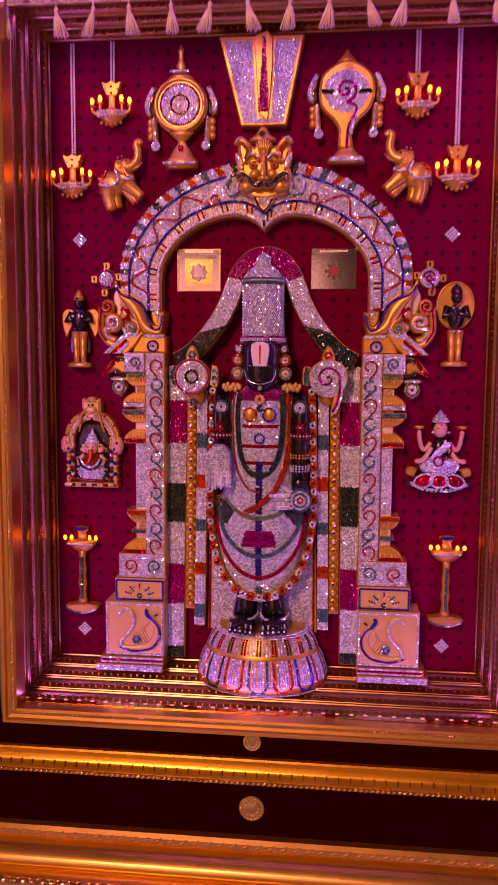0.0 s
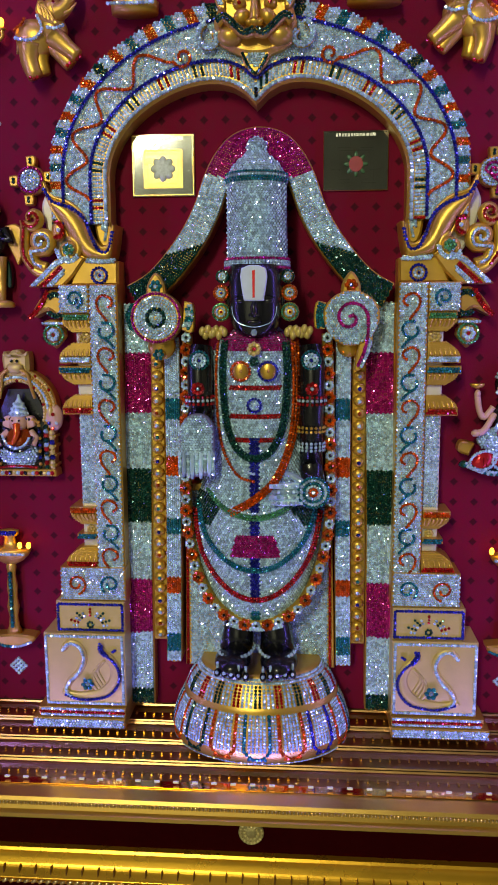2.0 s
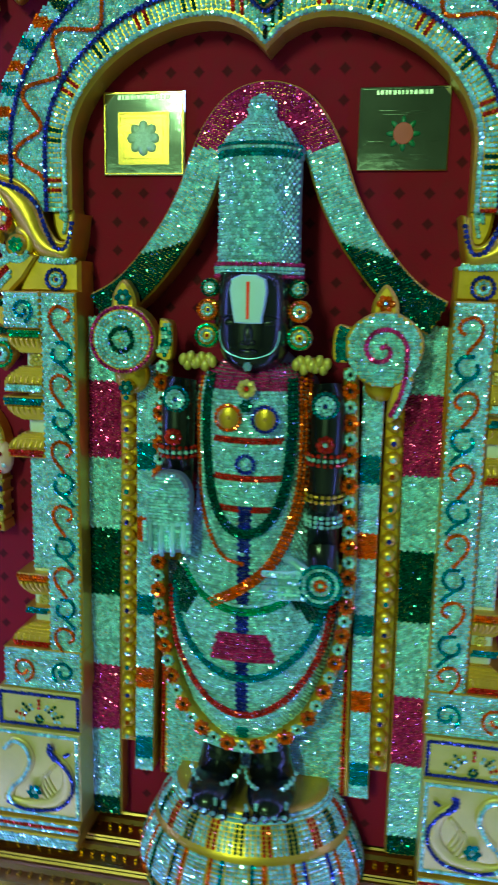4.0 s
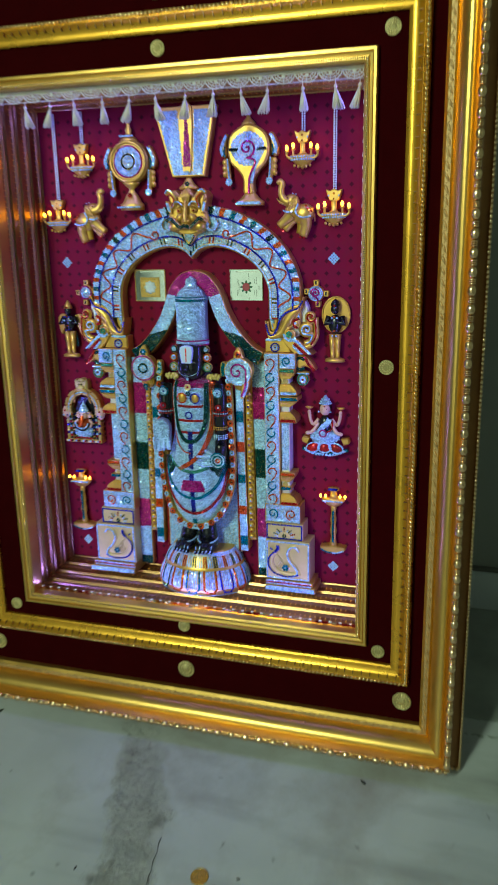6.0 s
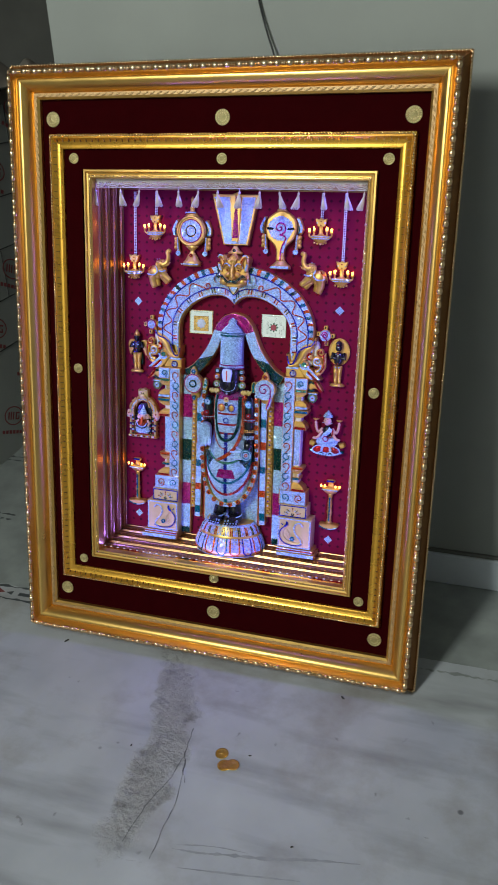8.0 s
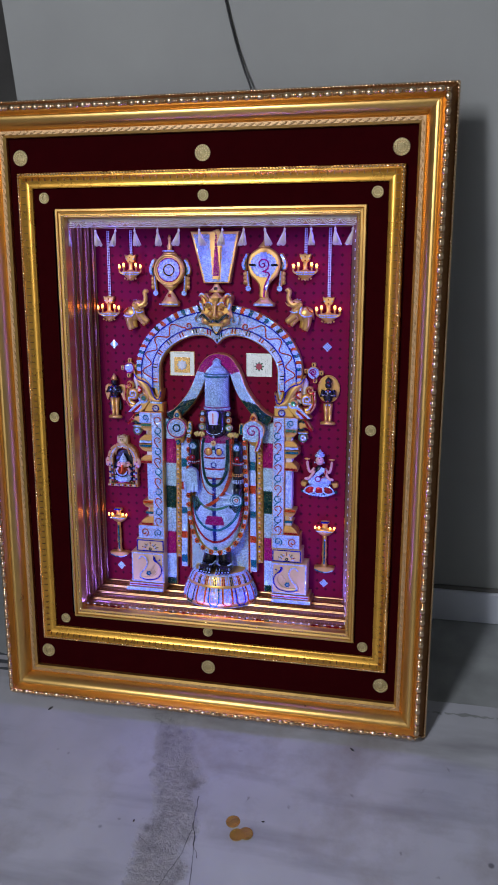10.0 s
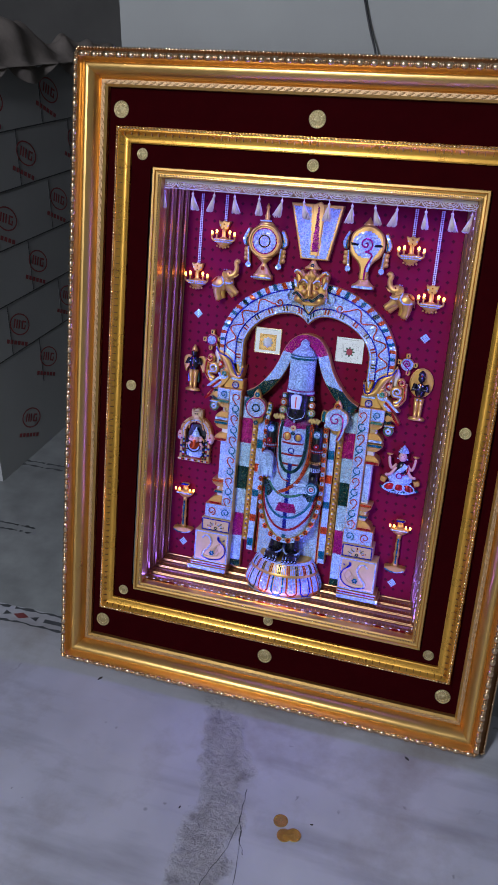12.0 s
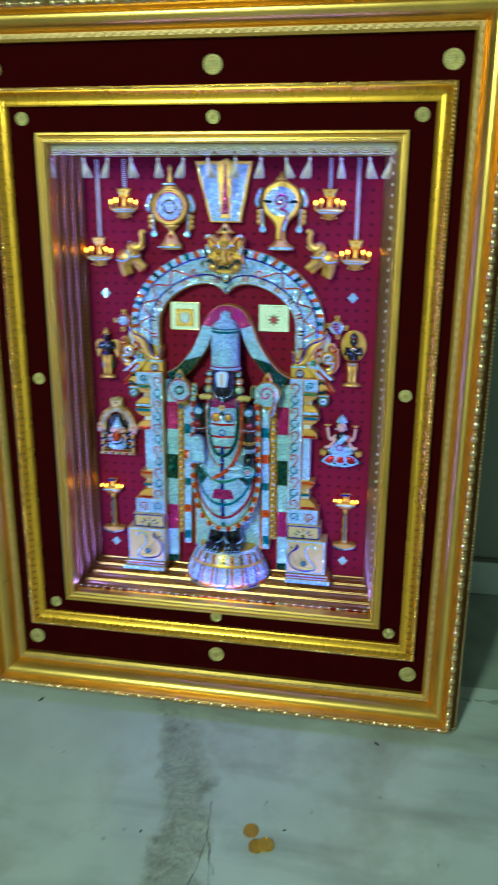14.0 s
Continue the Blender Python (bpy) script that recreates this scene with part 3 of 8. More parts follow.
def brocade(mat):
    """Small dark woven motifs in staggered rows, and fine ribs."""
    nt = mat.node_tree
    n, l = nt.nodes, nt.links
    sh = n["Principled BSDF"]
    base = sh.inputs["Base Color"].links[0].from_socket
    co = n.new("ShaderNodeTexCoord")
    mp = n.new("ShaderNodeMapping")
    mp.inputs["Rotation"].default_value = (radians(90), 0, 0)
    mp.inputs["Scale"].default_value = (1 / 0.0188, 1 / 0.0188, 1 / 0.0188)
    l.new(co.outputs["Object"], mp.inputs["Vector"])
    sep = n.new("ShaderNodeSeparateXYZ")
    l.new(mp.outputs[0], sep.inputs[0])

    def node(op, a, b=0.0):
        m = n.new("ShaderNodeMath")
        m.operation = op
        for i, v in enumerate((a, b)):
            if isinstance(v, (int, float)):
                m.inputs[i].default_value = v
            else:
                l.new(v, m.inputs[i])
        return m.outputs[0]

    cx = node("ABSOLUTE", node("SUBTRACT", node("FRACT", sep.outputs["X"]), 0.5))
    cy = node("ABSOLUTE", node("SUBTRACT", node("FRACT", sep.outputs["Y"]), 0.5))
    d = node("ADD", cx, cy)
    mr = n.new("ShaderNodeMapRange")
    mr.inputs["From Min"].default_value, mr.inputs["From Max"].default_value = 0.24, 0.15
    mr.inputs["To Max"].default_value = 0.85
    l.new(d, mr.inputs["Value"])
    mx = n.new("ShaderNodeMix")
    mx.data_type = "RGBA"
    mx.inputs["B"].default_value = (0.040, 0.002, 0.009, 1)
    l.new(mr.outputs["Result"], mx.inputs["Factor"])
    l.new(base, mx.inputs["A"])
    l.new(mx.outputs["Result"], sh.inputs["Base Color"])


brocade(CLOTHBACK)
s = Shape().box(-PX, PX, PY, PY + 0.008, PZ0, PZ1)
part("back_panel", s, CLOTHBACK, frame_ob, "maroon brocade back panel with small woven dots")
s = Shape()
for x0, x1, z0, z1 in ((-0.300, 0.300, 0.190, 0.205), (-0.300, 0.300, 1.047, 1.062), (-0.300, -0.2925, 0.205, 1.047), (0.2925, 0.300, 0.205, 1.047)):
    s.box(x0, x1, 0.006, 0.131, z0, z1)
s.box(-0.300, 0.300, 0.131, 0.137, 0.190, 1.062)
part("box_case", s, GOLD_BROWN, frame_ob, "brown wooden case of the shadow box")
# LED strip
s = Shape()
chips = Shape()
for x, z, a in along(IX - 0.0035, IZ0 + 0.0035, IZ1 - 0.0035, 0.0166):
    dx, dz = abs(math.cos(a)), abs(math.sin(a))
    chips.box(x - 0.0007 - 0.0016 * dx, x + 0.0007 + 0.0016 * dx, 0.0160, 0.0178, z - 0.0007 - 0.0016 * dz, z + 0.0007 + 0.0016 * dz)
r = ring([(-0.0004, 0.012), (-0.0010, 0.012), (-0.0010, 0.0215), (-0.0004, 0.0215)], IX, IZ0, IZ1)
s.add(r.v, r.f)
strip = part("led_strip", s, GOLD_MIRROR, frame_ob, "thin LED strip behind the inner rim")
part("led_chip", chips, LEDCHIP, strip, "small lit LED chips", "stuff")
# medallions on the velvet
def medallion(r):
    sh = Shape()
    n = 20
    sh.lathe((0, 0, 0), [(r * 0.98, 0), (r, 0.0006), (r * 0.95, 0.0022), (r * 0.90, 0.0012), (r * 0.74, 0.0012), (r * 0.68, 0.0026), (r * 0.60, 0.0014), (r * 0.42, 0.0014), (r * 0.34, 0.0034), (r * 0.22, 0.0030), (r * 0.02, 0.0044)], 1, n)
    for k in range(n):
        a = 2 * math.pi * k / n
        sh.ball((r * 0.84 * math.cos(a), r * 0.84 * math.sin(a), 0.0014), r * 0.095, r * 0.095, r * 0.11, 0, 6, 4)
    for k in range(12):
        a = 2 * math.pi * k / 12
        sh.ball((r * 0.52 * math.cos(a), r * 0.52 * math.sin(a), 0.0016), r * 0.10, r * 0.10, r * 0.11, 0, 6, 4)
    return sh.mesh("medallion", [MEDAL, MEDAL_GROUND])


big, small = medallion(0.0153), medallion(0.0108)
for me, places in ((big, [(x, z) for x in (-0.371, 0.0, 0.366) for z in (0.104, 1.153)]), (small, [(x, z) for x in (-0.325, 0.0, 0.3265) for z in (0.186, 1.077)] + [(-0.3275, CZ + 0.009), (0.3285, CZ + 0.009)])):
    for x, z in places:
        ob = new("medallion", me)
        ob.parent = frame_ob
        ob.matrix_basis = pose(x, -0.0005, z, 90, 0, 0)
        tagged(ob, "round embossed gilt medallion")

# ---- the shrine inside the box ----
rnd = random.Random(7)
FRONT = (0, -1, 0)


def band(sh, outer_pts, inner_pts, y0, y1, mat=0, b=0.002):
    """A flat bar between two lines of (x, z), with bevelled front edges."""
    n = len(outer_pts)
    v, f = [], []
    for (ox, oz), (ix, iz) in zip(outer_pts, inner_pts):
        d = math.hypot(ox - ix, oz - iz) or 1
        ux, uz = (ix - ox) / d * b, (iz - oz) / d * b
        v += [(ox, y1, oz), (ox, y0 + b, oz), (ox + ux, y0, oz + uz), (ix - ux, y0, iz - uz), (ix, y0 + b, iz), (ix, y1, iz)]
    for i in range(n - 1):
        for j in range(5):
            a = i * 6 + j
            f.append((a, a + 1, a + 7, a + 6))
    f.append((0, 5, 4, 3, 2, 1))
    k = (n - 1) * 6
    f.append((k, k + 1, k + 2, k + 3, k + 4, k + 5))
    return sh.add(v, f, mat)


def offset(line, d):
    """A line of (x, z) moved sideways by d."""
    out = []
    for i, p in enumerate(line):
        a, b = line[max(i - 1, 0)], line[min(i + 1, len(line) - 1)]
        dx, dz = b[0] - a[0], b[1] - a[1]
        h = math.hypot(dx, dz) or 1
        out.append((p[0] - dz / h * d, p[1] + dx / h * d))
    return out


def walk_line(line, pitch, start=0.0):
    """Even places along a line of (x, z)."""
    out, left = [], start
    for p, q in zip(line, line[1:]):
        d = math.hypot(q[0] - p[0], q[1] - p[1])
        s = left
        while s < d:
            out.append((p[0] + (q[0] - p[0]) * s / d, p[1] + (q[1] - p[1]) * s / d))
            s += pitch
        left = s - d
    return out


def ribbon(sh, line, half, y, pitch, colour):
    """Rows of stones side by side along a line of (x, z); y: a depth or a function of x, z."""
    k = max(1, round(2 * half / (pitch * 0.9)))
    for i in range(k):
        d = -half + (i + 0.5) * 2 * half / k
        for x, z in walk_line(offset(line, d), pitch, pitch * 0.5 * (i % 2)):
            c = colour(x, z) if callable(colour) else colour
            if c is not None:
                sh.stone((x, y(x, z) if callable(y) else y, z), FRONT, pitch * 0.53, c, rnd)
    return sh


def flat(pts):
    return [(p[0], p[2]) for p in pts]


def line2(pts, n=8):
    return flat(curve([(x, 0, z) for x, z in pts], n))


def flower(sh, x, y, z, r, petal, heart, n=7):
    for k in range(n):
        a = 2 * math.pi * k / n
        sh.stone((x + r * 0.64 * math.cos(a), y, z + r * 0.64 * math.sin(a)), FRONT, r * 0.33, petal, rnd)
    sh.stone((x, y - 0.0004, z), FRONT, r * 0.24, heart, rnd)
    return sh


def disc(sh, x, y, z, rings, pitch=0.0026):
    """Rings of stones round a middle; rings: (radius, slot)."""
    for r, c in rings:
        k = max(1, round(2 * math.pi * r / pitch))
        for j in range(k):
            a = 2 * math.pi * j / k
            sh.stone((x + r * math.cos(a), y, z + r * math.sin(a)), FRONT, pitch * 0.49, c, rnd)
    return sh


P = 0.0023
ZS = 0.729
BANDS = {"outer": (0.1800, 0.1410), "sep": (0.1675, 0.1265), "blue": (0.1435, 0.0995), "bar": (0.1378, 0.0930), "row": (0.1308, 0.0865), "inner": (0.1272, 0.0830)}
LEGZ = 0.692


def arch_line(key, dip=0.0, n=40, foot=LEGZ):
    a, b = BANDS[key]
    pts = [(-a, foot), (-a, (foot + ZS) / 2)]
    for i in range(n + 1):
        t = math.pi * (1 - i / n)
        x, z = a * math.cos(t), ZS + b * math.sin(t)
        pts.append((x, z - dip * math.exp(-abs(x) / 0.020)))
    return pts + [(a, (foot + ZS) / 2), (a, foot)]


def inside(key, x, z, dip=0.0):
    a, b = BANDS[key]
    if z < ZS:
        return abs(x) < a
    z += dip * math.exp(-abs(x) / 0.020)
    return (x / a) ** 2 + ((z - ZS) / b) ** 2 < 1


arch = thing("shrine_arch", STAND, "golden shrine arch paved with clear and coloured crystals", "arch")
s = band(Shape(), arch_line("outer"), arch_line("inner", 0.026), 0.098, 0.1205, 0, 0.003)
part("arch_body", s, GOLD_PAINT, arch, "gold painted arch body")
STRIPES = [OR, TE, OR, TE, OR, TE, OR, GR, OR, TE, OR, TE, OR, GR]


def outer_colour(x, z):
    if not inside("outer", x, z) or inside("sep", x, z):
        return None
    a = math.atan2((z - ZS) / 0.133, x / 0.1737) if z > ZS else (0 if x > 0 else math.pi) - (ZS - z) / 0.155 * (1 if x > 0 else -1)
    k = (math.pi - a if x < 0 else a) * 9.3 + 0.55
    return STRIPES[int(k) % len(STRIPES)] if k % 1.0 < 0.46 else CR


def middle_colour(x, z):
    return CR if inside("sep", x, z) and not inside("blue", x, z, 0.018) else None


s = Shape()
flat_y = lambda x, z: 0.0982
s.pave(-0.178, 0.178, LEGZ, 0.872, 0.0024, flat_y, outer_colour, rnd)
part("striped_border", s, GEMS, arch, "border of crystal stripes in orange, teal, green and clear", "stuff")
s = Shape()
s.pave(-0.167, 0.167, LEGZ, 0.856, P, flat_y, middle_colour, rnd)
part("crystal_band", s, GEMS, arch, "clear crystal paving", "stuff")
s = Shape()
bars = arch_line("bar", 0.023, 60)
for k, (x, z) in enumerate(walk_line(bars, 0.0031)):
    c = (RE, GR)[k // 10 % 2] if k % 10 in (4, 6) else CR
    hx, hz = x / 0.1378 ** 2, max(z - ZS, 0) / 0.0930 ** 2
    hn = math.hypot(hx, hz) or 1
    for d in (-0.0034, -0.0010, 0.0014, 0.0038):
        s.stone((x + hx / hn * d, 0.0980, z + hz / hn * d), FRONT, 0.00132, c, rnd)
for x, z in walk_line(arch_line("row", 0.025, 60), 0.0027):
    s.stone((x, 0.0976, z), FRONT, 0.00165, CR, rnd)
part("inner_border", s, GEMS, arch, "clear crystal bars with red and green pairs along the arch's inner edge", "stuff")
s = Shape()
for key, dip in (("sep", 0.0), ("blue", 0.022)):
    for x, z in walk_line(arch_line(key, dip), 0.0030):
        s.stone((x, 0.0962, z), FRONT, 0.00158, BL, rnd)
part("blue_line", s, GEMS, arch, "royal blue crystal lines", "stuff")
for sg in (-1, 1):
    pts = []
    am, bm = 0.1555, 0.1130
    for i in range(81):
        t = i / 80
        th = radians(190 - t * 72)
        w = -0.0088 * math.cos(t * math.pi * 8)
        pts.append((sg * -(am + w) * math.cos(th) * -1, ZS + (bm + w) * math.sin(th)))
    curl = spiral(pts[-1][0] + sg * 0.0078, pts[-1][1] + 0.0035, 0.0085, 0.0020, 205 if sg > 0 else -25, sg * 1.2, 24)
    s = Shape()
    for x, z in walk_line(pts + flat(curl), 0.0024):
        s.stone((x, 0.0958, z), FRONT, 0.0014, OR, rnd)
    part("vine_line", s, GEMS, arch, "wavy orange crystal vine", "stuff")

# the lion mask at the crown of the arch
mask = thing("arch_mask", STAND, "golden lion mask with crystals at the top of the arch", "mask ornament")
s = Shape()
s.slab(line2([(-0.030, 0.832), (-0.034, 0.848), (-0.029, 0.866), (-0.032, 0.884), (-0.022, 0.892), (-0.012, 0.884), (0.0, 0.896), (0.012, 0.884), (0.022, 0.892), (0.032, 0.884), (0.029, 0.866), (0.034, 0.848), (0.030, 0.832), (0.014, 0.824), (0.0, 0.822), (-0.014, 0.824), (-0.030, 0.832)], 4)[:-1], 0.088, 0.1205, 0, 0.004)
for sg in (-1, 1):
    s.ball((sg * 0.0125, 0.087, 0.861), 0.0056, 0.0050, 0.0046, 0, 12, 8)
    s.tube(curve([(sg * 0.004, 0.085, 0.868), (sg * 0.011, 0.082, 0.873), (sg * 0.019, 0.083, 0.871), (sg * 0.022, 0.086, 0.864)], 6), 0.0022)
    s.ball((sg * 0.0205, 0.086, 0.8365), 0.0105, 0.0080, 0.0080, 0, 14, 8)
    s.tube(curve([(sg * 0.001, 0.081, 0.8375), (sg * 0.008, 0.078, 0.8355), (sg * 0.015, 0.079, 0.841), (sg * 0.024, 0.080, 0.8485), (sg * 0.030, 0.083, 0.845)], 6), 0.0040, 0, 8)
    s.slab([(sg * x, z) for x, z in line2([(0.024, 0.856), (0.030, 0.858), (0.0335, 0.868), (0.034, 0.876), (0.028, 0.872), (0.024, 0.864)], 3)], 0.083, 0.094, 0, 0.0015)
    s.tube(curve([(sg * 0.017, 0.086, 0.874), (sg * 0.020, 0.083, 0.884), (sg * 0.028, 0.083, 0.890), (sg * 0.033, 0.086, 0.886)], 6), 0.0034, 0, 8)
    s.tube(spiral(sg * 0.037, 0.838, 0.0115, 0.003, 70 if sg > 0 else 110, -sg * 0.9, 20, 0.093), 0.0026, 0, 6)
s.tube(curve([(0, 0.084, 0.876), (0, 0.080, 0.866), (0, 0.0775, 0.854), (0, 0.0765, 0.846)], 5), [0.0024] * 5 + [0.0028] * 5 + [0.0036] * 6, 0, 8)
for sg in (-1, 1):
    s.ball((sg * 0.0105, 0.0835, 0.8500), 0.0075, 0.0060, 0.0060, 0, 12, 8, -sg * 0.5)
    s.ball((sg * 0.0042, 0.0800, 0.8445), 0.0034, 0.0040, 0.0028, 0, 10, 6)
    s.tube(curve([(sg * 0.006, 0.084, 0.866), (sg * 0.0125, 0.0815, 0.8685), (sg * 0.0195, 0.084, 0.864)], 5), 0.0013, 0, 6)
s.ball((0, 0.081, 0.845), 0.0068, 0.0060, 0.0042, 0, 12, 8)
for k in range(-3, 4):
    s.tube(curve([(k * 0.0010, 0.085, 0.872), (k * 0.0022, 0.082, 0.882), (k * 0.0030, 0.085, 0.892 - 0.0007 * k * k)], 4), 0.0016, 0, 6)
s.slab(line2([(-0.012, 0.828), (0.0, 0.834), (0.012, 0.828), (0.010, 0.818), (0.0, 0.808), (-0.010, 0.818), (-0.012, 0.828)], 4)[:-1], 0.090, 0.104, 0, 0.002)
part("mask_face", s, GOLD_PAINT, mask, "gold painted lion face")
s = Shape()
for sg in (-1, 1):
    s.stone((sg * 0.0125, 0.0818, 0.8605), FRONT, 0.0015, RE, rnd)
    ribbon(s, line2([(sg * 0.006, 0.869), (sg * 0.012, 0.874), (sg * 0.020, 0.872), (sg * 0.023, 0.865)], 6), 0.0012, 0.0800, 0.0023, CR)
    ribbon(s, line2([(sg * 0.001, 0.838), (sg * 0.008, 0.8355), (sg * 0.015, 0.841), (sg * 0.024, 0.8485), (sg * 0.0305, 0.845)], 6), 0.0026, 0.0742, 0.0024, GR)
    ribbon(s, line2([(sg * 0.022, 0.868), (sg * 0.019, 0.878), (sg * 0.026, 0.886)], 6), 0.0012, 0.0795, 0.0023, OR)
    ribbon(s, line2([(sg * 0.023, 0.890), (sg * 0.029, 0.8915), (sg * 0.034, 0.886)], 6), 0.0015, 0.0795, 0.0023, CR)
    ribbon(s, line2([(sg * 0.0275, 0.860), (sg * 0.0300, 0.867), (sg * 0.0315, 0.873)], 4), 0.0020, 0.0826, 0.0023, CR)
    ribbon(s, [(p[0], p[2]) for p in spiral(sg * 0.037, 0.838, 0.0118, 0.004, 70 if sg > 0 else 110, -sg * 0.85, 20)], 0.0022, 0.0900, 0.0024, CR)
s.pave(-0.010, 0.010, 0.810, 0.833, 0.0024, lambda x, z: 0.0898, lambda x, z: CR if abs(x) / 0.0085 + abs(z - 0.822) / 0.0105 < 1 else None, rnd)
ribbon(s, line2([(-0.0105, 0.824), (-0.006, 0.815), (0, 0.8085), (0.006, 0.815), (0.0105, 0.824)], 5), 0.0012, 0.0888, 0.0024, GR)
for z in (0.798, 0.7955, 0.793):
    s.stone((0, 0.0955, z), FRONT, 0.0015, JT, rnd)
part("crystal_inlay", s, GEMS, mask, "clear, red and dark green crystals", "stuff")


# sea-beast brackets at the feet of the arch
def makara(sg):
    ob = thing("beast_bracket", STAND, "golden sea-beast bracket with scrolls and crystal rows beside the arch", "bracket", "beast brackets of the arch")
    M = lambda pts: [(sg * x, z) for x, z in pts]
    T = lambda y, pts, n=6: [(sg * x, y, z) for x, z in line2(pts, n)]
    upper = M(line2([(0.1855, 0.7270), (0.1790, 0.7150), (0.1630, 0.7090), (0.1515, 0.6985), (0.1448, 0.6815), (0.1370, 0.6710), (0.1290, 0.6725), (0.1262, 0.6880)], 6))
    lower = M(line2([(0.1858, 0.7250), (0.1790, 0.7060), (0.1715, 0.6930), (0.1640, 0.6790), (0.1530, 0.6630), (0.1400, 0.6600), (0.1270, 0.6605), (0.1212, 0.6900)], 6))
    s = Shape()
    v, f, nn = [], [], 10
    for (ux, uz), (lx, lz) in zip(upper, lower):
        for k in range(nn + 1):
            q = k / nn
            y = 0.1205 if k in (0, nn) else 0.0985 - 0.0065 * math.sin(math.pi * q) ** 0.8
            v.append((ux + (lx - ux) * q, y, uz + (lz - uz) * q))
    for a in range(len(upper) - 1):
        for k in range(nn):
            c = a * (nn + 1) + k
            f.append((c, c + 1, c + nn + 2, c + nn + 1))
    s.add(v, f, 0, True)
    s.tube([(x, 0.0975, z) for x, z in upper], 0.0019, 0, 8)
    s.tube([(x, 0.0980, z) for x, z in lower[:30]], 0.0014, 0, 8)
    s.slab(M([(0.1212, 0.6385), (0.1212, 0.6595), (0.1535, 0.6620), (0.1600, 0.6540), (0.1650, 0.6385)]), 0.0965, 0.1205, 0, 0.003)
    s.slab(M(line2([(0.1268, 0.6930), (0.1270, 0.6800), (0.1305, 0.6722), (0.1365, 0.6722), (0.1405, 0.6800), (0.1425, 0.6930)], 4)), 0.1015, 0.1205, 0, 0.002)
    part("beast_head", s, GOLD_PAINT, ob, "gold painted beast head")
    s = Shape().slab(M(line2([(0.1855, 0.7200), (0.1905, 0.7080), (0.1880, 0.6930), (0.1830, 0.6780), (0.1740, 0.6640), (0.1600, 0.6600), (0.1580, 0.6700), (0.1700, 0.6930), (0.1855, 0.7200)], 4)[:-1]), 0.1060, 0.1205, 0, 0.002)
    part("cheek", s, PEARL, ob, "pearl cream cheek behind the scrolls")
    s = Shape()
    s.lathe((0, 0, 0), [(0.0125, -0.004), (0.0130, 0.002), (0.0115, 0.005), (0.003, 0.006)], 0, 20)
    r = part("roundel", s.mesh("roundel", [GOLD_PAINT]), [], ob)
    r.matrix_basis = pose(sg * 0.201, 0.1165, 0.731, 90, 0, 0)
    s = Shape()
    for dx, dz in ((0.0, 0.0165), (0.0160, 0.0), (-0.0155, 0.003), (0.003, -0.0165)):
        s.slab(line2([(sg * (0.201 + dx) - 0.0036, 0.731 + dz - 0.0045), (sg * (0.201 + dx) + 0.0036, 0.731 + dz - 0.0045), (sg * (0.201 + dx) + 0.0042, 0.731 + dz + 0.004), (sg * (0.201 + dx) - 0.0042, 0.731 + dz + 0.004)], 3), 0.1125, 0.1205, 0, 0.001)
    part("roundel_knob", s, GOLD_PAINT, ob)
    s = Shape()
    s.tube(spiral(sg * 0.1965, 0.6965, 0.0020, 0.0085, 200 if sg < 0 else -20, sg * 1.0, 20, 0.1000) + T(0.100, [(0.2035, 0.690), (0.2050, 0.676), (0.2040, 0.664), (0.1960, 0.652), (0.186, 0.648)]), 0.0046, 0, 8)
    s.tube(spiral(sg * 0.1900, 0.6765, 0.0025, 0.0095, 0 if sg < 0 else 180, sg * 1.15, 22, 0.1010) + T(0.101, [(0.1990, 0.668), (0.1960, 0.658), (0.186, 0.654)]), 0.0052, 0, 8)
    s.tube(spiral(sg * 0.1640, 0.6690, 0.0040, 0.0100, 90, -sg * 1.0, 20, 0.0965), 0.0034, 0, 8)
    s.ball((sg * 0.1630, 0.095, 0.669), 0.0070, 0.005, 0.0070, 0, 12, 8)
    s.ball((sg * 0.1735, 0.1005, 0.6860), 0.0068, 0.0065, 0.0095, 0, 14, 8)
    part("scrollwork", s, GOLD_PAINT, ob, "gold painted scrolls")
    s = Shape().slab(M([(0.2010, 0.6375), (0.1775, 0.6600), (0.1640, 0.6660), (0.1500, 0.6620), (0.1600, 0.6470), (0.1700, 0.6375)]), 0.0925, 0.1205, 0, 0.002)
    part("wing", s, GOLD_PAINT, ob, "gold painted wing")
    s = Shape().slab(M(line2([(0.174, 0.636), (0.186, 0.634), (0.196, 0.624), (0.203, 0.611), (0.196, 0.613), (0.186, 0.617), (0.176, 0.610), (0.171, 0.622), (0.174, 0.636)], 4)[:-1]), 0.0985, 0.1205, 0, 0.003)
    part("leaf", s, GOLD_PAINT, ob, "gold painted leaf")
    s = Shape()
    s.lathe((sg * 0.1825, 0.108, 0.583), [(0.001, 0), (0.005, 0.004), (0.0105, 0.011), (0.0100, 0.016), (0.0070, 0.020), (0.0105, 0.0205), (0.0105, 0.0245), (0.006, 0.026)], 0, 16, 0.8)
    part("hanging_bud", s, GOLD_PAINT, ob)
    s = Shape()
    disc(s, sg * 0.201, 0.1103, 0.731, [(0.0003, CR), (0.0026, CR), (0.0052, CR), (0.0078, CR), (0.0106, MA if sg < 0 else CR)])
    if sg > 0:
        ribbon(s, flat(spiral(0.201, 0.732, 0.001, 0.0075, 0, 1.5, 30)) + [(0.2055, 0.722), (0.203, 0.713)], 0.0012, 0.1085, 0.0024, MA)
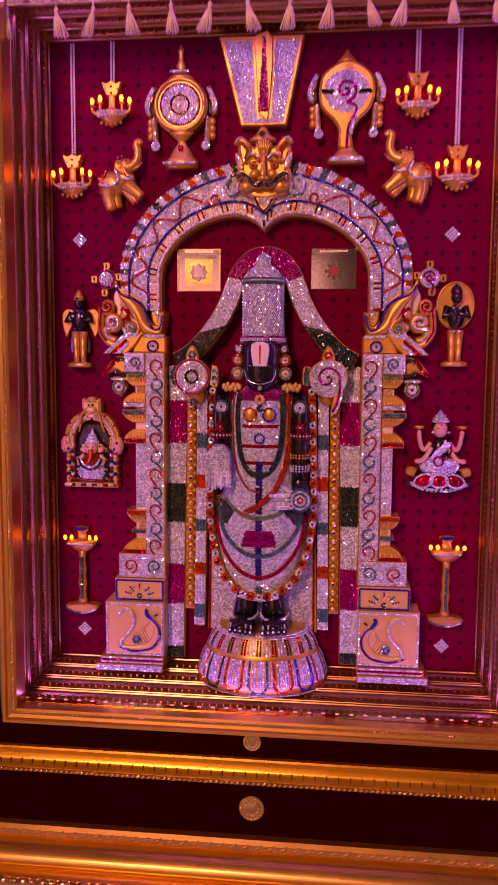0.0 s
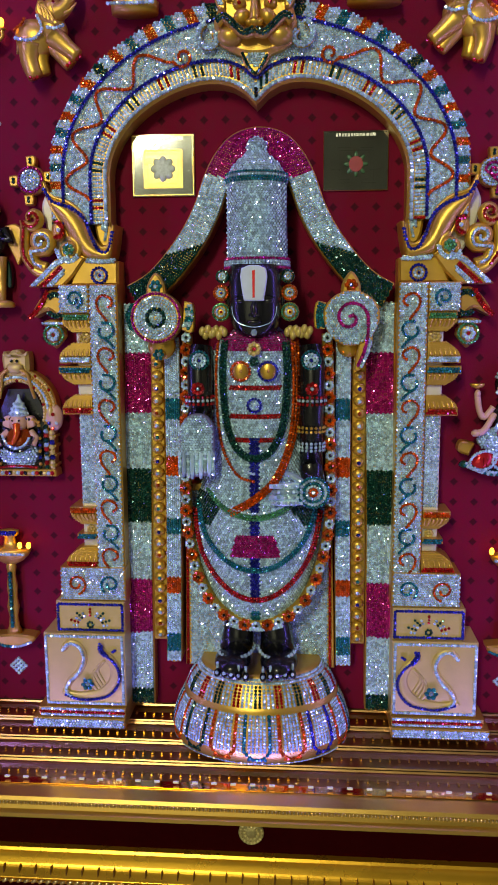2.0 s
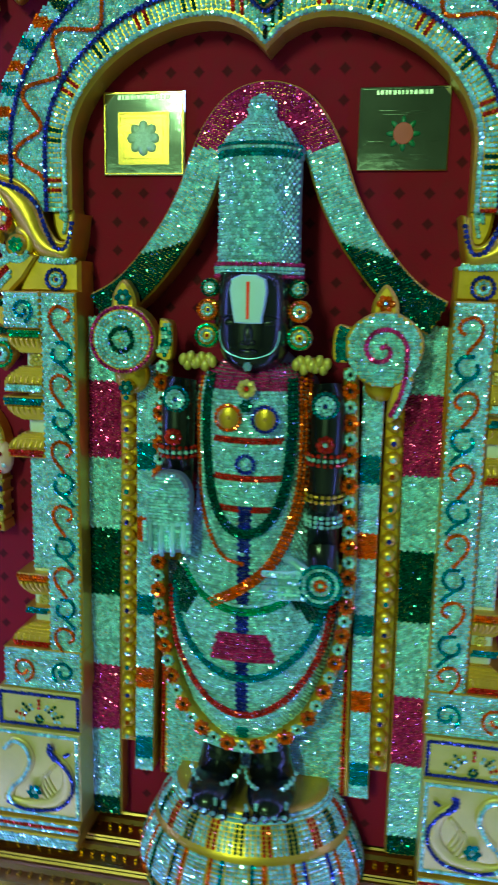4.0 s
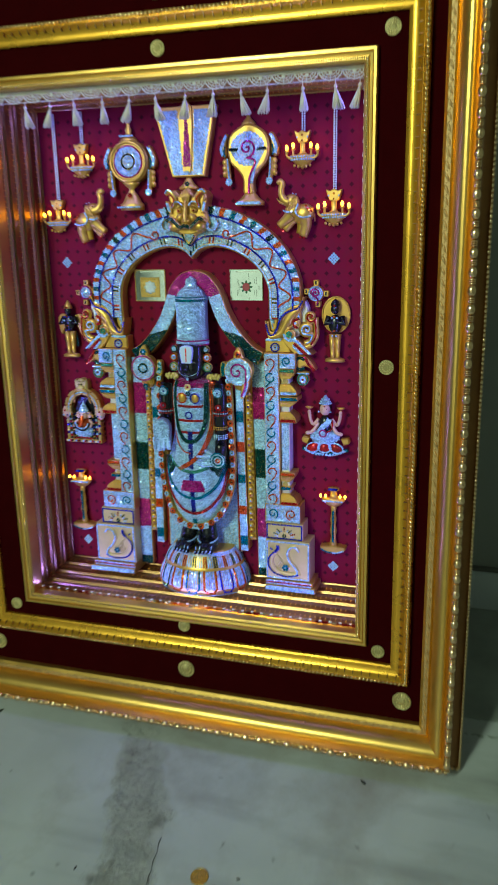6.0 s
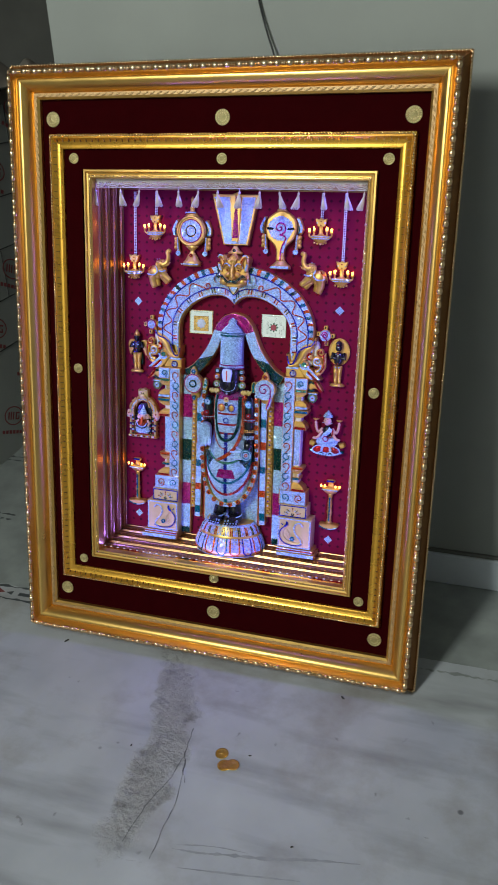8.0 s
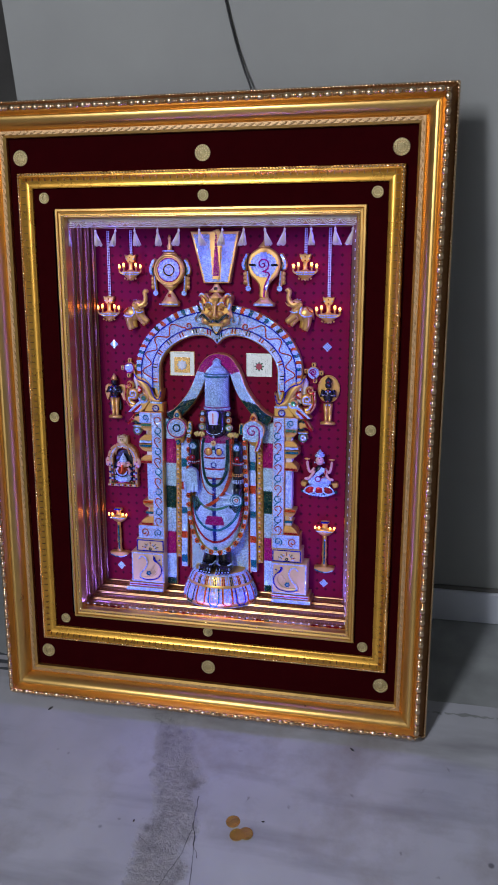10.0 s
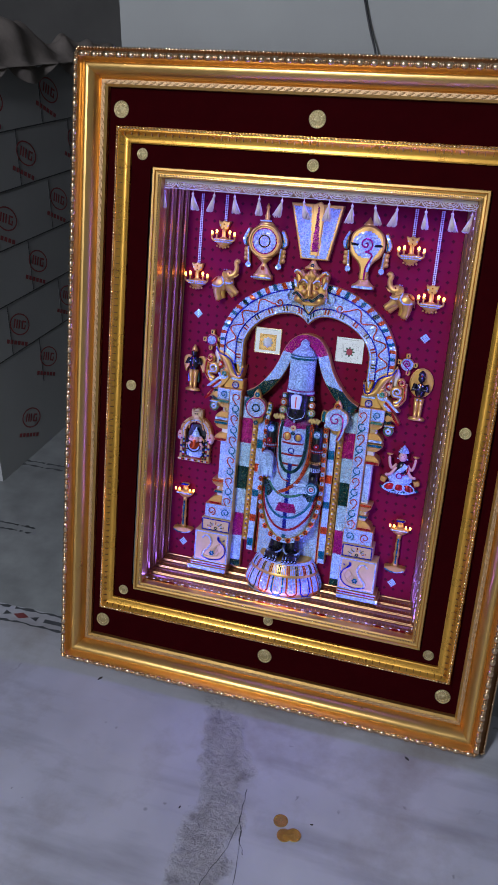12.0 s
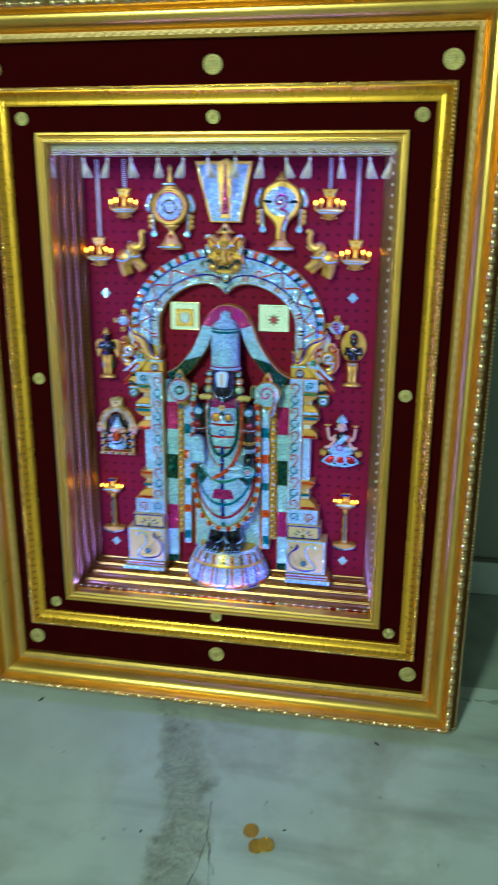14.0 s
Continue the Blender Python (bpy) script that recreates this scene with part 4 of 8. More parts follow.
    for dx, dz in ((0.0, 0.0165), (-0.0155, 0.003), (0.003, -0.0165), (0.0160, 0.0)):
        for j in (-1, 1):
            s.stone((sg * (0.201 + dx), 0.1120, 0.731 + dz + 0.0013 * j), FRONT, 0.0013, GR, rnd)
    ribbon(s, M(line2([(0.1835, 0.7200), (0.1765, 0.7095), (0.1612, 0.7045), (0.1492, 0.6950), (0.1425, 0.6780), (0.1362, 0.6672), (0.1285, 0.6685), (0.1240, 0.6860)], 6)), 0.0015, 0.0932, 0.0031, BL)
    ribbon(s, [(p[0], p[2]) for p in spiral(sg * 0.1965, 0.6965, 0.0020, 0.0085, 200 if sg < 0 else -20, sg * 1.0, 20)] + M(line2([(0.2035, 0.690), (0.2050, 0.676), (0.2040, 0.664), (0.1960, 0.652)], 6)), 0.0013, 0.0950, 0.0026, RE)
    ribbon(s, [(p[0], p[2]) for p in spiral(sg * 0.1900, 0.6765, 0.0015, 0.0090, 0 if sg < 0 else 180, sg * 1.15, 22)] + M([(0.1990, 0.668), (0.1960, 0.658), (0.188, 0.654)]), 0.0016, 0.0954, 0.0025, CR)
    ribbon(s, flat(arc(sg * 0.1735, 0.686, 0.0044, 0.0062, 60, 300, 10)) if sg > 0 else flat(arc(sg * 0.1735, 0.686, 0.0044, 0.0062, -120, 120, 10)), 0.0018, 0.0948, 0.0024, RE)
    ribbon(s, M([(0.1305, 0.6925), (0.1318, 0.6850), (0.1335, 0.6770)]), 0.0012, 0.1008, 0.0025, CR)
    ribbon(s, M([(0.1335, 0.6925), (0.1342, 0.6850)]), 0.0024, 0.1008, 0.0026, CR)
    s.stone((sg * 0.1720, 0.0938, 0.6860), FRONT, 0.0018, CR, rnd)
    flower(s, sg * 0.1630, 0.0898, 0.669, 0.0055, PG, PG, 7)
    ribbon(s, flat(arc(sg * 0.1640, 0.669, 0.0098, 0.0098, 180, 330, 12)), 0.0020, 0.0925, 0.0024, CR)
    for d, c in ((0.0016, CR), (0.0044, CR), (0.0076, RE), (0.0104, RE), (0.0136, CR), (0.0164, CR)):
        u, w = d * 0.72, d * 0.72
        ribbon(s, M([(0.1985 - u * 1.3, 0.6385 + 0.0005), (0.1770 - u * 0.4, 0.6590 - w), (0.1640 - u * 0.2, 0.6645 - w)]) if d < 0.006 else M([(0.1985 - u * 1.6, 0.6385), (0.1720 - u * 0.35, 0.6610 - w * 0.95)]), 0.0011, 0.0922, 0.0024, c)
    ribbon(s, M(line2([(0.124, 0.6595), (0.136, 0.6590), (0.149, 0.6600)], 4)), 0.0018, 0.0955, 0.0026, CR)
    disc(s, sg * 0.138, 0.0957, 0.647, [(0.0004, BL), (0.0033, CR), (0.0066, BL)])
    ribbon(s, flat(arc(sg * 0.1790, 0.6215, 0.0085, 0.0095, 40, 320, 14)) if sg > 0 else flat(arc(sg * 0.1790, 0.6215, 0.0085, 0.0095, -140, 140, 14)), 0.0024, 0.0980, 0.0025, GR)
    ribbon(s, M(line2([(0.186, 0.633), (0.192, 0.622), (0.200, 0.613), (0.203, 0.611)], 5)), 0.0022, 0.0980, 0.0025, RE)
    flower(s, sg * 0.1825, 0.0992, 0.5955, 0.0062, CR, RE)
    disc(s, sg * 0.1825, 0.1002, 0.5955, [(0.0085, PG)])
    ribbon(s, M([(0.174, 0.6057), (0.192, 0.6057)]), 0.0014, 0.0992, 0.0025, CR)
    part("crystal_inlay", s, GEMS, ob, "crystal rows in blue, red, green and clear", "stuff")


makara(-1)
makara(1)


# pillars
def pillar(sg):
    ob = thing("shrine_pillar", STAND, "shrine pillar with stepped gold capitals, crystal vine panel and peacock base", "pillar", "pillars of the shrine")
    X = lambda a, b: (min(sg * a, sg * b), max(sg * a, sg * b))
    s = Shape()
    x0, x1 = X(0.121, 0.146)
    s.box(x0, x1, 0.088, 0.1205, 0.352, 0.639, 0, 0.0015)
    x0, x1 = X(0.1465, 0.173)
    s.box(x0, x1, 0.088, 0.1205, 0.614, 0.639, 0, 0.0015)
    part("panel_body", s, GOLD_PAINT, ob, "gold painted pillar panel")
    s = Shape()
    x0, x1 = X(0.1465, 0.161)
    s.box(x0, x1, 0.097, 0.1205, 0.384, 0.6135, 0, 0.001)
    part("shaft", s, PEARL, ob, "pearl cream shaft")

    def flare(z0, z1, xo0, xo1, bands=6):
        """A ribbed cushion that widens from xo0 to xo1."""
        f = Shape()
        n = 6
        for i in range(n):
            t0, t1 = i / n, (i + 1) / n
            za, zb = z0 + (z1 - z0) * t0, z0 + (z1 - z0) * t1
            xa = xo0 + (xo1 - xo0) * math.sin(t0 * math.pi / 2)
            xb = xo0 + (xo1 - xo0) * math.sin(t1 * math.pi / 2)
            xl, xh = X(0.1467, 0.5 * (xa + xb))
            d = 0.5 * ((xa - 0.1465) + (xb - 0.1465)) * 0.30
            f.box(xl, xh, 0.0965 - d, 0.1205, min(za, zb), max(za, zb), 0)
        for k in range(bands):
            t = (k + 0.5) / bands
            xx = 0.1475 + (xo1 - 0.1490) * t
            f.tube(curve([(sg * (0.1475 + (xo0 - 0.1475) * t), 0.0945, z0), (sg * (xx - 0.001), 0.0905, z0 + (z1 - z0) * 0.55), (sg * xx, 0.0885, z1)], 3), 0.0016, 0, 5)
        return f

    for nm, z0, z1, a, b in (("lotus_capital", 0.598, 0.608, 0.163, 0.171), ("lotus_capital", 0.588, 0.577, 0.163, 0.174), ("lotus_capital", 0.552, 0.561, 0.163, 0.173), ("lotus_capital", 0.542, 0.532, 0.163, 0.173),
                             ("lotus_foot", 0.424, 0.434, 0.161, 0.170), ("lotus_foot", 0.402, 0.389, 0.160, 0.175)):
        part(nm, flare(z0, z1, a, b), GOLD_PAINT, ob, "ribbed gold lotus moulding")
    s = Shape()
    for z0, z1, xo in ((0.608, 0.6135, 0.171), (0.5705, 0.577, 0.175), (0.561, 0.568, 0.176), (0.525, 0.532, 0.174), (0.434, 0.440, 0.171), (0.4105, 0.415, 0.165), (0.385, 0.3885, 0.176)):
        x0, x1 = X(0.1466, xo)
        s.box(x0, x1, 0.0895, 0.1205, z0, z1, 0, 0.0008)
    part("capital_slab", s, GOLD_PAINT, ob, "gold slabs between the lotus mouldings")
    # base blocks
    x0, x1 = X(0.1203, 0.181)
    part("base_block", Shape().box(x0, x1, 0.085, 0.1205, 0.353, 0.3845, 0, 0.001), GOLD_PAINT, ob)
    x0, x1 = X(0.122, 0.186)
    part("base_block", Shape().box(x0, x1, 0.083, 0.1205, 0.323, 0.3525, 0, 0.0012), CREAM_GOLD, ob, "pale gold base block")
    x0, x1 = X(0.122, 0.198)
    s = Shape().box(x0, x1, 0.080, 0.1205, 0.252, 0.3225, 0, 0.0012)
    # raised peacock
    tail = [(0.1795, 0.3076), (0.1730, 0.3140), (0.1640, 0.3105), (0.1600, 0.2986), (0.1660, 0.2850), (0.1745, 0.2760), (0.1775, 0.2670), (0.1700, 0.2600)]
    body = [(0.1780, 0.2640), (0.1660, 0.2600), (0.1530, 0.2600), (0.1380, 0.2640), (0.1290, 0.2740), (0.1270, 0.2860), (0.1320, 0.2970), (0.1420, 0.3050)]
    s.tube([(sg * x, 0.0797, z) for x, z in line2(tail, 6)], 0.0030, 0, 8, 0.6)
    s.tube([(sg * (x + 0.004), 0.0797, z + 0.002) for x, z in line2(body, 6)], [0.003 + 0.0026 * math.sin(math.pi * i / 42) for i in range(43)], 0, 8, 0.5)
    for k in range(4):
        s.tube([(sg * x, 0.0797, z) for x, z in line2([(0.1480 - 0.002 * k, 0.2660 + 0.003 * k), (0.1540 - 0.002 * k, 0.2760 + 0.004 * k), (0.1500 - 0.003 * k, 0.2880 + 0.003 * k)], 4)], 0.0016, 0, 6, 0.6)
    part("peacock_block", s, CREAM_GOLD, ob, "pale gold block with a raised peacock")
    x0, x1 = X(0.122, 0.2045)
    part("plinth", Shape().box(x0, x1, 0.076, 0.1205, 0.2435, 0.2515, 0, 0.001), GOLD_PAINT, ob)
    x0, x1 = X(0.122, 0.209)
    part("plinth", Shape().box(x0, x1, 0.072, 0.1205, 0.2340, 0.2430, 0, 0.001), GOLD_PAINT, ob)
    # crystals
    s = Shape()
    full = lambda x, z: CR
    x0, x1 = X(0.1225, 0.145)
    s.pave(x0, x1, 0.354, 0.637, P, lambda x, z: 0.0883, full, rnd)
    x0, x1 = X(0.1478, 0.172)
    s.pave(x0, x1, 0.616, 0.637, P, lambda x, z: 0.0883, full, rnd)
    x0, x1 = X(0.1478, 0.160)
    s.pave(x0, x1, 0.443, 0.523, P, lambda x, z: 0.0972, full, rnd)
    x0, x1 = X(0.1225, 0.180)
    s.pave(x0, x1, 0.355, 0.383, P, lambda x, z: 0.0853, full, rnd)
    part("crystal_paving", s, GEMS, ob, "clear crystal paving", "stuff")
    s = Shape()
    # a vine of orange hooks and teal curls by turns
    for k in range(6):
        z, x = 0.6300 - 0.0455 * k, 0.1312 + 0.0004 * k
        hook = [(-0.0030, -0.0105), (-0.0060, -0.0080), (-0.0045, -0.0030), (0.0025, -0.0005), (0.0075, -0.0050), (0.0068, -0.0120), (0.0025, -0.0180), (-0.0010, -0.0225)]
        curl = [(0.0030, -0.0240), (-0.0035, -0.0248), (-0.0066, -0.0305), (-0.0030, -0.0365), (0.0035, -0.0370), (0.0066, -0.0325), (0.0050, -0.0275)]
        for pts, c in ((hook, OR), (curl, TE)):
            ribbon(s, [(sg * (x + px), z + pz) for px, pz in line2(pts, 5)], 0.0010, 0.0862, 0.0024, c)
        ribbon(s, [(sg * (x + px), z + pz) for px, pz in line2([(0.0005, -0.0385), (-0.0035, -0.0420), (-0.0062, -0.0455)], 4)], 0.0009, 0.0862, 0.0024, TE)
    for cx, cz, r, a, turn, c, y in ((0.1590, 0.6265, 0.0078, 180, 1.2, TE, 0.0862), (0.1660, 0.3690, 0.0095, 200, 1.15, OR, 0.0836), (0.1345, 0.3690, 0.0092, 0, -1.15, TE, 0.0836)):
        ribbon(s, flat(spiral(sg * cx, cz, r * 0.32, r, a if sg > 0 else 180 - a, turn * sg, 26)), 0.0011, y, 0.0024, c)
    # rows on the capitals
    for z, xo, y, c in ((0.6108, 0.170, 0.0890, PG), (0.5738, 0.174, 0.0890, CR), (0.5645, 0.175, 0.0890, TE), (0.5285, 0.173, 0.0890, RE), (0.437, 0.170, 0.0890, OR), (0.4128, 0.164, 0.0890, TE), (0.3868, 0.175, 0.0890, RE)):
        ribbon(s, [(sg * 0.148, z), (sg * xo, z)], 0.0024, y, 0.0024, c)
    flower(s, sg * 0.1535, 0.0965, 0.593, 0.006, CG, CG)
    flower(s, sg * 0.1535, 0.0965, 0.418, 0.0045, CG, CG)
    # blue-edged block with a fan
    e = [(0.124, 0.3255), (0.184, 0.3255), (0.184, 0.3500), (0.124, 0.3500), (0.124, 0.3255)]
    ribbon(s, [(sg * x, z) for x, z in e], 0.0013, 0.0827, 0.0026, BL)
    for i, a in enumerate((20, 50, 90, 130, 160)):
        c = (RE, GR, RE, GR, GR)[i]
        for r in (0.009, 0.0115, 0.014):
            s.stone((sg * (0.154 + r * 1.35 * math.cos(radians(a))), 0.0827, 0.3292 + r * 1.15 * math.sin(radians(a))), FRONT, 0.0012, c, rnd)
    for a in (5, 35, 65, 115, 145, 175):
        for r in (0.0095, 0.012):
            s.stone((sg * (0.154 + r * 1.3 * math.cos(radians(a))), 0.0827, 0.3288 + r * 1.15 * math.sin(radians(a))), FRONT, 0.0012, CR, rnd)
    disc(s, sg * 0.154, 0.0827, 0.3305, [(0.0025, GR)], 0.0024)
    # peacock block
    e = [(0.1245, 0.2545), (0.196, 0.2545), (0.196, 0.3200), (0.1245, 0.3200), (0.1245, 0.2545)]
    ribbon(s, [(sg * x, z) for x, z in e], 0.0013, 0.0797, 0.0026, CR)
    ribbon(s, [(sg * x, z) for x, z in line2(body, 6)], 0.0012, 0.0766, 0.0027, BL)
    ribbon(s, [(sg * x, z) for x, z in line2([(0.1390, 0.3030), (0.1440, 0.3090), (0.1430, 0.3150)], 4)], 0.0022, 0.0766, 0.0026, BL)
    ribbon(s, [(sg * 0.1330, 0.3060), (sg * 0.1290, 0.3090)], 0.0010, 0.0790, 0.0026, BL)
    ribbon(s, [(sg * x, z) for x, z in line2(tail, 6)], 0.0012, 0.0768, 0.0027, CR)
    flower(s, sg * 0.157, 0.0765, 0.275, 0.0062, TE, CR, 6)
    for z, y, c, xo in ((0.2475, 0.0757, RE, 0.203),):
        ribbon(s, [(sg * 0.124, z), (sg * xo, z)], 0.0013, y, 0.0026, c)
        ribbon(s, [(sg * 0.124, z + 0.0028), (sg * xo, z + 0.0028)], 0.0010, y, 0.0024, CR)
        ribbon(s, [(sg * 0.124, z - 0.0028), (sg * xo, z - 0.0028)], 0.0010, y, 0.0024, CR)
    ribbon(s, [(sg * 0.124, 0.2385), (sg * 0.2075, 0.2385)], 0.0038, 0.0717, 0.0026, CR)
    part("crystal_inlay", s, GEMS, ob, "coloured crystal vine, fan and peacock outlines", "stuff")


pillar(-1)
pillar(1)


# long cloth bands beside the figure
def blocks(z, table, rest):
    for lo, hi, c in table:
        if lo <= z < hi:
            return c
    return rest


SASH = [(0.525, 0.579, MA), (0.423, 0.473, GR), (0.315, 0.367, MA), (0.230, 0.258, GR)]
STRIP = [(0.520, 0.539, TE), (0.469, 0.486, OR), (0.414, 0.429, TE), (0.357, 0.373, OR), (0.301, 0.318, TE)]


CUP = Shape().ball((0, 0, 0), 0.0056, 0.004, 0.0050, 0, 10, 6).mesh("lotus_cup", [GOLD_PAINT])


def sash(sg):
    ob = thing("shrine_banner", STAND, "long crystal-paved banner with magenta and dark green blocks beside the figure", "banner", "banners beside the figure")
    cl = [(sg * 0.1075, 0.622), (sg * 0.1080, 0.56), (sg * 0.1115, 0.42), (sg * 0.1135, 0.243)]
    cl = line2(cl, 6)
    s = band(Shape(), offset(cl, 0.0135), offset(cl, -0.0135), 0.1065, 0.1205, 0, 0.0015)
    part("sash_body", s, GOLD_PAINT, ob, "gold painted edge")
    s = Shape()
    ribbon(s, cl, 0.0122, 0.1067, P, lambda x, z: blocks(z, SASH, CR))
    part("crystal_paving", s, GEMS, ob, "crystals in clear, magenta and dark green", "stuff")
    # lotus-bud border
    ob = thing("lotus_border", STAND, "gold strip of small lotus cups with coloured crystals", "border strip", "lotus borders beside the figure")
    s = band(Shape(), [(sg * 0.084, 0.598), (sg * 0.0845, 0.31)], [(sg * 0.0955, 0.598), (sg * 0.0985, 0.31)], 0.103, 0.1205, 0, 0.001)
    part("strip_body", s, GOLD_PAINT, ob)
    gems = Shape()
    cols = [OR, CR, TE, CR, BL, CR]
    for k in range(26):
        z = 0.592 - k * 0.0110
        x = sg * (0.0898 + 0.0018 * k / 26)
        c = new("lotus_cup", CUP)
        c.parent = ob
        c.matrix_basis = pose(x, 0.1010, z)
        gems.stone((x, 0.0968, z - 0.0005), FRONT, 0.0016, cols[k % 6], rnd)
    part("crystal_inlay", gems, GEMS, ob, "single coloured crystals", "stuff")
    ob = thing("crystal_strip", STAND, "narrow crystal strip with teal and orange blocks", "border strip", "crystal strips beside the figure")
    cl = line2([(sg * 0.0755, 0.592), (sg * 0.0762, 0.46), (sg * 0.0790, 0.291)], 8)
    s = band(Shape(), offset(cl, 0.0070), offset(cl, -0.0070), 0.097, 0.1205, 0, 0.001)
    s.ball((cl[-1][0], 0.109, 0.2915), 0.0068, 0.0115, 0.005, 0, 12, 6)
    part("strip_body", s, GOLD_PAINT, ob)
    s = ribbon(Shape(), cl, 0.0066, 0.0972, 0.0021, lambda x, z: blocks(z, STRIP, CR))
    part("crystal_paving", s, GEMS, ob, "crystals in clear, teal and orange", "stuff")


sash(-1)
sash(1)

# the draped band that arches over the crown
ob = thing("crown_drape", STAND, "crystal drape in magenta, clear and dark green arching over the crown", "drape")
half = [(-0.1075, 0.628), (-0.090, 0.638), (-0.073, 0.6545), (-0.0545, 0.679), (-0.0425, 0.7015), (-0.034, 0.7245), (-0.025, 0.741), (-0.0135, 0.7525)]
cl = line2(half + [(0.0025, 0.7565)] + [(0.005 - x, z) for x, z in reversed(half)], 8)
s = band(Shape(), offset(cl, 0.0118), offset(cl, -0.0118), 0.0945, 0.1205, 0, 0.002)
part("drape_body", s, GOLD_PAINT, ob, "gold painted edge")
s = ribbon(Shape(), cl, 0.0106, 0.0947, 0.0022, lambda x, z: MA if z > 0.731 - 0.25 * (0.045 - min(abs(x - 0.0025), 0.045)) else CR if z > 0.671 - 0.3 * (abs(x - 0.0025) - 0.056) else GR)
part("crystal_paving", s, GEMS, ob, "crystals in magenta, clear and dark green", "stuff")

# white cloth behind the legs
ob = thing("crystal_back_cloth", STAND, "clear crystal cloth with red edges hanging behind the legs", "cloth")
s = Shape().slab([(-0.067, 0.46), (0.067, 0.46), (0.0715, 0.283), (-0.0695, 0.283)], 0.1075, 0.1205, 0, 0.001)
part("cloth_body", s, GOLD_PAINT, ob)
s = Shape()
s.pave(-0.0635, 0.0645, 0.285, 0.452, P, lambda x, z: 0.1077, lambda x, z: CR, rnd)
for sg in (-1, 1):
    ribbon(s, [(sg * 0.0655, 0.45), (sg * 0.0672, 0.284)], 0.0014, 0.1070, 0.0027, RE)
part("crystal_paving", s, GEMS, ob, "clear and red crystals", "stuff")

# ---- the figure ----
PROFILE = [(0.334, 0.016, 0.020), (0.338, 0.026, 0.026), (0.346, 0.0345, 0.031), (0.360, 0.0430, 0.035), (0.380, 0.0505, 0.038), (0.405, 0.0560, 0.040), (0.430, 0.0585, 0.041), (0.455, 0.0530, 0.040),
           (0.478, 0.0455, 0.040), (0.500, 0.0400, 0.039), (0.530, 0.0385, 0.040), (0.555, 0.0395, 0.041), (0.575, 0.0410, 0.038), (0.588, 0.0370, 0.033), (0.596, 0.0250, 0.028), (0.604, 0.0160, 0.022)]
BACK = 0.1015


def body_wd(z):
    if z <= PROFILE[0][0]:
        return PROFILE[0][1:]
    for (za, wa, da), (zb, wb, db) in zip(PROFILE, PROFILE[1:]):
        if z <= zb:
            t = (z - za) / (zb - za)
            return wa + (wb - wa) * t, da + (db - da) * t
    return PROFILE[-1][1:]


def body_y(x, z):
    w, d = body_wd(z)
    q = 1 - (x / w) ** 2
    return BACK - d * math.sqrt(q) if q > 0.02 else None


def on_body(lift):
    def y(x, z):
        w, d = body_wd(z)
        q = 1 - (x / w) ** 2
        return BACK - d * math.sqrt(max(q, 0.03)) - lift
    return y


CROWN_Y = 0.0905


def crown_r(z):
    tab = [(0.650, 0.0268), (0.656, 0.0258), (0.700, 0.0253), (0.7205, 0.0254), (0.7215, 0.0264), (0.7280, 0.0264), (0.7286, 0.0236), (0.733, 0.0214), (0.738, 0.0174), (0.742, 0.0124), (0.7445, 0.0092), (0.747, 0.0084), (0.751, 0.0088), (0.7545, 0.0078), (0.757, 0.0050), (0.7585, 0.0012)]
    for (za, ra), (zb, rb) in zip(tab, tab[1:]):
        if za <= z <= zb:
            return ra + (rb - ra) * (z - za) / (zb - za)
    return tab[0][1] if z < 0.65 else tab[-1][1]


def crown_y(x, z):
    r = crown_r(z)
    q = r * r - x * x
    return CROWN_Y - 0.95 * math.sqrt(q) if q > (0.2 * r) ** 2 else None


def body_colour(x, z):
    ax = abs(x)
    if z > 0.5825:
        return MA if z < 0.5985 else None
    if ax < 0.0037 and 0.360 < z < 0.508 and not 0.404 < z < 0.424:
        return BL
    if 0.404 < z < 0.424 and ax < 0.016 + 0.3 * (0.424 - z):
        return MA
    if z > 0.50 and ax < 0.022:
        for zz in (0.5515, 0.5265, 0.5065):
            if abs(z - zz) < 0.0019:
                return RE
    if 0.430 < z < 0.458 and ax > 0.030 + 0.6 * abs(z - 0.448):
        return GR
    if z < 0.352 and ax < 0.004:
        return TE
    return CR


s = Shape()
# body
n = 28
v, f = [], []
for z, w, d in [(z, *body_wd(z)) for z in np.linspace(0.334, 0.604, 46)]:
    for j in range(n + 1):
        t = math.pi * j / n
        v.append((-w * math.cos(t), BACK - d * math.sin(t), z))
    v.append((w, 0.118, z))
    v.append((-w, 0.118, z))
m = n + 3
for i in range(45):
    for j in range(m):
        k = (j + 1) % m
        f.append((i * m + j, i * m + k, (i + 1) * m + k, (i + 1) * m + j))
f.append(tuple(reversed(range(m))))
f.append(tuple(45 * m + j for j in range(m)))
s.add(v, f, 13, True)
s.pave(-0.060, 0.060, 0.3355, 0.599, P, body_y, body_colour, rnd)
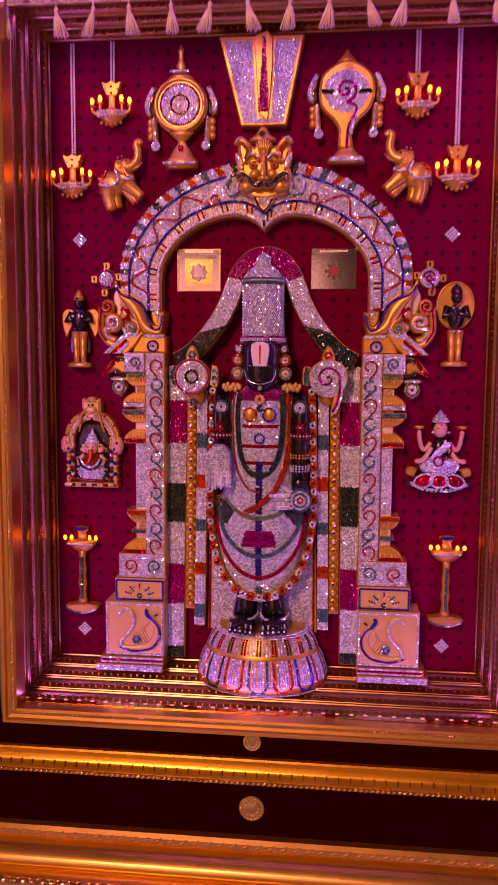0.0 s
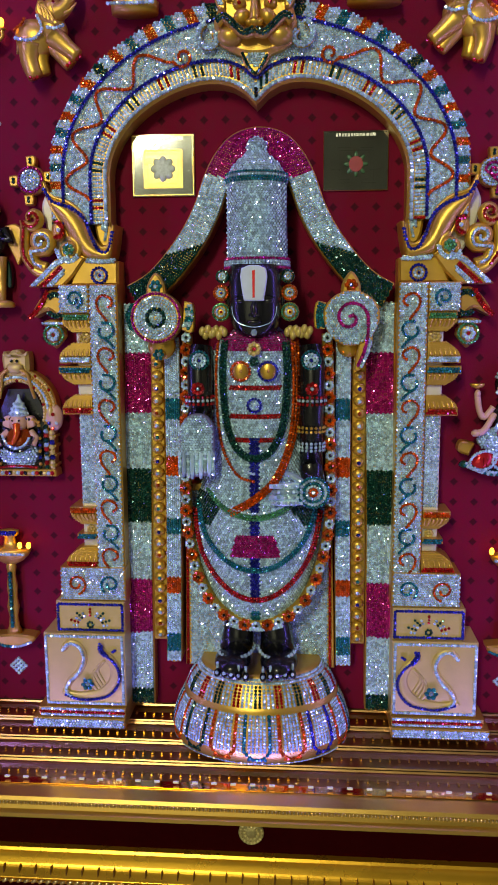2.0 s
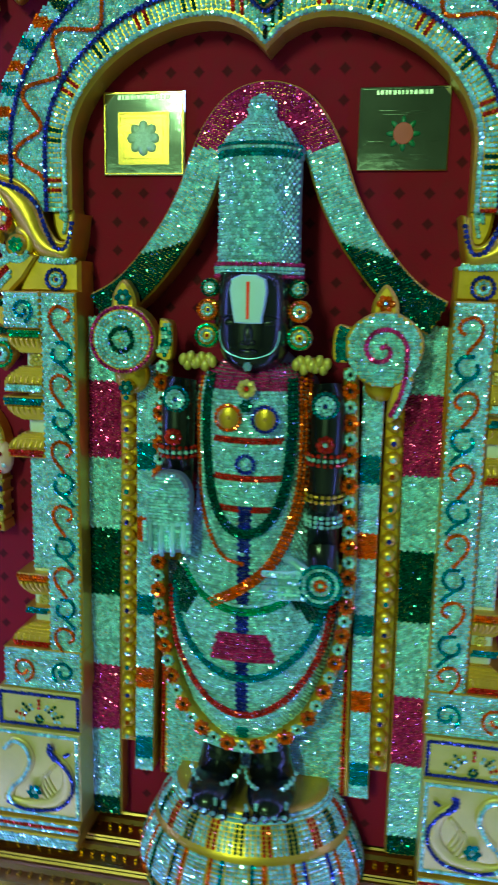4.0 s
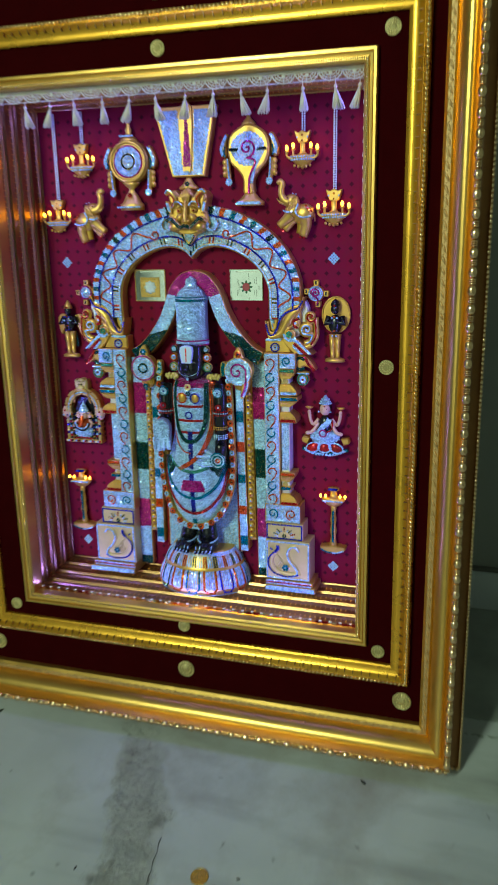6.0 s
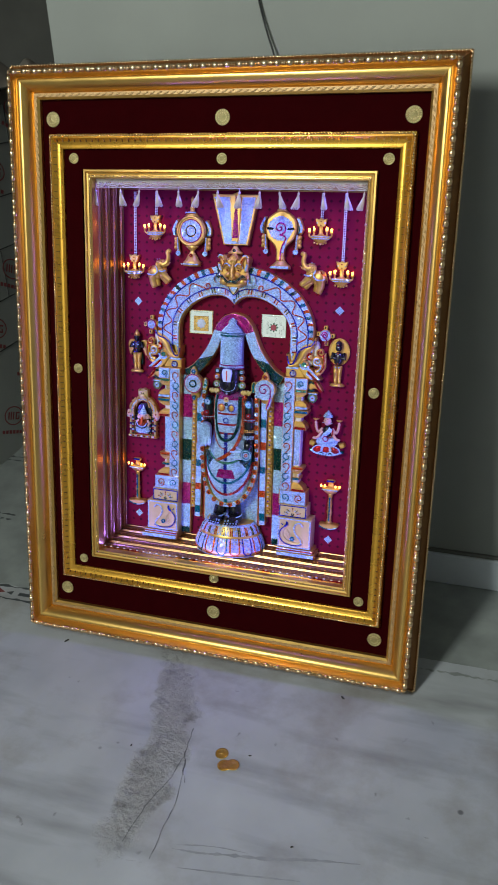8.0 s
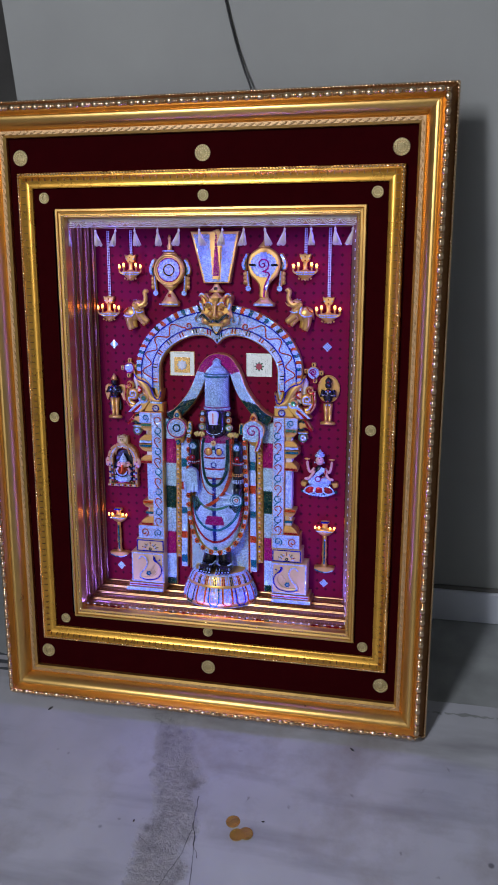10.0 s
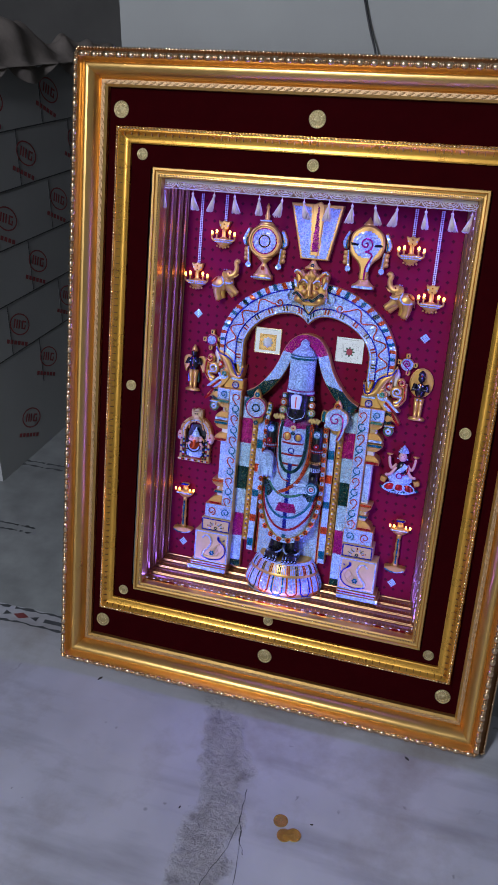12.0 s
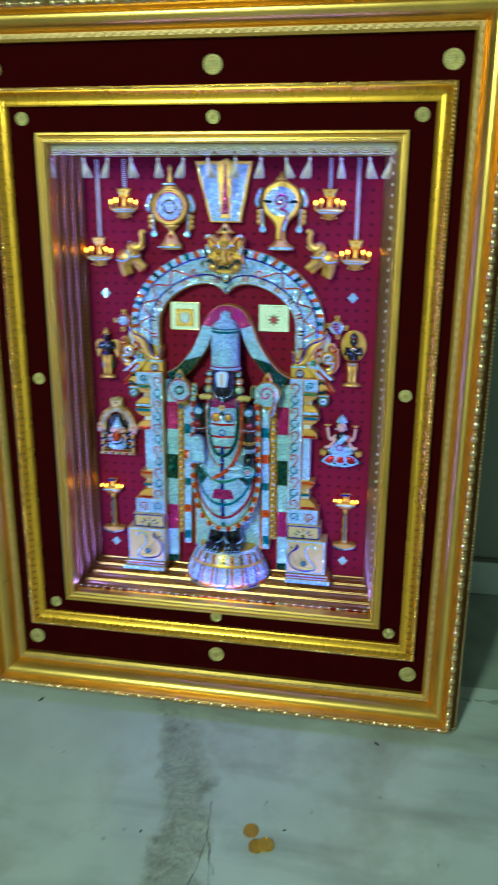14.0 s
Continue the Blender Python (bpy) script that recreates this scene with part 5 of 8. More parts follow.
# crown
s.lathe((0.001, CROWN_Y, 0), [(crown_r(z), z) for z in (0.650, 0.656, 0.68, 0.700, 0.7205, 0.7215, 0.7280, 0.7286, 0.733, 0.738, 0.742, 0.7445, 0.747, 0.751, 0.7545, 0.757, 0.7585)], 13, 28, 0.95)
s.pave(-0.028, 0.029, 0.6600, 0.758, P, lambda x, z: crown_y(x - 0.001, z), lambda x, z: TE if 0.7210 < z < 0.7235 or 0.7258 < z < 0.7285 else CR, rnd)
for zz, c in ((0.6512, MA), (0.6536, CR), (0.6560, CR), (0.6584, MA)):
    for j in range(30):
        a = math.pi * (j + 0.5) / 30
        s.stone((0.001 - 0.0273 * math.cos(a), CROWN_Y - 0.0262 * math.sin(a), zz), (-math.cos(a), -math.sin(a), 0), 0.0013, c, rnd)
# face, neck and tilak mark
rows_f = [(0.6535, 0.0226, 0.0225), (0.640, 0.0229, 0.0238), (0.625, 0.0230, 0.0245), (0.614, 0.0226, 0.0245), (0.606, 0.0214, 0.0238), (0.600, 0.0188, 0.0222), (0.596, 0.0150, 0.0196), (0.593, 0.0100, 0.0160), (0.5915, 0.0040, 0.0110)]
v, f = [], []
for z, w, d in rows_f:
    for j in range(28):
        a = 2 * math.pi * j / 28
        ca, sa = math.cos(a), math.sin(a)
        v.append((w * math.copysign(abs(ca) ** 0.80, ca), 0.0850 + d * math.copysign(abs(sa) ** 0.80, sa), z))
for i in range(len(rows_f) - 1):
    f += [(i * 28 + j, (i + 1) * 28 + j, (i + 1) * 28 + (j + 1) % 28, i * 28 + (j + 1) % 28) for j in range(28)]
f += [tuple(range(28)), tuple(len(rows_f) * 28 - 1 - j for j in range(28))]
s.add(v, f, BK, True)
# nose, brow and eye relief, and the fine silver line round the jaw
s.ball((0.0, 0.0600, 0.6165), 0.0030, 0.0042, 0.0070, BK, 12, 8)
for sg in (-1, 1):
    s.ball((sg * 0.0026, 0.0590, 0.6118), 0.0020, 0.0022, 0.0016, BK, 10, 6)
    s.ball((sg * 0.0115, 0.0630, 0.6235), 0.0046, 0.0016, 0.0020, BK, 12, 6)
    s.tube(curve([(sg * 0.0060, 0.0608, 0.6270), (sg * 0.0115, 0.0616, 0.6285), (sg * 0.0175, 0.0650, 0.6262)], 4), 0.0006, BK, 6)
jaw = [(-0.0186, 0.0640, 0.619), (-0.0176, 0.0634, 0.612), (-0.0130, 0.0622, 0.6055), (0, 0.0610, 0.6020)]
s.tube(curve(jaw + [(-x, y, z) for x, y, z in reversed(jaw[:-1])], 6), 0.00035, CR, 6)
s.lathe((0, 0.090, 0.585), [(0.020, 0.0), (0.017, 0.010), (0.016, 0.022)], BK, 18)
for sg in (-1, 1):
    s.ball((sg * 0.0232, 0.084, 0.625), 0.0030, 0.006, 0.012, BK, 10, 8)
s.ball((0, 0.0610, 0.6062), 0.0062, 0.0030, 0.0022, BK, 10, 6)
s.slab(line2([(-0.0070, 0.6235), (0.0070, 0.6235), (0.0086, 0.6265), (0.0100, 0.6495), (-0.0100, 0.6495), (-0.0086, 0.6265), (-0.0070, 0.6235)], 3)[:-1], 0.0565, 0.066, 12, 0.0008)
s.slab([(-0.0009, 0.6260), (0.0009, 0.6260), (0.0011, 0.6480), (-0.0011, 0.6480)], 0.0561, 0.064, RE, 0.0002)
s.stone((0, 0.0590, 0.5975), FRONT, 0.0026, CR, rnd)
# ear ornaments and shoulder leaves
for sg in (-1, 1):
    for x, z, r, a, b in ((0.0275, 0.6440, 0.0060, GR, CR), (0.0288, 0.6305, 0.0072, OR, BL), (0.0292, 0.6145, 0.0082, PG, RE)):
        s.ball((sg * x, 0.079, z), r, 0.004, r, PAINT, 12, 6)
        disc(s, sg * x, 0.0749, z, [(0.0002, b), (r * 0.42, CR), (r * 0.80, a)], 0.0021)
    s.slab([(sg * x, z) for x, z in line2([(0.0250, 0.5965), (0.0320, 0.6015), (0.0410, 0.6010), (0.0475, 0.5965), (0.0400, 0.5940), (0.0310, 0.5935)], 4)], 0.0830, 0.0950, PAINT, 0.002)
    for k in range(9):
        s.ball((sg * (0.0270 + 0.0024 * k), 0.0830 + 0.0010 * (k % 2), 0.5975 + 0.0026 * math.sin(2.4 * k)), 0.0030, 0.0026, 0.0042, CG, 8, 6, 0.5 * math.sin(3.1 * k))
# upper arms
for sg in (-1, 1):
    low = 0.527 if sg < 0 else 0.478
    s.tube([(sg * 0.0470, 0.083, 0.586), (sg * 0.0485, 0.080, 0.570), (sg * 0.0485, 0.079, 0.545), (sg * 0.0480, 0.078, low)], [0.0095, 0.0112, 0.0108, 0.0100], BK, 14)
    s.ball((sg * 0.0475, 0.0735, 0.5740), 0.0092, 0.0055, 0.0092, BK, 14, 8)
    disc(s, sg * 0.0475, 0.0680, 0.5740, [(0.0005, BL), (0.0028, CR), (0.0052, CR)])
    disc(s, sg * 0.0475, 0.0700, 0.5740, [(0.0076, TE)], 0.0024)
    for zz, c in ((0.5365, RE), (0.5395, CR), (0.5425, RE)):
        for j in range(9):
            a = math.pi * (j + 0.5) / 9
            s.stone((sg * 0.0485 - 0.0118 * math.cos(a), 0.0795 - 0.0115 * math.sin(a), zz), (-math.cos(a), -math.sin(a), 0), 0.0013, c, rnd)
    flower(s, sg * 0.0485, 0.0672, 0.5500, 0.0060, RE, CR, 8)
for zz, c in ((0.5165, PAINT), (0.5130, PAINT), (0.5030, CR), (0.5000, CR), (0.4970, CR)):
    for j in range(9):
        a = math.pi * (j + 0.5) / 9
        s.stone((0.048 - 0.0112 * math.cos(a), 0.0785 - 0.0112 * math.sin(a), zz), (-math.cos(a), -math.sin(a), 0), 0.0013, c, rnd)
# hand that points down
s.tube([(-0.048, 0.078, 0.532), (-0.0490, 0.074, 0.520), (-0.0490, 0.072, 0.505)], [0.0105, 0.0115, 0.0120], BK, 14, 0.6)
s.slab(line2([(-0.0635, 0.5060), (-0.0625, 0.5190), (-0.0565, 0.5275), (-0.0480, 0.5295), (-0.0400, 0.5270), (-0.0345, 0.5180), (-0.0340, 0.5040), (-0.0350, 0.4870), (-0.0375, 0.4775), (-0.0600, 0.4765), (-0.0628, 0.4870), (-0.0635, 0.5060)], 4)[:-1], 0.0545, 0.0650, 13, 0.003)
palm = lambda x, z: 0.0537 + 7.0 * (x + 0.0488) ** 2
s.pave(-0.0620, -0.0352, 0.4960, 0.5280, P, palm, lambda x, z: CR if z < 0.5195 or (x + 0.0487) ** 2 + (z - 0.5155) ** 2 < 0.0132 ** 2 else None, rnd)
for k in range(4):
    x, tip = -0.0595 + 0.0072 * k, 0.4745 + (0.0020, 0.0, 0.0004, 0.0030)[k]
    s.tube([(x, 0.0552, 0.4985), (x, 0.0538, 0.4900), (x - 0.0003, 0.0540, 0.4820), (x - 0.0005, 0.0555, tip)], [0.0020, 0.0022, 0.0021, 0.0014], CR, 10)
    s.row([(x - 0.0036, 0.0535, 0.4965), (x - 0.0037, 0.0545, tip + 0.002)], 0.0022, 0.0015, CR, rnd)
s.row([(-0.0343, 0.0535, 0.4965), (-0.0348, 0.0545, 0.478)], 0.0022, 0.0015, CR, rnd)
# hand that rests on the hip
s.tube([(0.0480, 0.078, 0.482), (0.0500, 0.066, 0.470), (0.0480, 0.058, 0.464)], [0.0100, 0.0102, 0.0092], BK, 12)
for k in range(4):
    z = 0.4700 - 0.0048 * k
    s.tube([(0.0420, 0.056, z), (0.0270, 0.0525, z - 0.0008), (0.0130 + 0.002 * (k % 2), 0.0550, z - 0.0016)], [0.0030, 0.0028, 0.0020], CR, 8)
    for j in range(8):
        s.stone((0.0400 - 0.0032 * j, 0.0505, z - 0.0004), FRONT, 0.0014, CR, rnd)
s.tube([(0.0400, 0.056, 0.472), (0.0330, 0.053, 0.478), (0.0270, 0.0545, 0.480)], [0.0032, 0.0030, 0.0022], CR, 8)
s.ball((0.0500, 0.062, 0.4640), 0.0105, 0.009, 0.0120, CR, 14, 8)
disc(s, 0.0500, 0.0525, 0.4640, [(0.0005, CR), (0.0030, OR), (0.0056, CR), (0.0080, TE), (0.0105, CR), (0.0128, TE)], 0.0025)
# necklaces and swags
b2 = on_body(0.0026)
ribbon(s, line2([(-0.0260, 0.590), (-0.0275, 0.560), (-0.0240, 0.520), (-0.0140, 0.498), (0.0, 0.4915), (0.0140, 0.498), (0.0240, 0.520), (0.0275, 0.560), (0.0260, 0.590)], 8), 0.0030, b2, 0.0026, GR)
ribbon(s, line2([(-0.0325, 0.590), (-0.0340, 0.550), (-0.0300, 0.505), (-0.0160, 0.478), (0.0, 0.4715)], 8), 0.0017, b2, 0.0026, OR)
ribbon(s, line2([(-0.0296, 0.590), (-0.0312, 0.552), (-0.0272, 0.508), (-0.0140, 0.484), (0.0, 0.4780)], 8), 0.0010, b2, 0.0024, CR)
ribbon(s, line2([(0.0330, 0.592), (0.0350, 0.555), (0.0325, 0.512), (0.0200, 0.476), (0.0, 0.4560), (-0.0220, 0.4430)], 8), 0.0036, b2, 0.0026, OR)
for sg in (-1, 1):
    s.ball((sg * 0.0115, 0.0615, 0.5655), 0.0068, 0.003, 0.0090, PAINT, 12, 6)
    disc(s, sg * 0.0115, 0.0592, 0.5655, [(0.0078, OR if sg < 0 else BL)], 0.0024)
    disc(s, sg * 0.0115, 0.0586, 0.5655, [(0.0003, PAINT)], 0.0024)
flower(s, 0.0, 0.0585, 0.5840, 0.0062, CG, RE, 8)
flower(s, 0.0, 0.0580, 0.5735, 0.0045, GR, GR, 6)
disc(s, 0.0, 0.0580, 0.5370, [(0.0010, CR), (0.0055, BL)], 0.0025)
# belt and waist cloth
ribbon(s, line2([(-0.0420, 0.462), (-0.0250, 0.446), (0.0, 0.4395), (0.0250, 0.446), (0.0440, 0.462)], 8), 0.0026, b2, 0.0026, lambda x, z: PG)
ribbon(s, line2([(-0.0420, 0.466), (-0.0250, 0.450), (0.0, 0.4435), (0.0250, 0.450), (0.0440, 0.466)], 8), 0.0010, b2, 0.0024, CR)
ribbon(s, line2([(-0.0520, 0.448), (-0.0430, 0.418), (-0.0220, 0.398), (0.0, 0.3925), (0.0220, 0.398), (0.0430, 0.418), (0.0540, 0.448)], 8), 0.0026, b2, 0.0026, TE)
ribbon(s, line2([(-0.0560, 0.440), (-0.0480, 0.402), (-0.0260, 0.374), (0.0, 0.3645), (0.0260, 0.374), (0.0480, 0.402), (0.0570, 0.440)], 8), 0.0026, b2, 0.0026, RE)
# flower garland round the whole figure
gar = line2([(-0.0600, 0.596), (-0.0610, 0.560), (-0.0620, 0.510), (-0.0630, 0.462), (-0.0620, 0.425), (-0.0550, 0.388), (-0.0400, 0.358), (-0.0200, 0.3430), (0.0, 0.3390),
             (0.0200, 0.3430), (0.0410, 0.358), (0.0560, 0.388), (0.0640, 0.425), (0.0655, 0.462), (0.0640, 0.510), (0.0625, 0.560), (0.0610, 0.596)], 8)
s.tube([(x, 0.0900 - (0.014 if z < 0.40 else 0.0) * (0.40 - z) / 0.06, z) for x, z in gar], 0.0048, PAINT, 8, 1.6)
for k, (x, z) in enumerate(walk_line(gar, 0.0102, 0.003)):
    y = 0.0818 - (0.014 if z < 0.40 else 0.0) * (0.40 - z) / 0.06
    flower(s, x, y, z, 0.0058 if k % 2 else 0.0046, OR if k % 2 else CR, JT, 7)
# legs and feet
for sg in (-1, 1):
    s.tube([(sg * 0.0150, 0.090, 0.345), (sg * 0.0170, 0.087, 0.327), (sg * 0.0185, 0.084, 0.311)], [0.0135, 0.0140, 0.0160], BK, 16)
    s.ball((sg * 0.0205, 0.072, 0.3050), 0.0170, 0.027, 0.0110, BK, 18, 10)
    for k in range(5):
        x = sg * (0.0075 + 0.0064 * k)
        s.ball((x, 0.0465 + 0.0018 * k, 0.3010), 0.0032, 0.0065, 0.0038, BK, 8, 6)
        s.stone((x, 0.0405 + 0.0018 * k, 0.3035), (0, -0.8, 0.6), 0.0014, CR, rnd)
        for d in range(3):
            s.stone((x, 0.0470 + 0.0018 * k, 0.3058 + 0.0018 * d), (0, -0.75, 0.6), 0.0012, CR, rnd)
    for j in range(15):
        a = math.pi * (j + 0.5) / 15
        s.stone((sg * 0.0190 - 0.0172 * math.cos(a), 0.0790 - 0.0200 * math.sin(a), 0.3175 - 0.0055 * math.sin(a)), (-math.cos(a), -math.sin(a), 0.4), 0.0017, CR, rnd)
ribbon(s, line2([(-0.0250, 0.3400), (-0.0120, 0.3365), (0.0, 0.3355), (0.0120, 0.3365), (0.0250, 0.3400)], 5), 0.0018, 0.0690, 0.0026, CR)
WHITE_MARK = material("white_mark_paint", (0.58, 0.68, 0.86), 0.35, 0.0, 0.06, 200)
UNDER = material("grey_underlay", (0.16, 0.17, 0.19), 0.6, 0.0, 0.1, 200)
solo("deity_statue", s, GEMS + [WHITE_MARK, UNDER], STAND, "black stone deity statue in crystal dress with garlands and tall crown", "statue")

# the raised emblems the figure holds at its shoulders
ob = thing("disc_emblem", STAND, "round crystal disc emblem with magenta rim on a gold holder", "emblem")
s = Shape()
s.ball((-0.0830, 0.0900, 0.586), 0.0125, 0.006, 0.0125, 0, 14, 8)
s.ball((-0.0840, 0.0840, 0.5785), 0.0055, 0.004, 0.0055, 0, 12, 8)
s.slab([(-0.085 + 0.0222 * math.cos(2 * math.pi * k / 32), 0.610 + 0.0222 * math.sin(2 * math.pi * k / 32)) for k in range(32)], 0.0755, 0.090, 0, 0.0012)
s.slab(line2([(-0.0940, 0.628), (-0.0925, 0.639), (-0.0855, 0.648), (-0.0785, 0.639), (-0.0770, 0.628)], 6), 0.080, 0.090, 0, 0.002)
s.slab(line2([(-0.064, 0.600), (-0.054, 0.598), (-0.053, 0.620), (-0.061, 0.624)], 4), 0.080, 0.090, 0, 0.001)
part("emblem_body", s, GOLD_PAINT, ob, "gold painted holder")
s = disc(Shape(), -0.085, 0.0752, 0.610, [(0.0004, CR), (0.0030, CR), (0.0052, CR), (0.0098, CR), (0.0121, CR), (0.0147, CR), (0.0173, CR), (0.0204, MA)])
disc(s, -0.085, 0.0746, 0.610, [(0.0073, GR)], 0.0040)
flower(s, -0.0855, 0.0795, 0.6365, 0.0058, TE, CR, 6)
flower(s, -0.0840, 0.0798, 0.5785, 0.0052, TE, CR, 6)
ribbon(s, line2([(-0.060, 0.602), (-0.0565, 0.610), (-0.0575, 0.620)], 4), 0.0035, 0.0795, 0.0025, lambda x, z: TE if int(z * 400) % 3 == 0 else CR)
ribbon(s, line2([(-0.112, 0.600), (-0.1155, 0.612), (-0.110, 0.622)], 4), 0.0022, 0.1035, 0.0025, TE)
part("crystal_inlay", s, GEMS, ob, "clear, black and magenta crystal rings", "stuff")
ob = thing("conch_emblem", STAND, "crystal conch emblem with a magenta spiral on a gold holder", "emblem")
s = Shape()
s.ball((0.0800, 0.0900, 0.586), 0.0105, 0.006, 0.0105, 0, 14, 8)
s.slab([(0.081 + (0.0235 + 0.001 * math.sin(3 * a)) * math.cos(a), 0.609 + 0.0232 * math.sin(a)) for a in [2 * math.pi * k / 32 for k in range(32)]], 0.0755, 0.090, 0, 0.0012)
s.slab(line2([(0.090, 0.598), (0.099, 0.594), (0.096, 0.580), (0.089, 0.566), (0.084, 0.566), (0.086, 0.580)], 4), 0.0765, 0.090, 0, 0.001)
s.slab(line2([(0.0720, 0.629), (0.0735, 0.639), (0.0805, 0.648), (0.0875, 0.639), (0.0890, 0.629)], 6), 0.080, 0.090, 0, 0.002)
s.slab(line2([(0.059, 0.600), (0.050, 0.602), (0.051, 0.622), (0.060, 0.622)], 4), 0.080, 0.090, 0, 0.001)
part("emblem_body", s, GOLD_PAINT, ob, "gold painted holder")
s = Shape()
SP = spiral(0.080, 0.609, 0.0015, 0.0148, 100, -1.27, 60)
tail = line2([(SP[-1][0], SP[-1][2]), (0.0945, 0.594), (0.0915, 0.580), (0.0865, 0.569)], 6)
mg = [(p[0], p[2]) for p in SP] + tail
near = walk_line(mg, 0.0024)


def conch(x, z):
    if (x - 0.081) ** 2 + (z - 0.609) ** 2 > 0.0218 ** 2:
        return None
    return CR


s.pave(0.058, 0.104, 0.586, 0.632, P, lambda x, z: 0.0753, conch, rnd)
for x, z in near:
    s.stone((x, 0.0738, z), FRONT, 0.0015, MA, rnd)
ribbon(s, line2([(0.0965, 0.591), (0.0940, 0.580), (0.0885, 0.568)], 5), 0.0022, 0.0762, 0.0025, CR)
flower(s, 0.0805, 0.0795, 0.6365, 0.0058, OR, BL, 6)
ribbon(s, line2([(0.0555, 0.602), (0.0545, 0.612), (0.0565, 0.621)], 4), 0.0035, 0.0795, 0.0025, TE)
part("crystal_inlay", s, GEMS, ob, "clear crystals with a magenta spiral", "stuff")

# the lotus pedestal
ob = thing("lotus_pedestal", STAND, "round lotus pedestal with crystal petals under the figure", "pedestal")
PEDP = [(0.0770, 0.0), (0.0810, 0.003), (0.0825, 0.010), (0.0815, 0.020), (0.0770, 0.034), (0.0715, 0.045), (0.0715, 0.0485), (0.0690, 0.0500), (0.0650, 0.0600), (0.0580, 0.0690), (0.0560, 0.0720), (0.0545, 0.0745), (0.049, 0.0747)]
PC = (0.0025, 0.1015, 0.2215)
SQ = 0.78
s = Shape().lathe(PC, PEDP, 0, 56, SQ)
part("pedestal_body", s, GOLD_PAINT, ob, "gold painted lotus body")


def ped(a, h):
    for (ra, ha), (rb, hb) in zip(PEDP, PEDP[1:]):
        if ha <= h <= hb:
            t = (h - ha) / (hb - ha) if hb > ha else 0
            r = ra + (rb - ra) * t
            sl = (ra - rb) / max(hb - ha, 1e-4)
            break
    return (PC[0] + r * math.cos(a), PC[1] + r * SQ * math.sin(a), PC[2] + h), (math.cos(a), math.sin(a), min(sl, 1.2))


s = Shape()
STEP = 2 * math.pi / 16
for k in range(16):
    mid_a = -math.pi / 2 + k * STEP
    if math.sin(mid_a) > 0.45:
        continue
    # a petal: outline of coloured stones, open at the top, round at the foot
    rim = OR if k % 2 else (TE, BL, TE, GR)[(k // 2) % 4]
    for h in np.arange(0.0085, 0.0445, 0.00265):
        wide = 0.36 * math.sqrt(min(1, (h - 0.0062) / 0.008)) * STEP
        for d in (-1, 1):
            p, q = ped(mid_a + d * wide, float(h))
            s.stone(p, q, 0.00165, rim, rnd)
        if h > 0.0115:
            for d in (-0.60, -0.30, 0.0, 0.30, 0.60):
                p, q = ped(mid_a + d * wide, float(h))
                s.stone(p, q, 0.00130, CR, rnd)
        if h > 0.0130:
            for d in (-0.045, 0.045):
                p, q = ped(mid_a + STEP * (0.5 + d), float(h))
                s.stone(p, q, 0.00110, CR, rnd)
    for d in (-0.22, -0.11, 0.0, 0.11, 0.22):
        p, q = ped(mid_a + d * STEP, 0.0066)
        s.stone(p, q, 0.00165, rim, rnd)
for k in range(110):
    a = -math.pi / 2 + 2 * math.pi * (k - 0.5) / 110
    if math.sin(a) > 0.45:
        continue
    c = (RE if k // 5 % 2 else GR) if k % 5 < 2 else CR
    for h in np.arange(0.0502, 0.0672, 0.0026):
        p, q = ped(a, float(h))
        s.stone(p, q, 0.00130, c, rnd)
for h in (0.0030, 0.0685, 0.0712):
    for j in range(170):
        a = 2 * math.pi * j / 170
        if math.sin(a) < 0.45:
            p, q = ped(a, h)
            s.stone(p, q, 0.0013, CR, rnd)
part("crystal_inlay", s, GEMS, ob, "crystal petals outlined in orange, blue and teal", "stuff")

# ---- emblems and figures on the back panel ----
# the forehead-mark emblem
ob = thing("forehead_mark_emblem", STAND, "tall gold-edged crystal emblem with a magenta centre stroke", "emblem")
s = Shape().slab([(-0.030, 0.912), (0.025, 0.912), (0.046, 1.016), (-0.057, 1.016)], 0.104, 0.1205, 0, 0.002)
s.slab(line2([(-0.008, 0.925), (-0.002, 0.921), (0.004, 0.925), (0.008, 1.014), (-0.014, 1.014)], 3), 0.101, 0.106, 0, 0.001)
part("emblem_body", s, GOLD_PAINT, ob, "gold painted plate")
s = Shape()


def mark(x, z):
    t = (z - 0.912) / 0.104
    lo, hi = -0.030 - 0.027 * t + 0.0045, 0.025 + 0.021 * t - 0.0045
    if not lo < x < hi or z > 1.009:
        return None
    ilo, ihi = -0.010 - 0.007 * t, 0.006 + 0.005 * t
    return None if ilo < x < ihi and z > 0.921 else CR


s.pave(-0.055, 0.045, 0.9155, 1.009, P, lambda x, z: 0.1042, mark, rnd)
s.pave(-0.008, 0.006, 0.928, 1.012, 0.0025, lambda x, z: 0.1012, lambda x, z: MA if abs(x + 0.002) < 0.0012 + 0.0052 * min(1, (1.014 - z) / 0.075) else None, rnd)
part("crystal_inlay", s, GEMS, ob, "clear crystals and magenta centre stroke", "stuff")
ob = thing("lotus_finial", STAND, "small gold lotus bud under the emblem", "finial")
s = Shape().lathe((-0.003, 0.108, 0.893), [(0.016, 0), (0.017, 0.003), (0.010, 0.008), (0.006, 0.014), (0.004, 0.018)], 0, 16, 0.6)
part("bud", s, GOLD_PAINT, ob)
s = flower(Shape(), -0.003, 0.0985, 0.901, 0.004, GR, RE, 6)
part("crystal_inlay", s, GEMS, ob, "", "stuff")


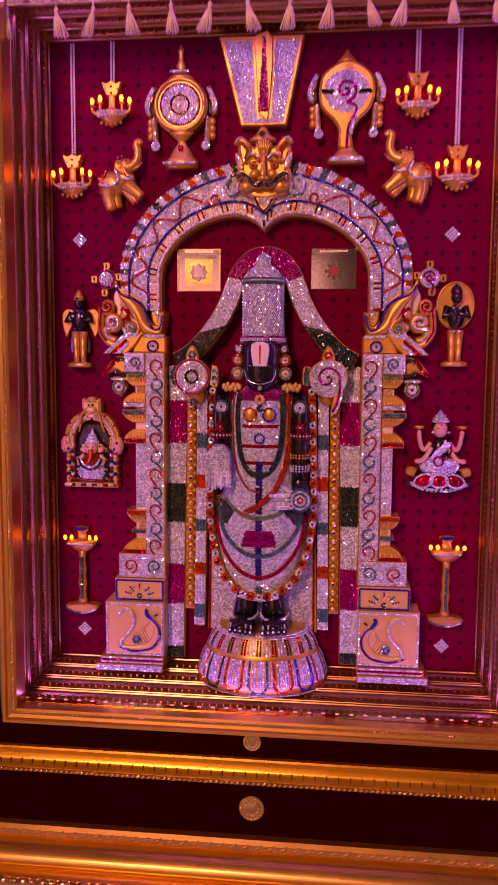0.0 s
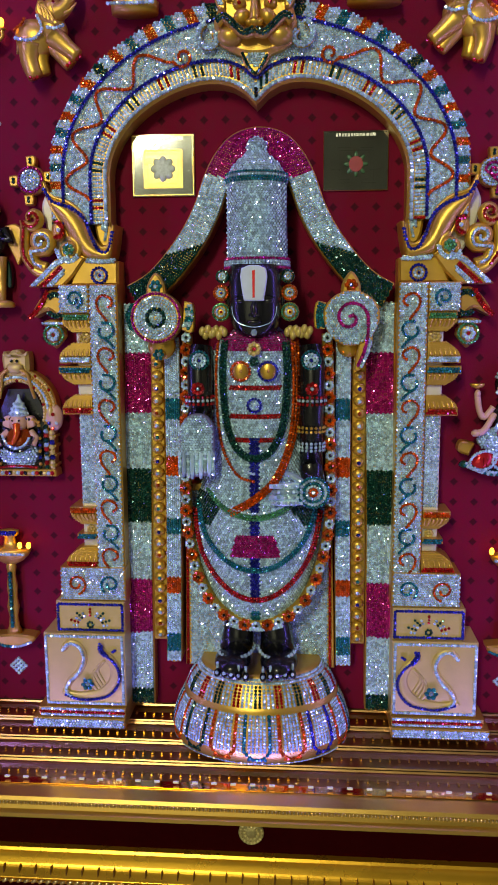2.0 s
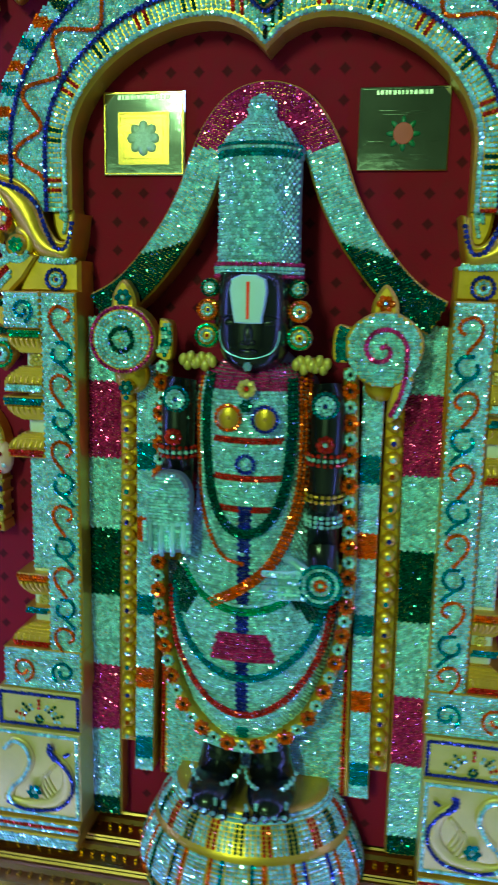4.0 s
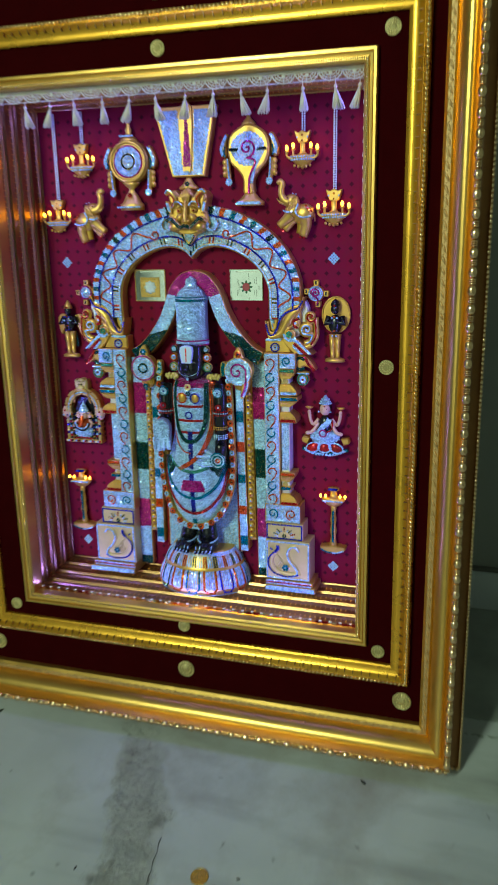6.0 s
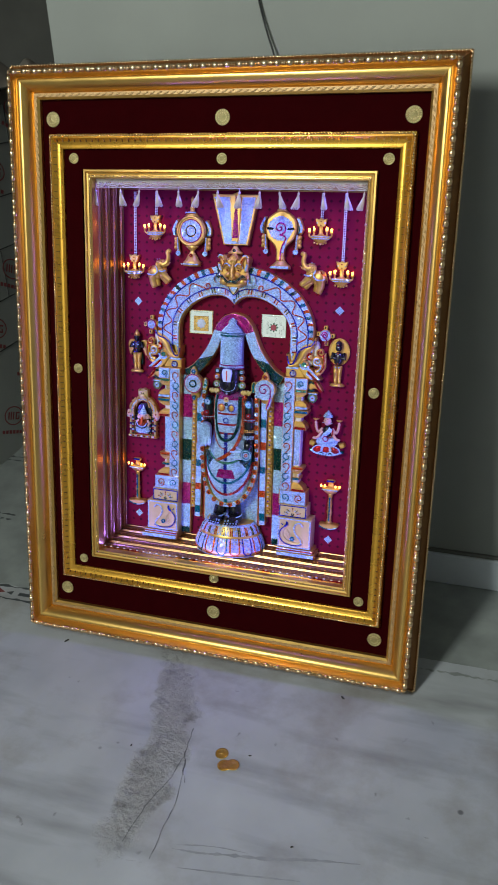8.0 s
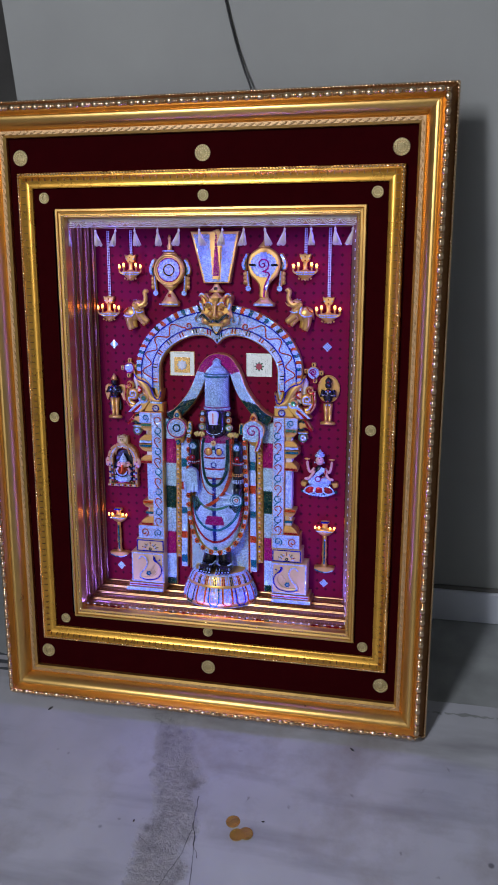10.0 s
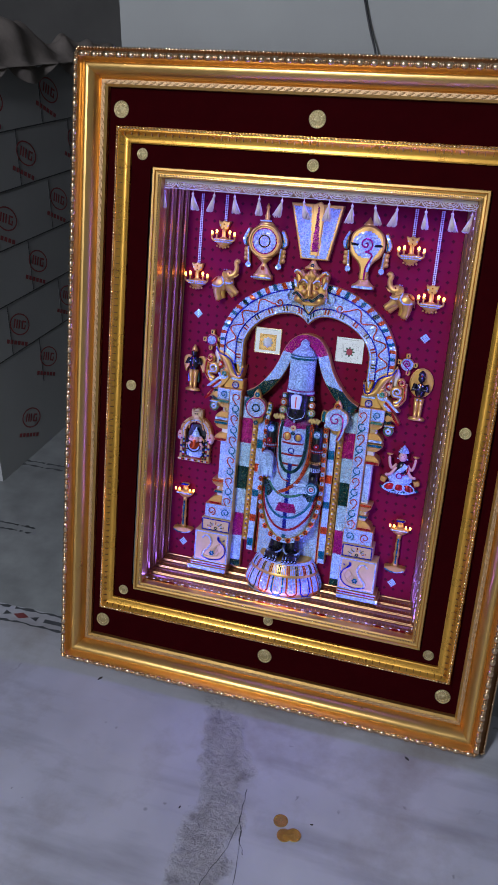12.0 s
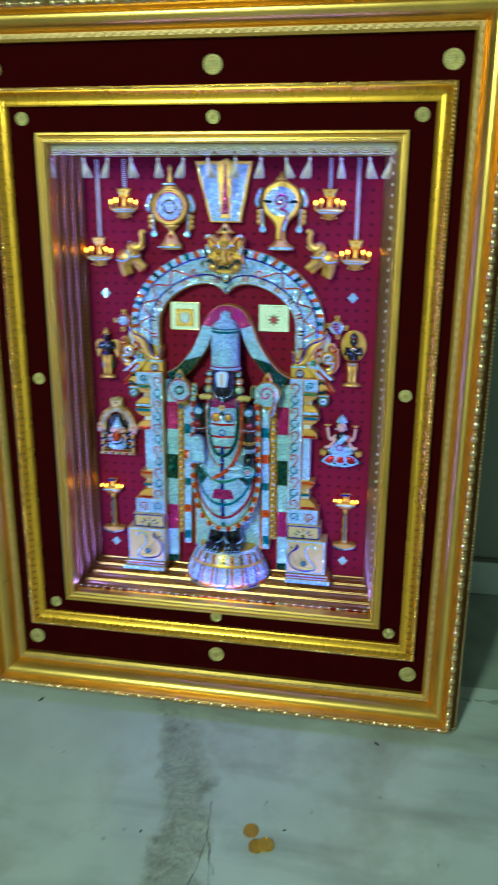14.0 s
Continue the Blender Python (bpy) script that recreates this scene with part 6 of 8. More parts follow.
def wheel_emblem():
    ob = thing("wheel_emblem", STAND, "golden wheel emblem on a stand with crystal rings", "emblem")
    cx, cz = -0.1042, 0.9385
    s = Shape()
    s.slab([(cx + 0.0335 * math.cos(2 * math.pi * k / 40), cz + 0.0335 * math.sin(2 * math.pi * k / 40)) for k in range(40)], 0.103, 0.1205, 0, 0.003)
    s.tube(arc(cx, cz, 0.0298, 0.0298, 0, 360, 40, 0.1025), 0.0026, 0, 8)
    part("wheel", s, GOLD_PAINT, ob, "gold painted wheel")
    s = Shape().lathe((cx, 0.111, 0.969), [(0.0175, 0), (0.013, 0.005), (0.006, 0.010), (0.0045, 0.013), (0.0062, 0.017), (0.0035, 0.022), (0.0028, 0.030), (0.0042, 0.034), (0.0012, 0.041)], 0, 14, 0.6)
    part("spire", s, GOLD_PAINT, ob, "gold spire")
    s = Shape().lathe((cx + 0.001, 0.110, 0.864), [(0.0200, 0), (0.0205, 0.009), (0.0165, 0.012), (0.0105, 0.023), (0.0050, 0.030), (0.0048, 0.033), (0.011, 0.038), (0.016, 0.043)], 0, 20, 0.6)
    part("stand", s, GOLD_PAINT, ob, "gold stand")
    return ob, cx, cz


def wings(ob, cx, cz, dx):
    """Curled flame ears at the sides, and the hanging drops below them."""
    for sg in (-1, 1):
        X = lambda pts: [(cx + sg * (dx + x), cz + z) for x, z in line2(pts, 5)]
        s = Shape()
        s.slab(X([(-0.003, 0.022), (0.002, 0.023), (0.008, 0.012), (0.0115, 0.001), (0.009, -0.009), (0.003, -0.011), (0.000, -0.004), (0.001, 0.008), (-0.003, 0.022)])[:-1], 0.108, 0.1205, 0, 0.003)
        part("flame_ear", s, GOLD_PAINT, ob, "gold flame ear")
        s = Shape()
        s.tube([(x, 0.112, z) for x, z in X([(0.000, -0.013), (-0.001, -0.026), (-0.002, -0.040), (-0.003, -0.048)])], 0.0040, 0, 8, 0.8)
        for k in range(3):
            s.ball((cx + sg * (dx + 0.0045), 0.113, cz - 0.018 - 0.0085 * k), 0.0045, 0.004, 0.0052, 0, 10, 6)
        part("hanging_drop", s, GOLD_PAINT, ob, "gold hanging drop")
        s = Shape()
        ribbon(s, X([(0.000, 0.020), (0.005, 0.011), (0.0085, 0.001), (0.006, -0.008)]), 0.0024, 0.1072, 0.0026, CR)
        ribbon(s, X([(0.0025, 0.004), (0.004, -0.003), (0.003, -0.009)]), 0.0011, 0.1070, 0.0026, TE)
        ribbon(s, X([(-0.001, -0.014), (-0.002, -0.028), (-0.003, -0.040)]), 0.0015, 0.1078, 0.0026, CR)
        disc(s, cx + sg * (dx - 0.003), 0.1070, cz - 0.0475, [(0.0004, CR), (0.0027, CR), (0.0045, CR)])
        part("crystal_inlay", s, GEMS, ob, "", "stuff")


ob, cx, cz = wheel_emblem()
wings(ob, cx, cz, 0.034)
s = disc(Shape(), cx, 0.1027, cz, [(0.0004, CR), (0.0028, CR), (0.0056, CR), (0.0084, CR), (0.0111, JT), (0.0138, CR), (0.0164, CR), (0.0190, CR), (0.0215, CR), (0.0240, MA)])
for zz, w in ((0.9770, 0.011), (0.8685, 0.019)):
    ribbon(s, [(cx - w, zz), (cx + w, zz)], 0.0014, 0.1010 if zz > 0.9 else 0.0962, 0.0027, CR)
flower(s, cx + 0.001, 0.1010, 0.887, 0.004, RE, RE, 6)
part("crystal_inlay", s, GEMS, ob, "clear, black and magenta rings", "stuff")

ob = thing("shell_emblem", STAND, "golden conch emblem on a stand with a magenta crystal spiral", "emblem")
cx, cz = 0.0965, 0.948
s = Shape()
s.slab(line2([(cx - 0.033, cz), (cx - 0.029, cz + 0.020), (cx - 0.013, cz + 0.033), (cx + 0.001, cz + 0.037), (cx + 0.015, cz + 0.033), (cx + 0.030, cz + 0.020), (cx + 0.034, cz), (cx + 0.028, cz - 0.019), (cx + 0.015, cz - 0.032), (cx + 0.0075, cz - 0.045), (cx + 0.007, cz - 0.064), (cx - 0.008, cz - 0.064), (cx - 0.0085, cz - 0.045), (cx - 0.015, cz - 0.032), (cx - 0.029, cz - 0.018), (cx - 0.033, cz)], 4)[:-1], 0.103, 0.1205, 0, 0.003)
part("shell", s, GOLD_PAINT, ob, "gold painted conch")
s = Shape().lathe((cx, 0.111, 0.984), [(0.012, 0), (0.010, 0.003), (0.005, 0.008), (0.001, 0.015)], 0, 14, 0.6)
part("spire", s, GOLD_PAINT, ob)
s = Shape().lathe((cx + 0.001, 0.110, 0.866), [(0.0225, 0), (0.0225, 0.006), (0.015, 0.011), (0.009, 0.018), (0.0075, 0.028)], 0, 20, 0.6)
part("stand", s, GOLD_PAINT, ob, "gold stand")
wings(ob, cx, cz + 0.001, 0.0355)
s = Shape()
s.pave(cx - 0.027, cx + 0.027, cz - 0.025, cz + 0.027, 0.0027, lambda x, z: 0.1032, lambda x, z: CR if ((x - cx) / 0.0268) ** 2 + ((z - cz - 0.001) / 0.0245) ** 2 < 1 else None, rnd)
sp = spiral(cx - 0.001, cz + 0.002, 0.0015, 0.0140, 90, -1.5, 50)
for x, z in walk_line([(p[0], p[2]) for p in sp] + line2([(sp[-1][0], sp[-1][2]), (cx + 0.012, cz - 0.018), (cx + 0.003, cz - 0.040), (cx + 0.001, cz - 0.064)], 6), 0.0022):
    s.stone((x, 0.1015, z), FRONT, 0.0016, MA, rnd)
ribbon(s, line2([(cx + 0.018, cz - 0.012), (cx + 0.010, cz - 0.028), (cx + 0.005, cz - 0.050)], 5), 0.0026, 0.1028, 0.0026, CR)
for sg in (-1, 1):
    ribbon(s, [(cx + sg * 0.016, cz), (cx + sg * 0.029, cz + 0.001)], 0.0022, 0.1015, 0.0026, JT)
ribbon(s, [(cx - 0.018, 0.8695), (cx + 0.020, 0.8695)], 0.0020, 0.0968, 0.0027, CR)
part("crystal_inlay", s, GEMS, ob, "clear crystals with a magenta spiral", "stuff")


# chandeliers on bead chains
PEARL = material("white_pearl", (0.78, 0.76, 0.78), 0.22, 0.0, 0.1, 200, 0.0, 100, 0.6, 0.3)
def chandelier(chain):
    ob = thing("chandelier", STAND, "small gold wall chandelier with lit orange bulbs on a pearl chain", "chandelier", "chandeliers on the back panel")
    s = Shape()
    s.lathe((0, 0.112, -0.026), [(0.001, 0), (0.004, 0.003), (0.012, 0.008), (0.018, 0.014), (0.0205, 0.018), (0.0185, 0.020), (0.008, 0.021), (0.004, 0.024), (0.004, 0.040), (0.007, 0.043), (0.0045, 0.046)], 0, 20, 0.42)
    s.slab(line2([(-0.010, 0.020), (-0.012, 0.028), (-0.006, 0.026), (0.0, 0.029), (0.006, 0.026), (0.012, 0.028), (0.010, 0.020), (0.006, 0.012), (-0.006, 0.012)], 3), 0.109, 0.1185, 0, 0.001)
    part("bowl", s, GOLD_PAINT, ob, "gold bowl and stem")
    s = Shape()
    for k in range(5):
        s.ball((-0.012 + 0.006 * k, 0.1085, -0.0235 + 0.0006 * (k - 2) ** 2), 0.0022, mat=0, seg=8, rings=6)
    part("drop_row", s, GOLD_PAINT, ob, "", "stuff")
    for k, x in enumerate((-0.0235, -0.0135, 0.0135, 0.0235)):
        a = Shape()
        zt = 0.0015 + (0.003 if abs(x) < 0.02 else 0.0)
        a.tube(curve([(x * 0.15, 0.110, -0.008), (x * 0.7, 0.108, -0.011), (x, 0.108, -0.007), (x, 0.108, zt - 0.003)], 4), 0.0018, 0, 6)
        a.lathe((x, 0.108, zt - 0.004), [(0.0012, 0), (0.0033, 0.001), (0.0036, 0.002), (0.0022, 0.003)], 0, 10)
        arm = part("arm", a, GOLD_PAINT, ob)
        b = Shape().ball((x, 0.107, zt + 0.0028), 0.0027, 0.0027, 0.0040, 0, 8, 6)
        part("bulb", b, BULB, arm, "lit orange bulb")
    s = Shape()
    for r, h in ((0.0175, -0.0125), (0.0195, -0.0085)):
        for j in range(15):
            a = math.pi * (j + 0.5) / 15
            s.stone((-r * math.cos(a), 0.112 - r * 0.42 * math.sin(a) - 0.0006, h), (-math.cos(a), -math.sin(a), -0.3), 0.0014, CR, rnd)
    for x, z in ((-0.008, 0.019), (0.0, 0.022), (0.008, 0.019), (0, 0.0145)):
        s.stone((x, 0.1085, z), FRONT, 0.0013, OR if x == 0 else CR, rnd)
    part("crystal_inlay", s, GEMS, ob, "", "stuff")
    s = Shape()
    z = 0.029
    while z < chain:
        for x in (-0.0017, 0.0017):
            s.ball((x, 0.1175, z), 0.00165, mat=0, seg=6, rings=4)
        z += 0.0034
    part("chain", s, PEARL, ob, "double pearl chain", "stuff")
    return ob


first = chandelier(0.164)
first.matrix_basis = STAND @ pose(-0.2425, 0, 0.856)
copy_thing(first, STAND @ pose(0.2290, 0, 0.858))
second = chandelier(0.078)
second.matrix_basis = STAND @ pose(-0.1915, 0, 0.942)
copy_thing(second, STAND @ pose(0.1805, 0, 0.943))


# rearing elephants
def elephant(sg, dx, dz):
    ob = thing("elephant_figurine", STAND, "golden trumpeting elephant figurine with crystal saddle cloth", "figurine", "elephant figurines")
    X = lambda x: sg * x + dx
    s = Shape()
    # u runs towards the trunk
    s.ball((X(-0.0115), 0.1085, -0.0050), 0.0175, 0.0100, 0.0150, 0, 20, 12, -sg * 0.45)
    s.ball((X(0.0040), 0.1075, 0.0015), 0.0145, 0.0100, 0.0120, 0, 18, 10, -sg * 0.5)
    s.ball((X(0.0065), 0.1055, 0.0145), 0.0115, 0.0090, 0.0105, 0, 18, 10)
    s.tube([(X(x), 0.1030, z) for x, z in line2([(0.0090, 0.0125), (0.0165, 0.0160), (0.0215, 0.0240), (0.0220, 0.0330), (0.0200, 0.0395), (0.0230, 0.0435), (0.0275, 0.0400)], 6)], [0.0078, 0.0077, 0.0075, 0.0072, 0.0070, 0.0068, 0.0065, 0.0062, 0.0060, 0.0057, 0.0055] + [0.0052 - 0.00004 * i for i in range(20)] + [0.0048, 0.0046, 0.0044, 0.0042, 0.0038, 0.0030], 0, 10)
    s.slab([(X(x), z) for x, z in line2([(-0.0040, 0.0215), (0.0020, 0.0200), (0.0070, 0.0110), (0.0130, 0.0015), (0.0070, 0.0025), (-0.0010, 0.0060), (-0.0065, 0.0130), (-0.0040, 0.0215)], 4)[:-1]], 0.0955, 0.1050, 0, 0.0022)
    for k in range(4):
        s.tube([(X(x), 0.0953, z) for x, z in line2([(-0.0030 + 0.0012 * k, 0.0185), (-0.0010 + 0.0028 * k, 0.0120 - 0.0008 * k), (0.0005 + 0.0030 * k, 0.0075 - 0.0012 * k)], 3)], 0.0009, 0, 5)
    s.tube([(X(0.0175), 0.1000, 0.0110), (X(0.0230), 0.0990, 0.0130), (X(0.0285), 0.0990, 0.0190)], [0.0021, 0.0015, 0.0006], 0, 7)
    for y, pts, r in ((0.1060, [(-0.0145, -0.0100), (-0.0160, -0.0230), (-0.0112, -0.0375)], [0.0120, 0.0082, 0.0066]), (0.1110, [(-0.0080, -0.0100), (-0.0080, -0.0220), (-0.0050, -0.0340)], [0.0100, 0.0074, 0.0060]),
                      (0.1050, [(0.0060, -0.0040), (0.0170, -0.0140), (0.0265, -0.0215)], [0.0105, 0.0072, 0.0060]), (0.1100, [(0.0030, -0.0060), (0.0110, -0.0180), (0.0190, -0.0275)], [0.0100, 0.0070, 0.0058])):
        s.tube([(X(x), y, z) for x, z in line2(pts, 3)], [r[0], (2 * r[0] + r[1]) / 3, (r[0] + 2 * r[1]) / 3, r[1], (2 * r[1] + r[2]) / 3, (r[1] + 2 * r[2]) / 3, r[2]], 0, 10, 0.8)
    s.tube([(X(-0.0275), 0.112, -0.004), (X(-0.0285), 0.112, -0.016)], [0.0016, 0.001], 0, 6)
    part("elephant_body", s, GOLD_PAINT, ob, "matt gold body")
    s = Shape()
    ribbon(s, [(X(x), z) for x, z in line2([(-0.0050, 0.0090), (-0.0015, -0.0010), (-0.0080, -0.0085), (-0.0180, -0.0095), (-0.0265, -0.0070)], 5)], 0.0018, 0.0970, 0.0027, CR)
    ribbon(s, [(X(x), z) for x, z in line2([(-0.0170, 0.0075), (-0.0200, 0.0030), (-0.0260, -0.0010)], 5)], 0.0016, 0.0990, 0.0030, OR)
    ribbon(s, [(X(x), z) for x, z in line2([(0.0040, -0.0005), (0.0110, -0.0015), (0.0185, 0.0015)], 4)], 0.0018, 0.0960, 0.0027, CR)
    for x, z in ((-0.0140, -0.0392), (-0.0108, -0.0398), (-0.0078, -0.0388), (0.0185, -0.0300), (0.0212, -0.0282), (0.0270, -0.0252), (0.0300, -0.0228)):
        s.stone((X(x), 0.0998, z), FRONT, 0.0014, RE, rnd)
    s.stone((X(0.0100), 0.0950, 0.0190), FRONT, 0.0013, RE, rnd)
    for x, z in ((-0.002, 0.0245), (0.003, 0.0255)):
        s.stone((X(x), 0.0985, z), FRONT, 0.0011, CR, rnd)
    part("crystal_inlay", s, GEMS, ob, "", "stuff")


elephant(1, -0.1790, 0)
elephant(-1, 0.1710, 0)
for o in [o for o in scene.objects if o.name.startswith("elephant_figurine")]:
    o.matrix_basis = STAND @ pose(0, 0, 0.852 if o.name == "elephant_figurine" else 0.856)


# standing oil lamps
lampob = thing("oil_lamp", STAND, "tall gold oil lamp with lit orange flames and a crescent foot", "oil lamp", "oil lamps on the back panel")
s = Shape().lathe((0, 0.112, 0.006), [(0.008, 0), (0.0055, 0.006), (0.0042, 0.016), (0.0062, 0.026), (0.0044, 0.036), (0.0055, 0.046), (0.0038, 0.058), (0.0050, 0.066), (0.004, 0.072)], 0, 14, 0.7)
part("stem", s, GOLD_PAINT, lampob, "gold turned stem")
s = Shape().slab(line2([(-0.0215, 0.004), (-0.019, -0.002), (-0.009, -0.0065), (0, -0.0075), (0.009, -0.0065), (0.019, -0.002), (0.0215, 0.004), (0.0, 0.0065)], 3), 0.104, 0.1205, 0, 0.002)
part("foot", s, GOLD_PAINT, lampob, "gold crescent foot")
s = Shape().lathe((0, 0.112, 0.074), [(0.004, 0), (0.012, 0.004), (0.018, 0.010), (0.0205, 0.015), (0.018, 0.0165), (0.007, 0.017), (0.005, 0.027), (0.009, 0.030), (0.0095, 0.034), (0.004, 0.035)], 0, 18, 0.45)
part("bowl", s, GOLD_PAINT, lampob, "gold lamp bowl")
for k, x in enumerate((-0.0205, -0.0120, 0.0120, 0.0205)):
    b = Shape().ball((x, 0.1045, 0.0950), 0.0023, 0.0023, 0.0034, 0, 8, 6)
    part("flame", b, BULB, lampob, "lit orange flame bulb")
s = Shape()
ribbon(s, line2([(-0.019, -0.0005), (-0.009, -0.0045), (0, -0.0055), (0.009, -0.0045), (0.019, -0.0005)], 5), 0.0012, 0.1035, 0.0026, lambda x, z: TE if x < 0 else CR)
ribbon(s, [(-0.017, 0.0865), (0.017, 0.0865)], 0.0012, 0.1030, 0.0027, CR)
ribbon(s, [(0, 0.014), (0, 0.068)], 0.0012, 0.1070, 0.0035, TE)
ribbon(s, [(-0.008, 0.1060), (0.008, 0.1060)], 0.0020, 0.1070, 0.0027, BL)
part("crystal_inlay", s, GEMS, lampob, "", "stuff")
lampob.matrix_basis = STAND @ pose(-0.2375, 0, 0.3035)
copy_thing(lampob, STAND @ pose(0.2320, 0, 0.3050))

# diamonds of clear stones
dm = thing("crystal_diamond", STAND @ pose(-0.2375, 0, 0.781), "diamond of sixteen clear crystals on the back panel", "ornament", "crystal diamonds")
DIA = [Shape().stone((0, 0, 0), FRONT, 0.0017, 0, rnd).mesh("crystal", [CRYSTAL]) for k in range(5)]
for k, (x, z) in enumerate([(i - 1.5, j - 1.5) for i in range(4) for j in range(4)]):
    o = new("crystal", DIA[k * 7 % 5])
    o.parent = dm
    o.matrix_basis = pose((x - z) * 0.00245, 0.1203, (x + z) * 0.00245)
for x, z in ((0.2275, 0.784), (-0.2385, 0.271), (0.2305, 0.268)):
    copy_thing(dm, STAND @ pose(x, 0, z))

# square metal plates
BRASS = material("embossed_brass", (0.82, 0.52, 0.18), 0.26, 0.95, 0.10, 60, 0.05, 260)
STEEL = material("embossed_nickel", (0.66, 0.68, 0.66), 0.09, 1.0, 0.10, 60, 0.03, 260)
EMBOSS = material("bright_embossing", (0.62, 0.62, 0.58), 0.38, 0.8, 0.12, 200, 0.1, 400)
BLUEGREY = material("blue_grey_enamel", (0.55, 0.60, 0.62), 0.35, 0.5, 0.3, 500, 0.4, 900)
GREENLEAF = material("green_enamel", (0.06, 0.16, 0.09), 0.35)
REDPLATE = material("red_enamel", (0.38, 0.05, 0.07), 0.3)


def yantra(name, cx, cz, w, h, metal, colour, label):
    ob = thing(name, STAND, label, "metal plate", "square metal plates")
    part("plate", Shape().box(cx - w, cx + w, 0.1185, 0.1207, cz - h, cz + h, 0, 0.0006), STEEL, ob)
    if metal == BRASS:
        part("inner_square", Shape().box(cx - w * 0.60, cx + w * 0.60, 0.1176, 0.1186, cz - 0.003 - h * 0.62, cz - 0.003 + h * 0.62, 0, 0.0003), metal, ob, "brass inner square")
    s = Shape()
    for k, (a, b) in enumerate(((w - 0.001, w - 0.0018), (w * 0.62, w * 0.55), (w * 0.50, w * 0.46))):
        q = h / w
        dz = 0 if k == 0 else -0.003
        for x0, x1, z0, z1 in ((-a, a, -a * q, -b * q), (-a, a, b * q, a * q), (-a, -b, -b * q, b * q), (b, a, -b * q, b * q)):
            s.box(cx + x0, cx + x1, 0.1176, 0.1186, cz + dz + z0, cz + dz + z1, 0)
    for a in (0, 90, 180, 270) if metal != BRASS else ():
        x, z = math.cos(radians(a)) * w * 0.60, math.sin(radians(a)) * w * 0.60
        s.box(cx + x - 0.0045, cx + x + 0.0045, 0.1174, 0.1184, cz - 0.003 + z - 0.0045, cz - 0.003 + z + 0.0045, 0)
    part("raised_border", s, metal, ob, "raised square lines")
    for k in range(8):
        s = Shape()
        a = 2 * math.pi * k / 8
        s.ball((cx + 0.0072 * math.cos(a), 0.1178, cz - 0.003 + 0.0072 * math.sin(a)), *((0.0044, 0.0014, 0.0036) if metal == BRASS else (0.0036, 0.0009, 0.0017)), 0, 10, 4, a)
        part("lotus_petal", s, BLUEGREY if metal == BRASS else GREENLEAF, ob, "raised enamel petal")
    s = Shape()
    s.slab([(cx + 0.0062 * math.cos(2 * math.pi * k / 20), cz - 0.003 + 0.0066 * math.sin(2 * math.pi * k / 20)) for k in range(20)], 0.1166, 0.1180, 0, 0.0003)
    part("centre", s, colour, ob)
    s = Shape()
    x = cx - w * 0.62
    while x < cx + w * 0.62:
        l = rnd.uniform(0.0012, 0.0030)
        s.box(x, x + l, 0.1178, 0.1186, cz + h * 0.80, cz + h * 0.90, 0)
        x += l + 0.0008
    part("inscription", s, EMBOSS, ob, "raised line of tiny lettering", "stuff")


yantra("metal_plate", -0.0835, 0.7425, 0.0280, 0.0265, BRASS, BLUEGREY, "square embossed nickel and brass plate with a lotus")
yantra("metal_plate", 0.0850, 0.7435, 0.0280, 0.0250, STEEL, REDPLATE, "square embossed nickel plate with a red centre")

# ---- the four small idols, each one plain shape ----
IDOL = GEMS + [material("skin_enamel", (0.62, 0.36, 0.26), 0.4, 0.0, 0.1, 100)]
SKIN = 12
s = Shape()  # winged bearer
s.lathe((0, 0.110, 0.0), [(0.016, 0), (0.016, 0.004), (0.012, 0.006), (0.010, 0.0065)], PAINT, 16, 0.5)
for sg in (-1, 1):
    s.tube([(sg * 0.0042, 0.110, 0.006), (sg * 0.0046, 0.110, 0.025), (sg * 0.0050, 0.110, 0.045)], [0.0035, 0.0045, 0.0058], PAINT, 10)
    s.tube([(sg * 0.010, 0.110, 0.069), (sg * 0.0155, 0.107, 0.058), (sg * 0.006, 0.103, 0.061)], [0.0042, 0.0036, 0.0028], BK, 8)
    s.slab([(sg * x, z) for x, z in line2([(0.008, 0.072), (0.018, 0.074), (0.0245, 0.066), (0.0235, 0.050), (0.019, 0.038), (0.015, 0.046), (0.010, 0.056)], 3)], 0.1145, 0.1195, PAINT, 0.001)
    s.slab([(sg * x, z) for x, z in line2([(0.006, 0.045), (0.012, 0.040), (0.013, 0.020), (0.009, 0.018), (0.006, 0.030)], 3)], 0.112, 0.1195, GR, 0.001)
s.ball((0, 0.109, 0.060), 0.0105, 0.007, 0.0145, BK, 14, 10)
s.ball((0, 0.107, 0.080), 0.0062, 0.006, 0.0075, BK, 12, 8)
s.lathe((0, 0.109, 0.084), [(0.0072, 0), (0.0065, 0.004), (0.004, 0.009), (0.001, 0.014)], PAINT, 12)
for x, z, c in ((0, 0.071, OR), (-0.004, 0.070, BL), (0.004, 0.070, BL), (-0.006, 0.064, CR), (0.006, 0.064, CR), (0, 0.055, OR), (-0.003, 0.048, BL), (0.003, 0.048, BL), (0, 0.086, RE)):
    s.stone((x, 0.1015, z), FRONT, 0.0016, c, rnd)
solo("winged_idol", s, IDOL, STAND @ pose(-0.2360, 0, 0.6200), "small black winged idol with gold legs on a round base", "figurine")

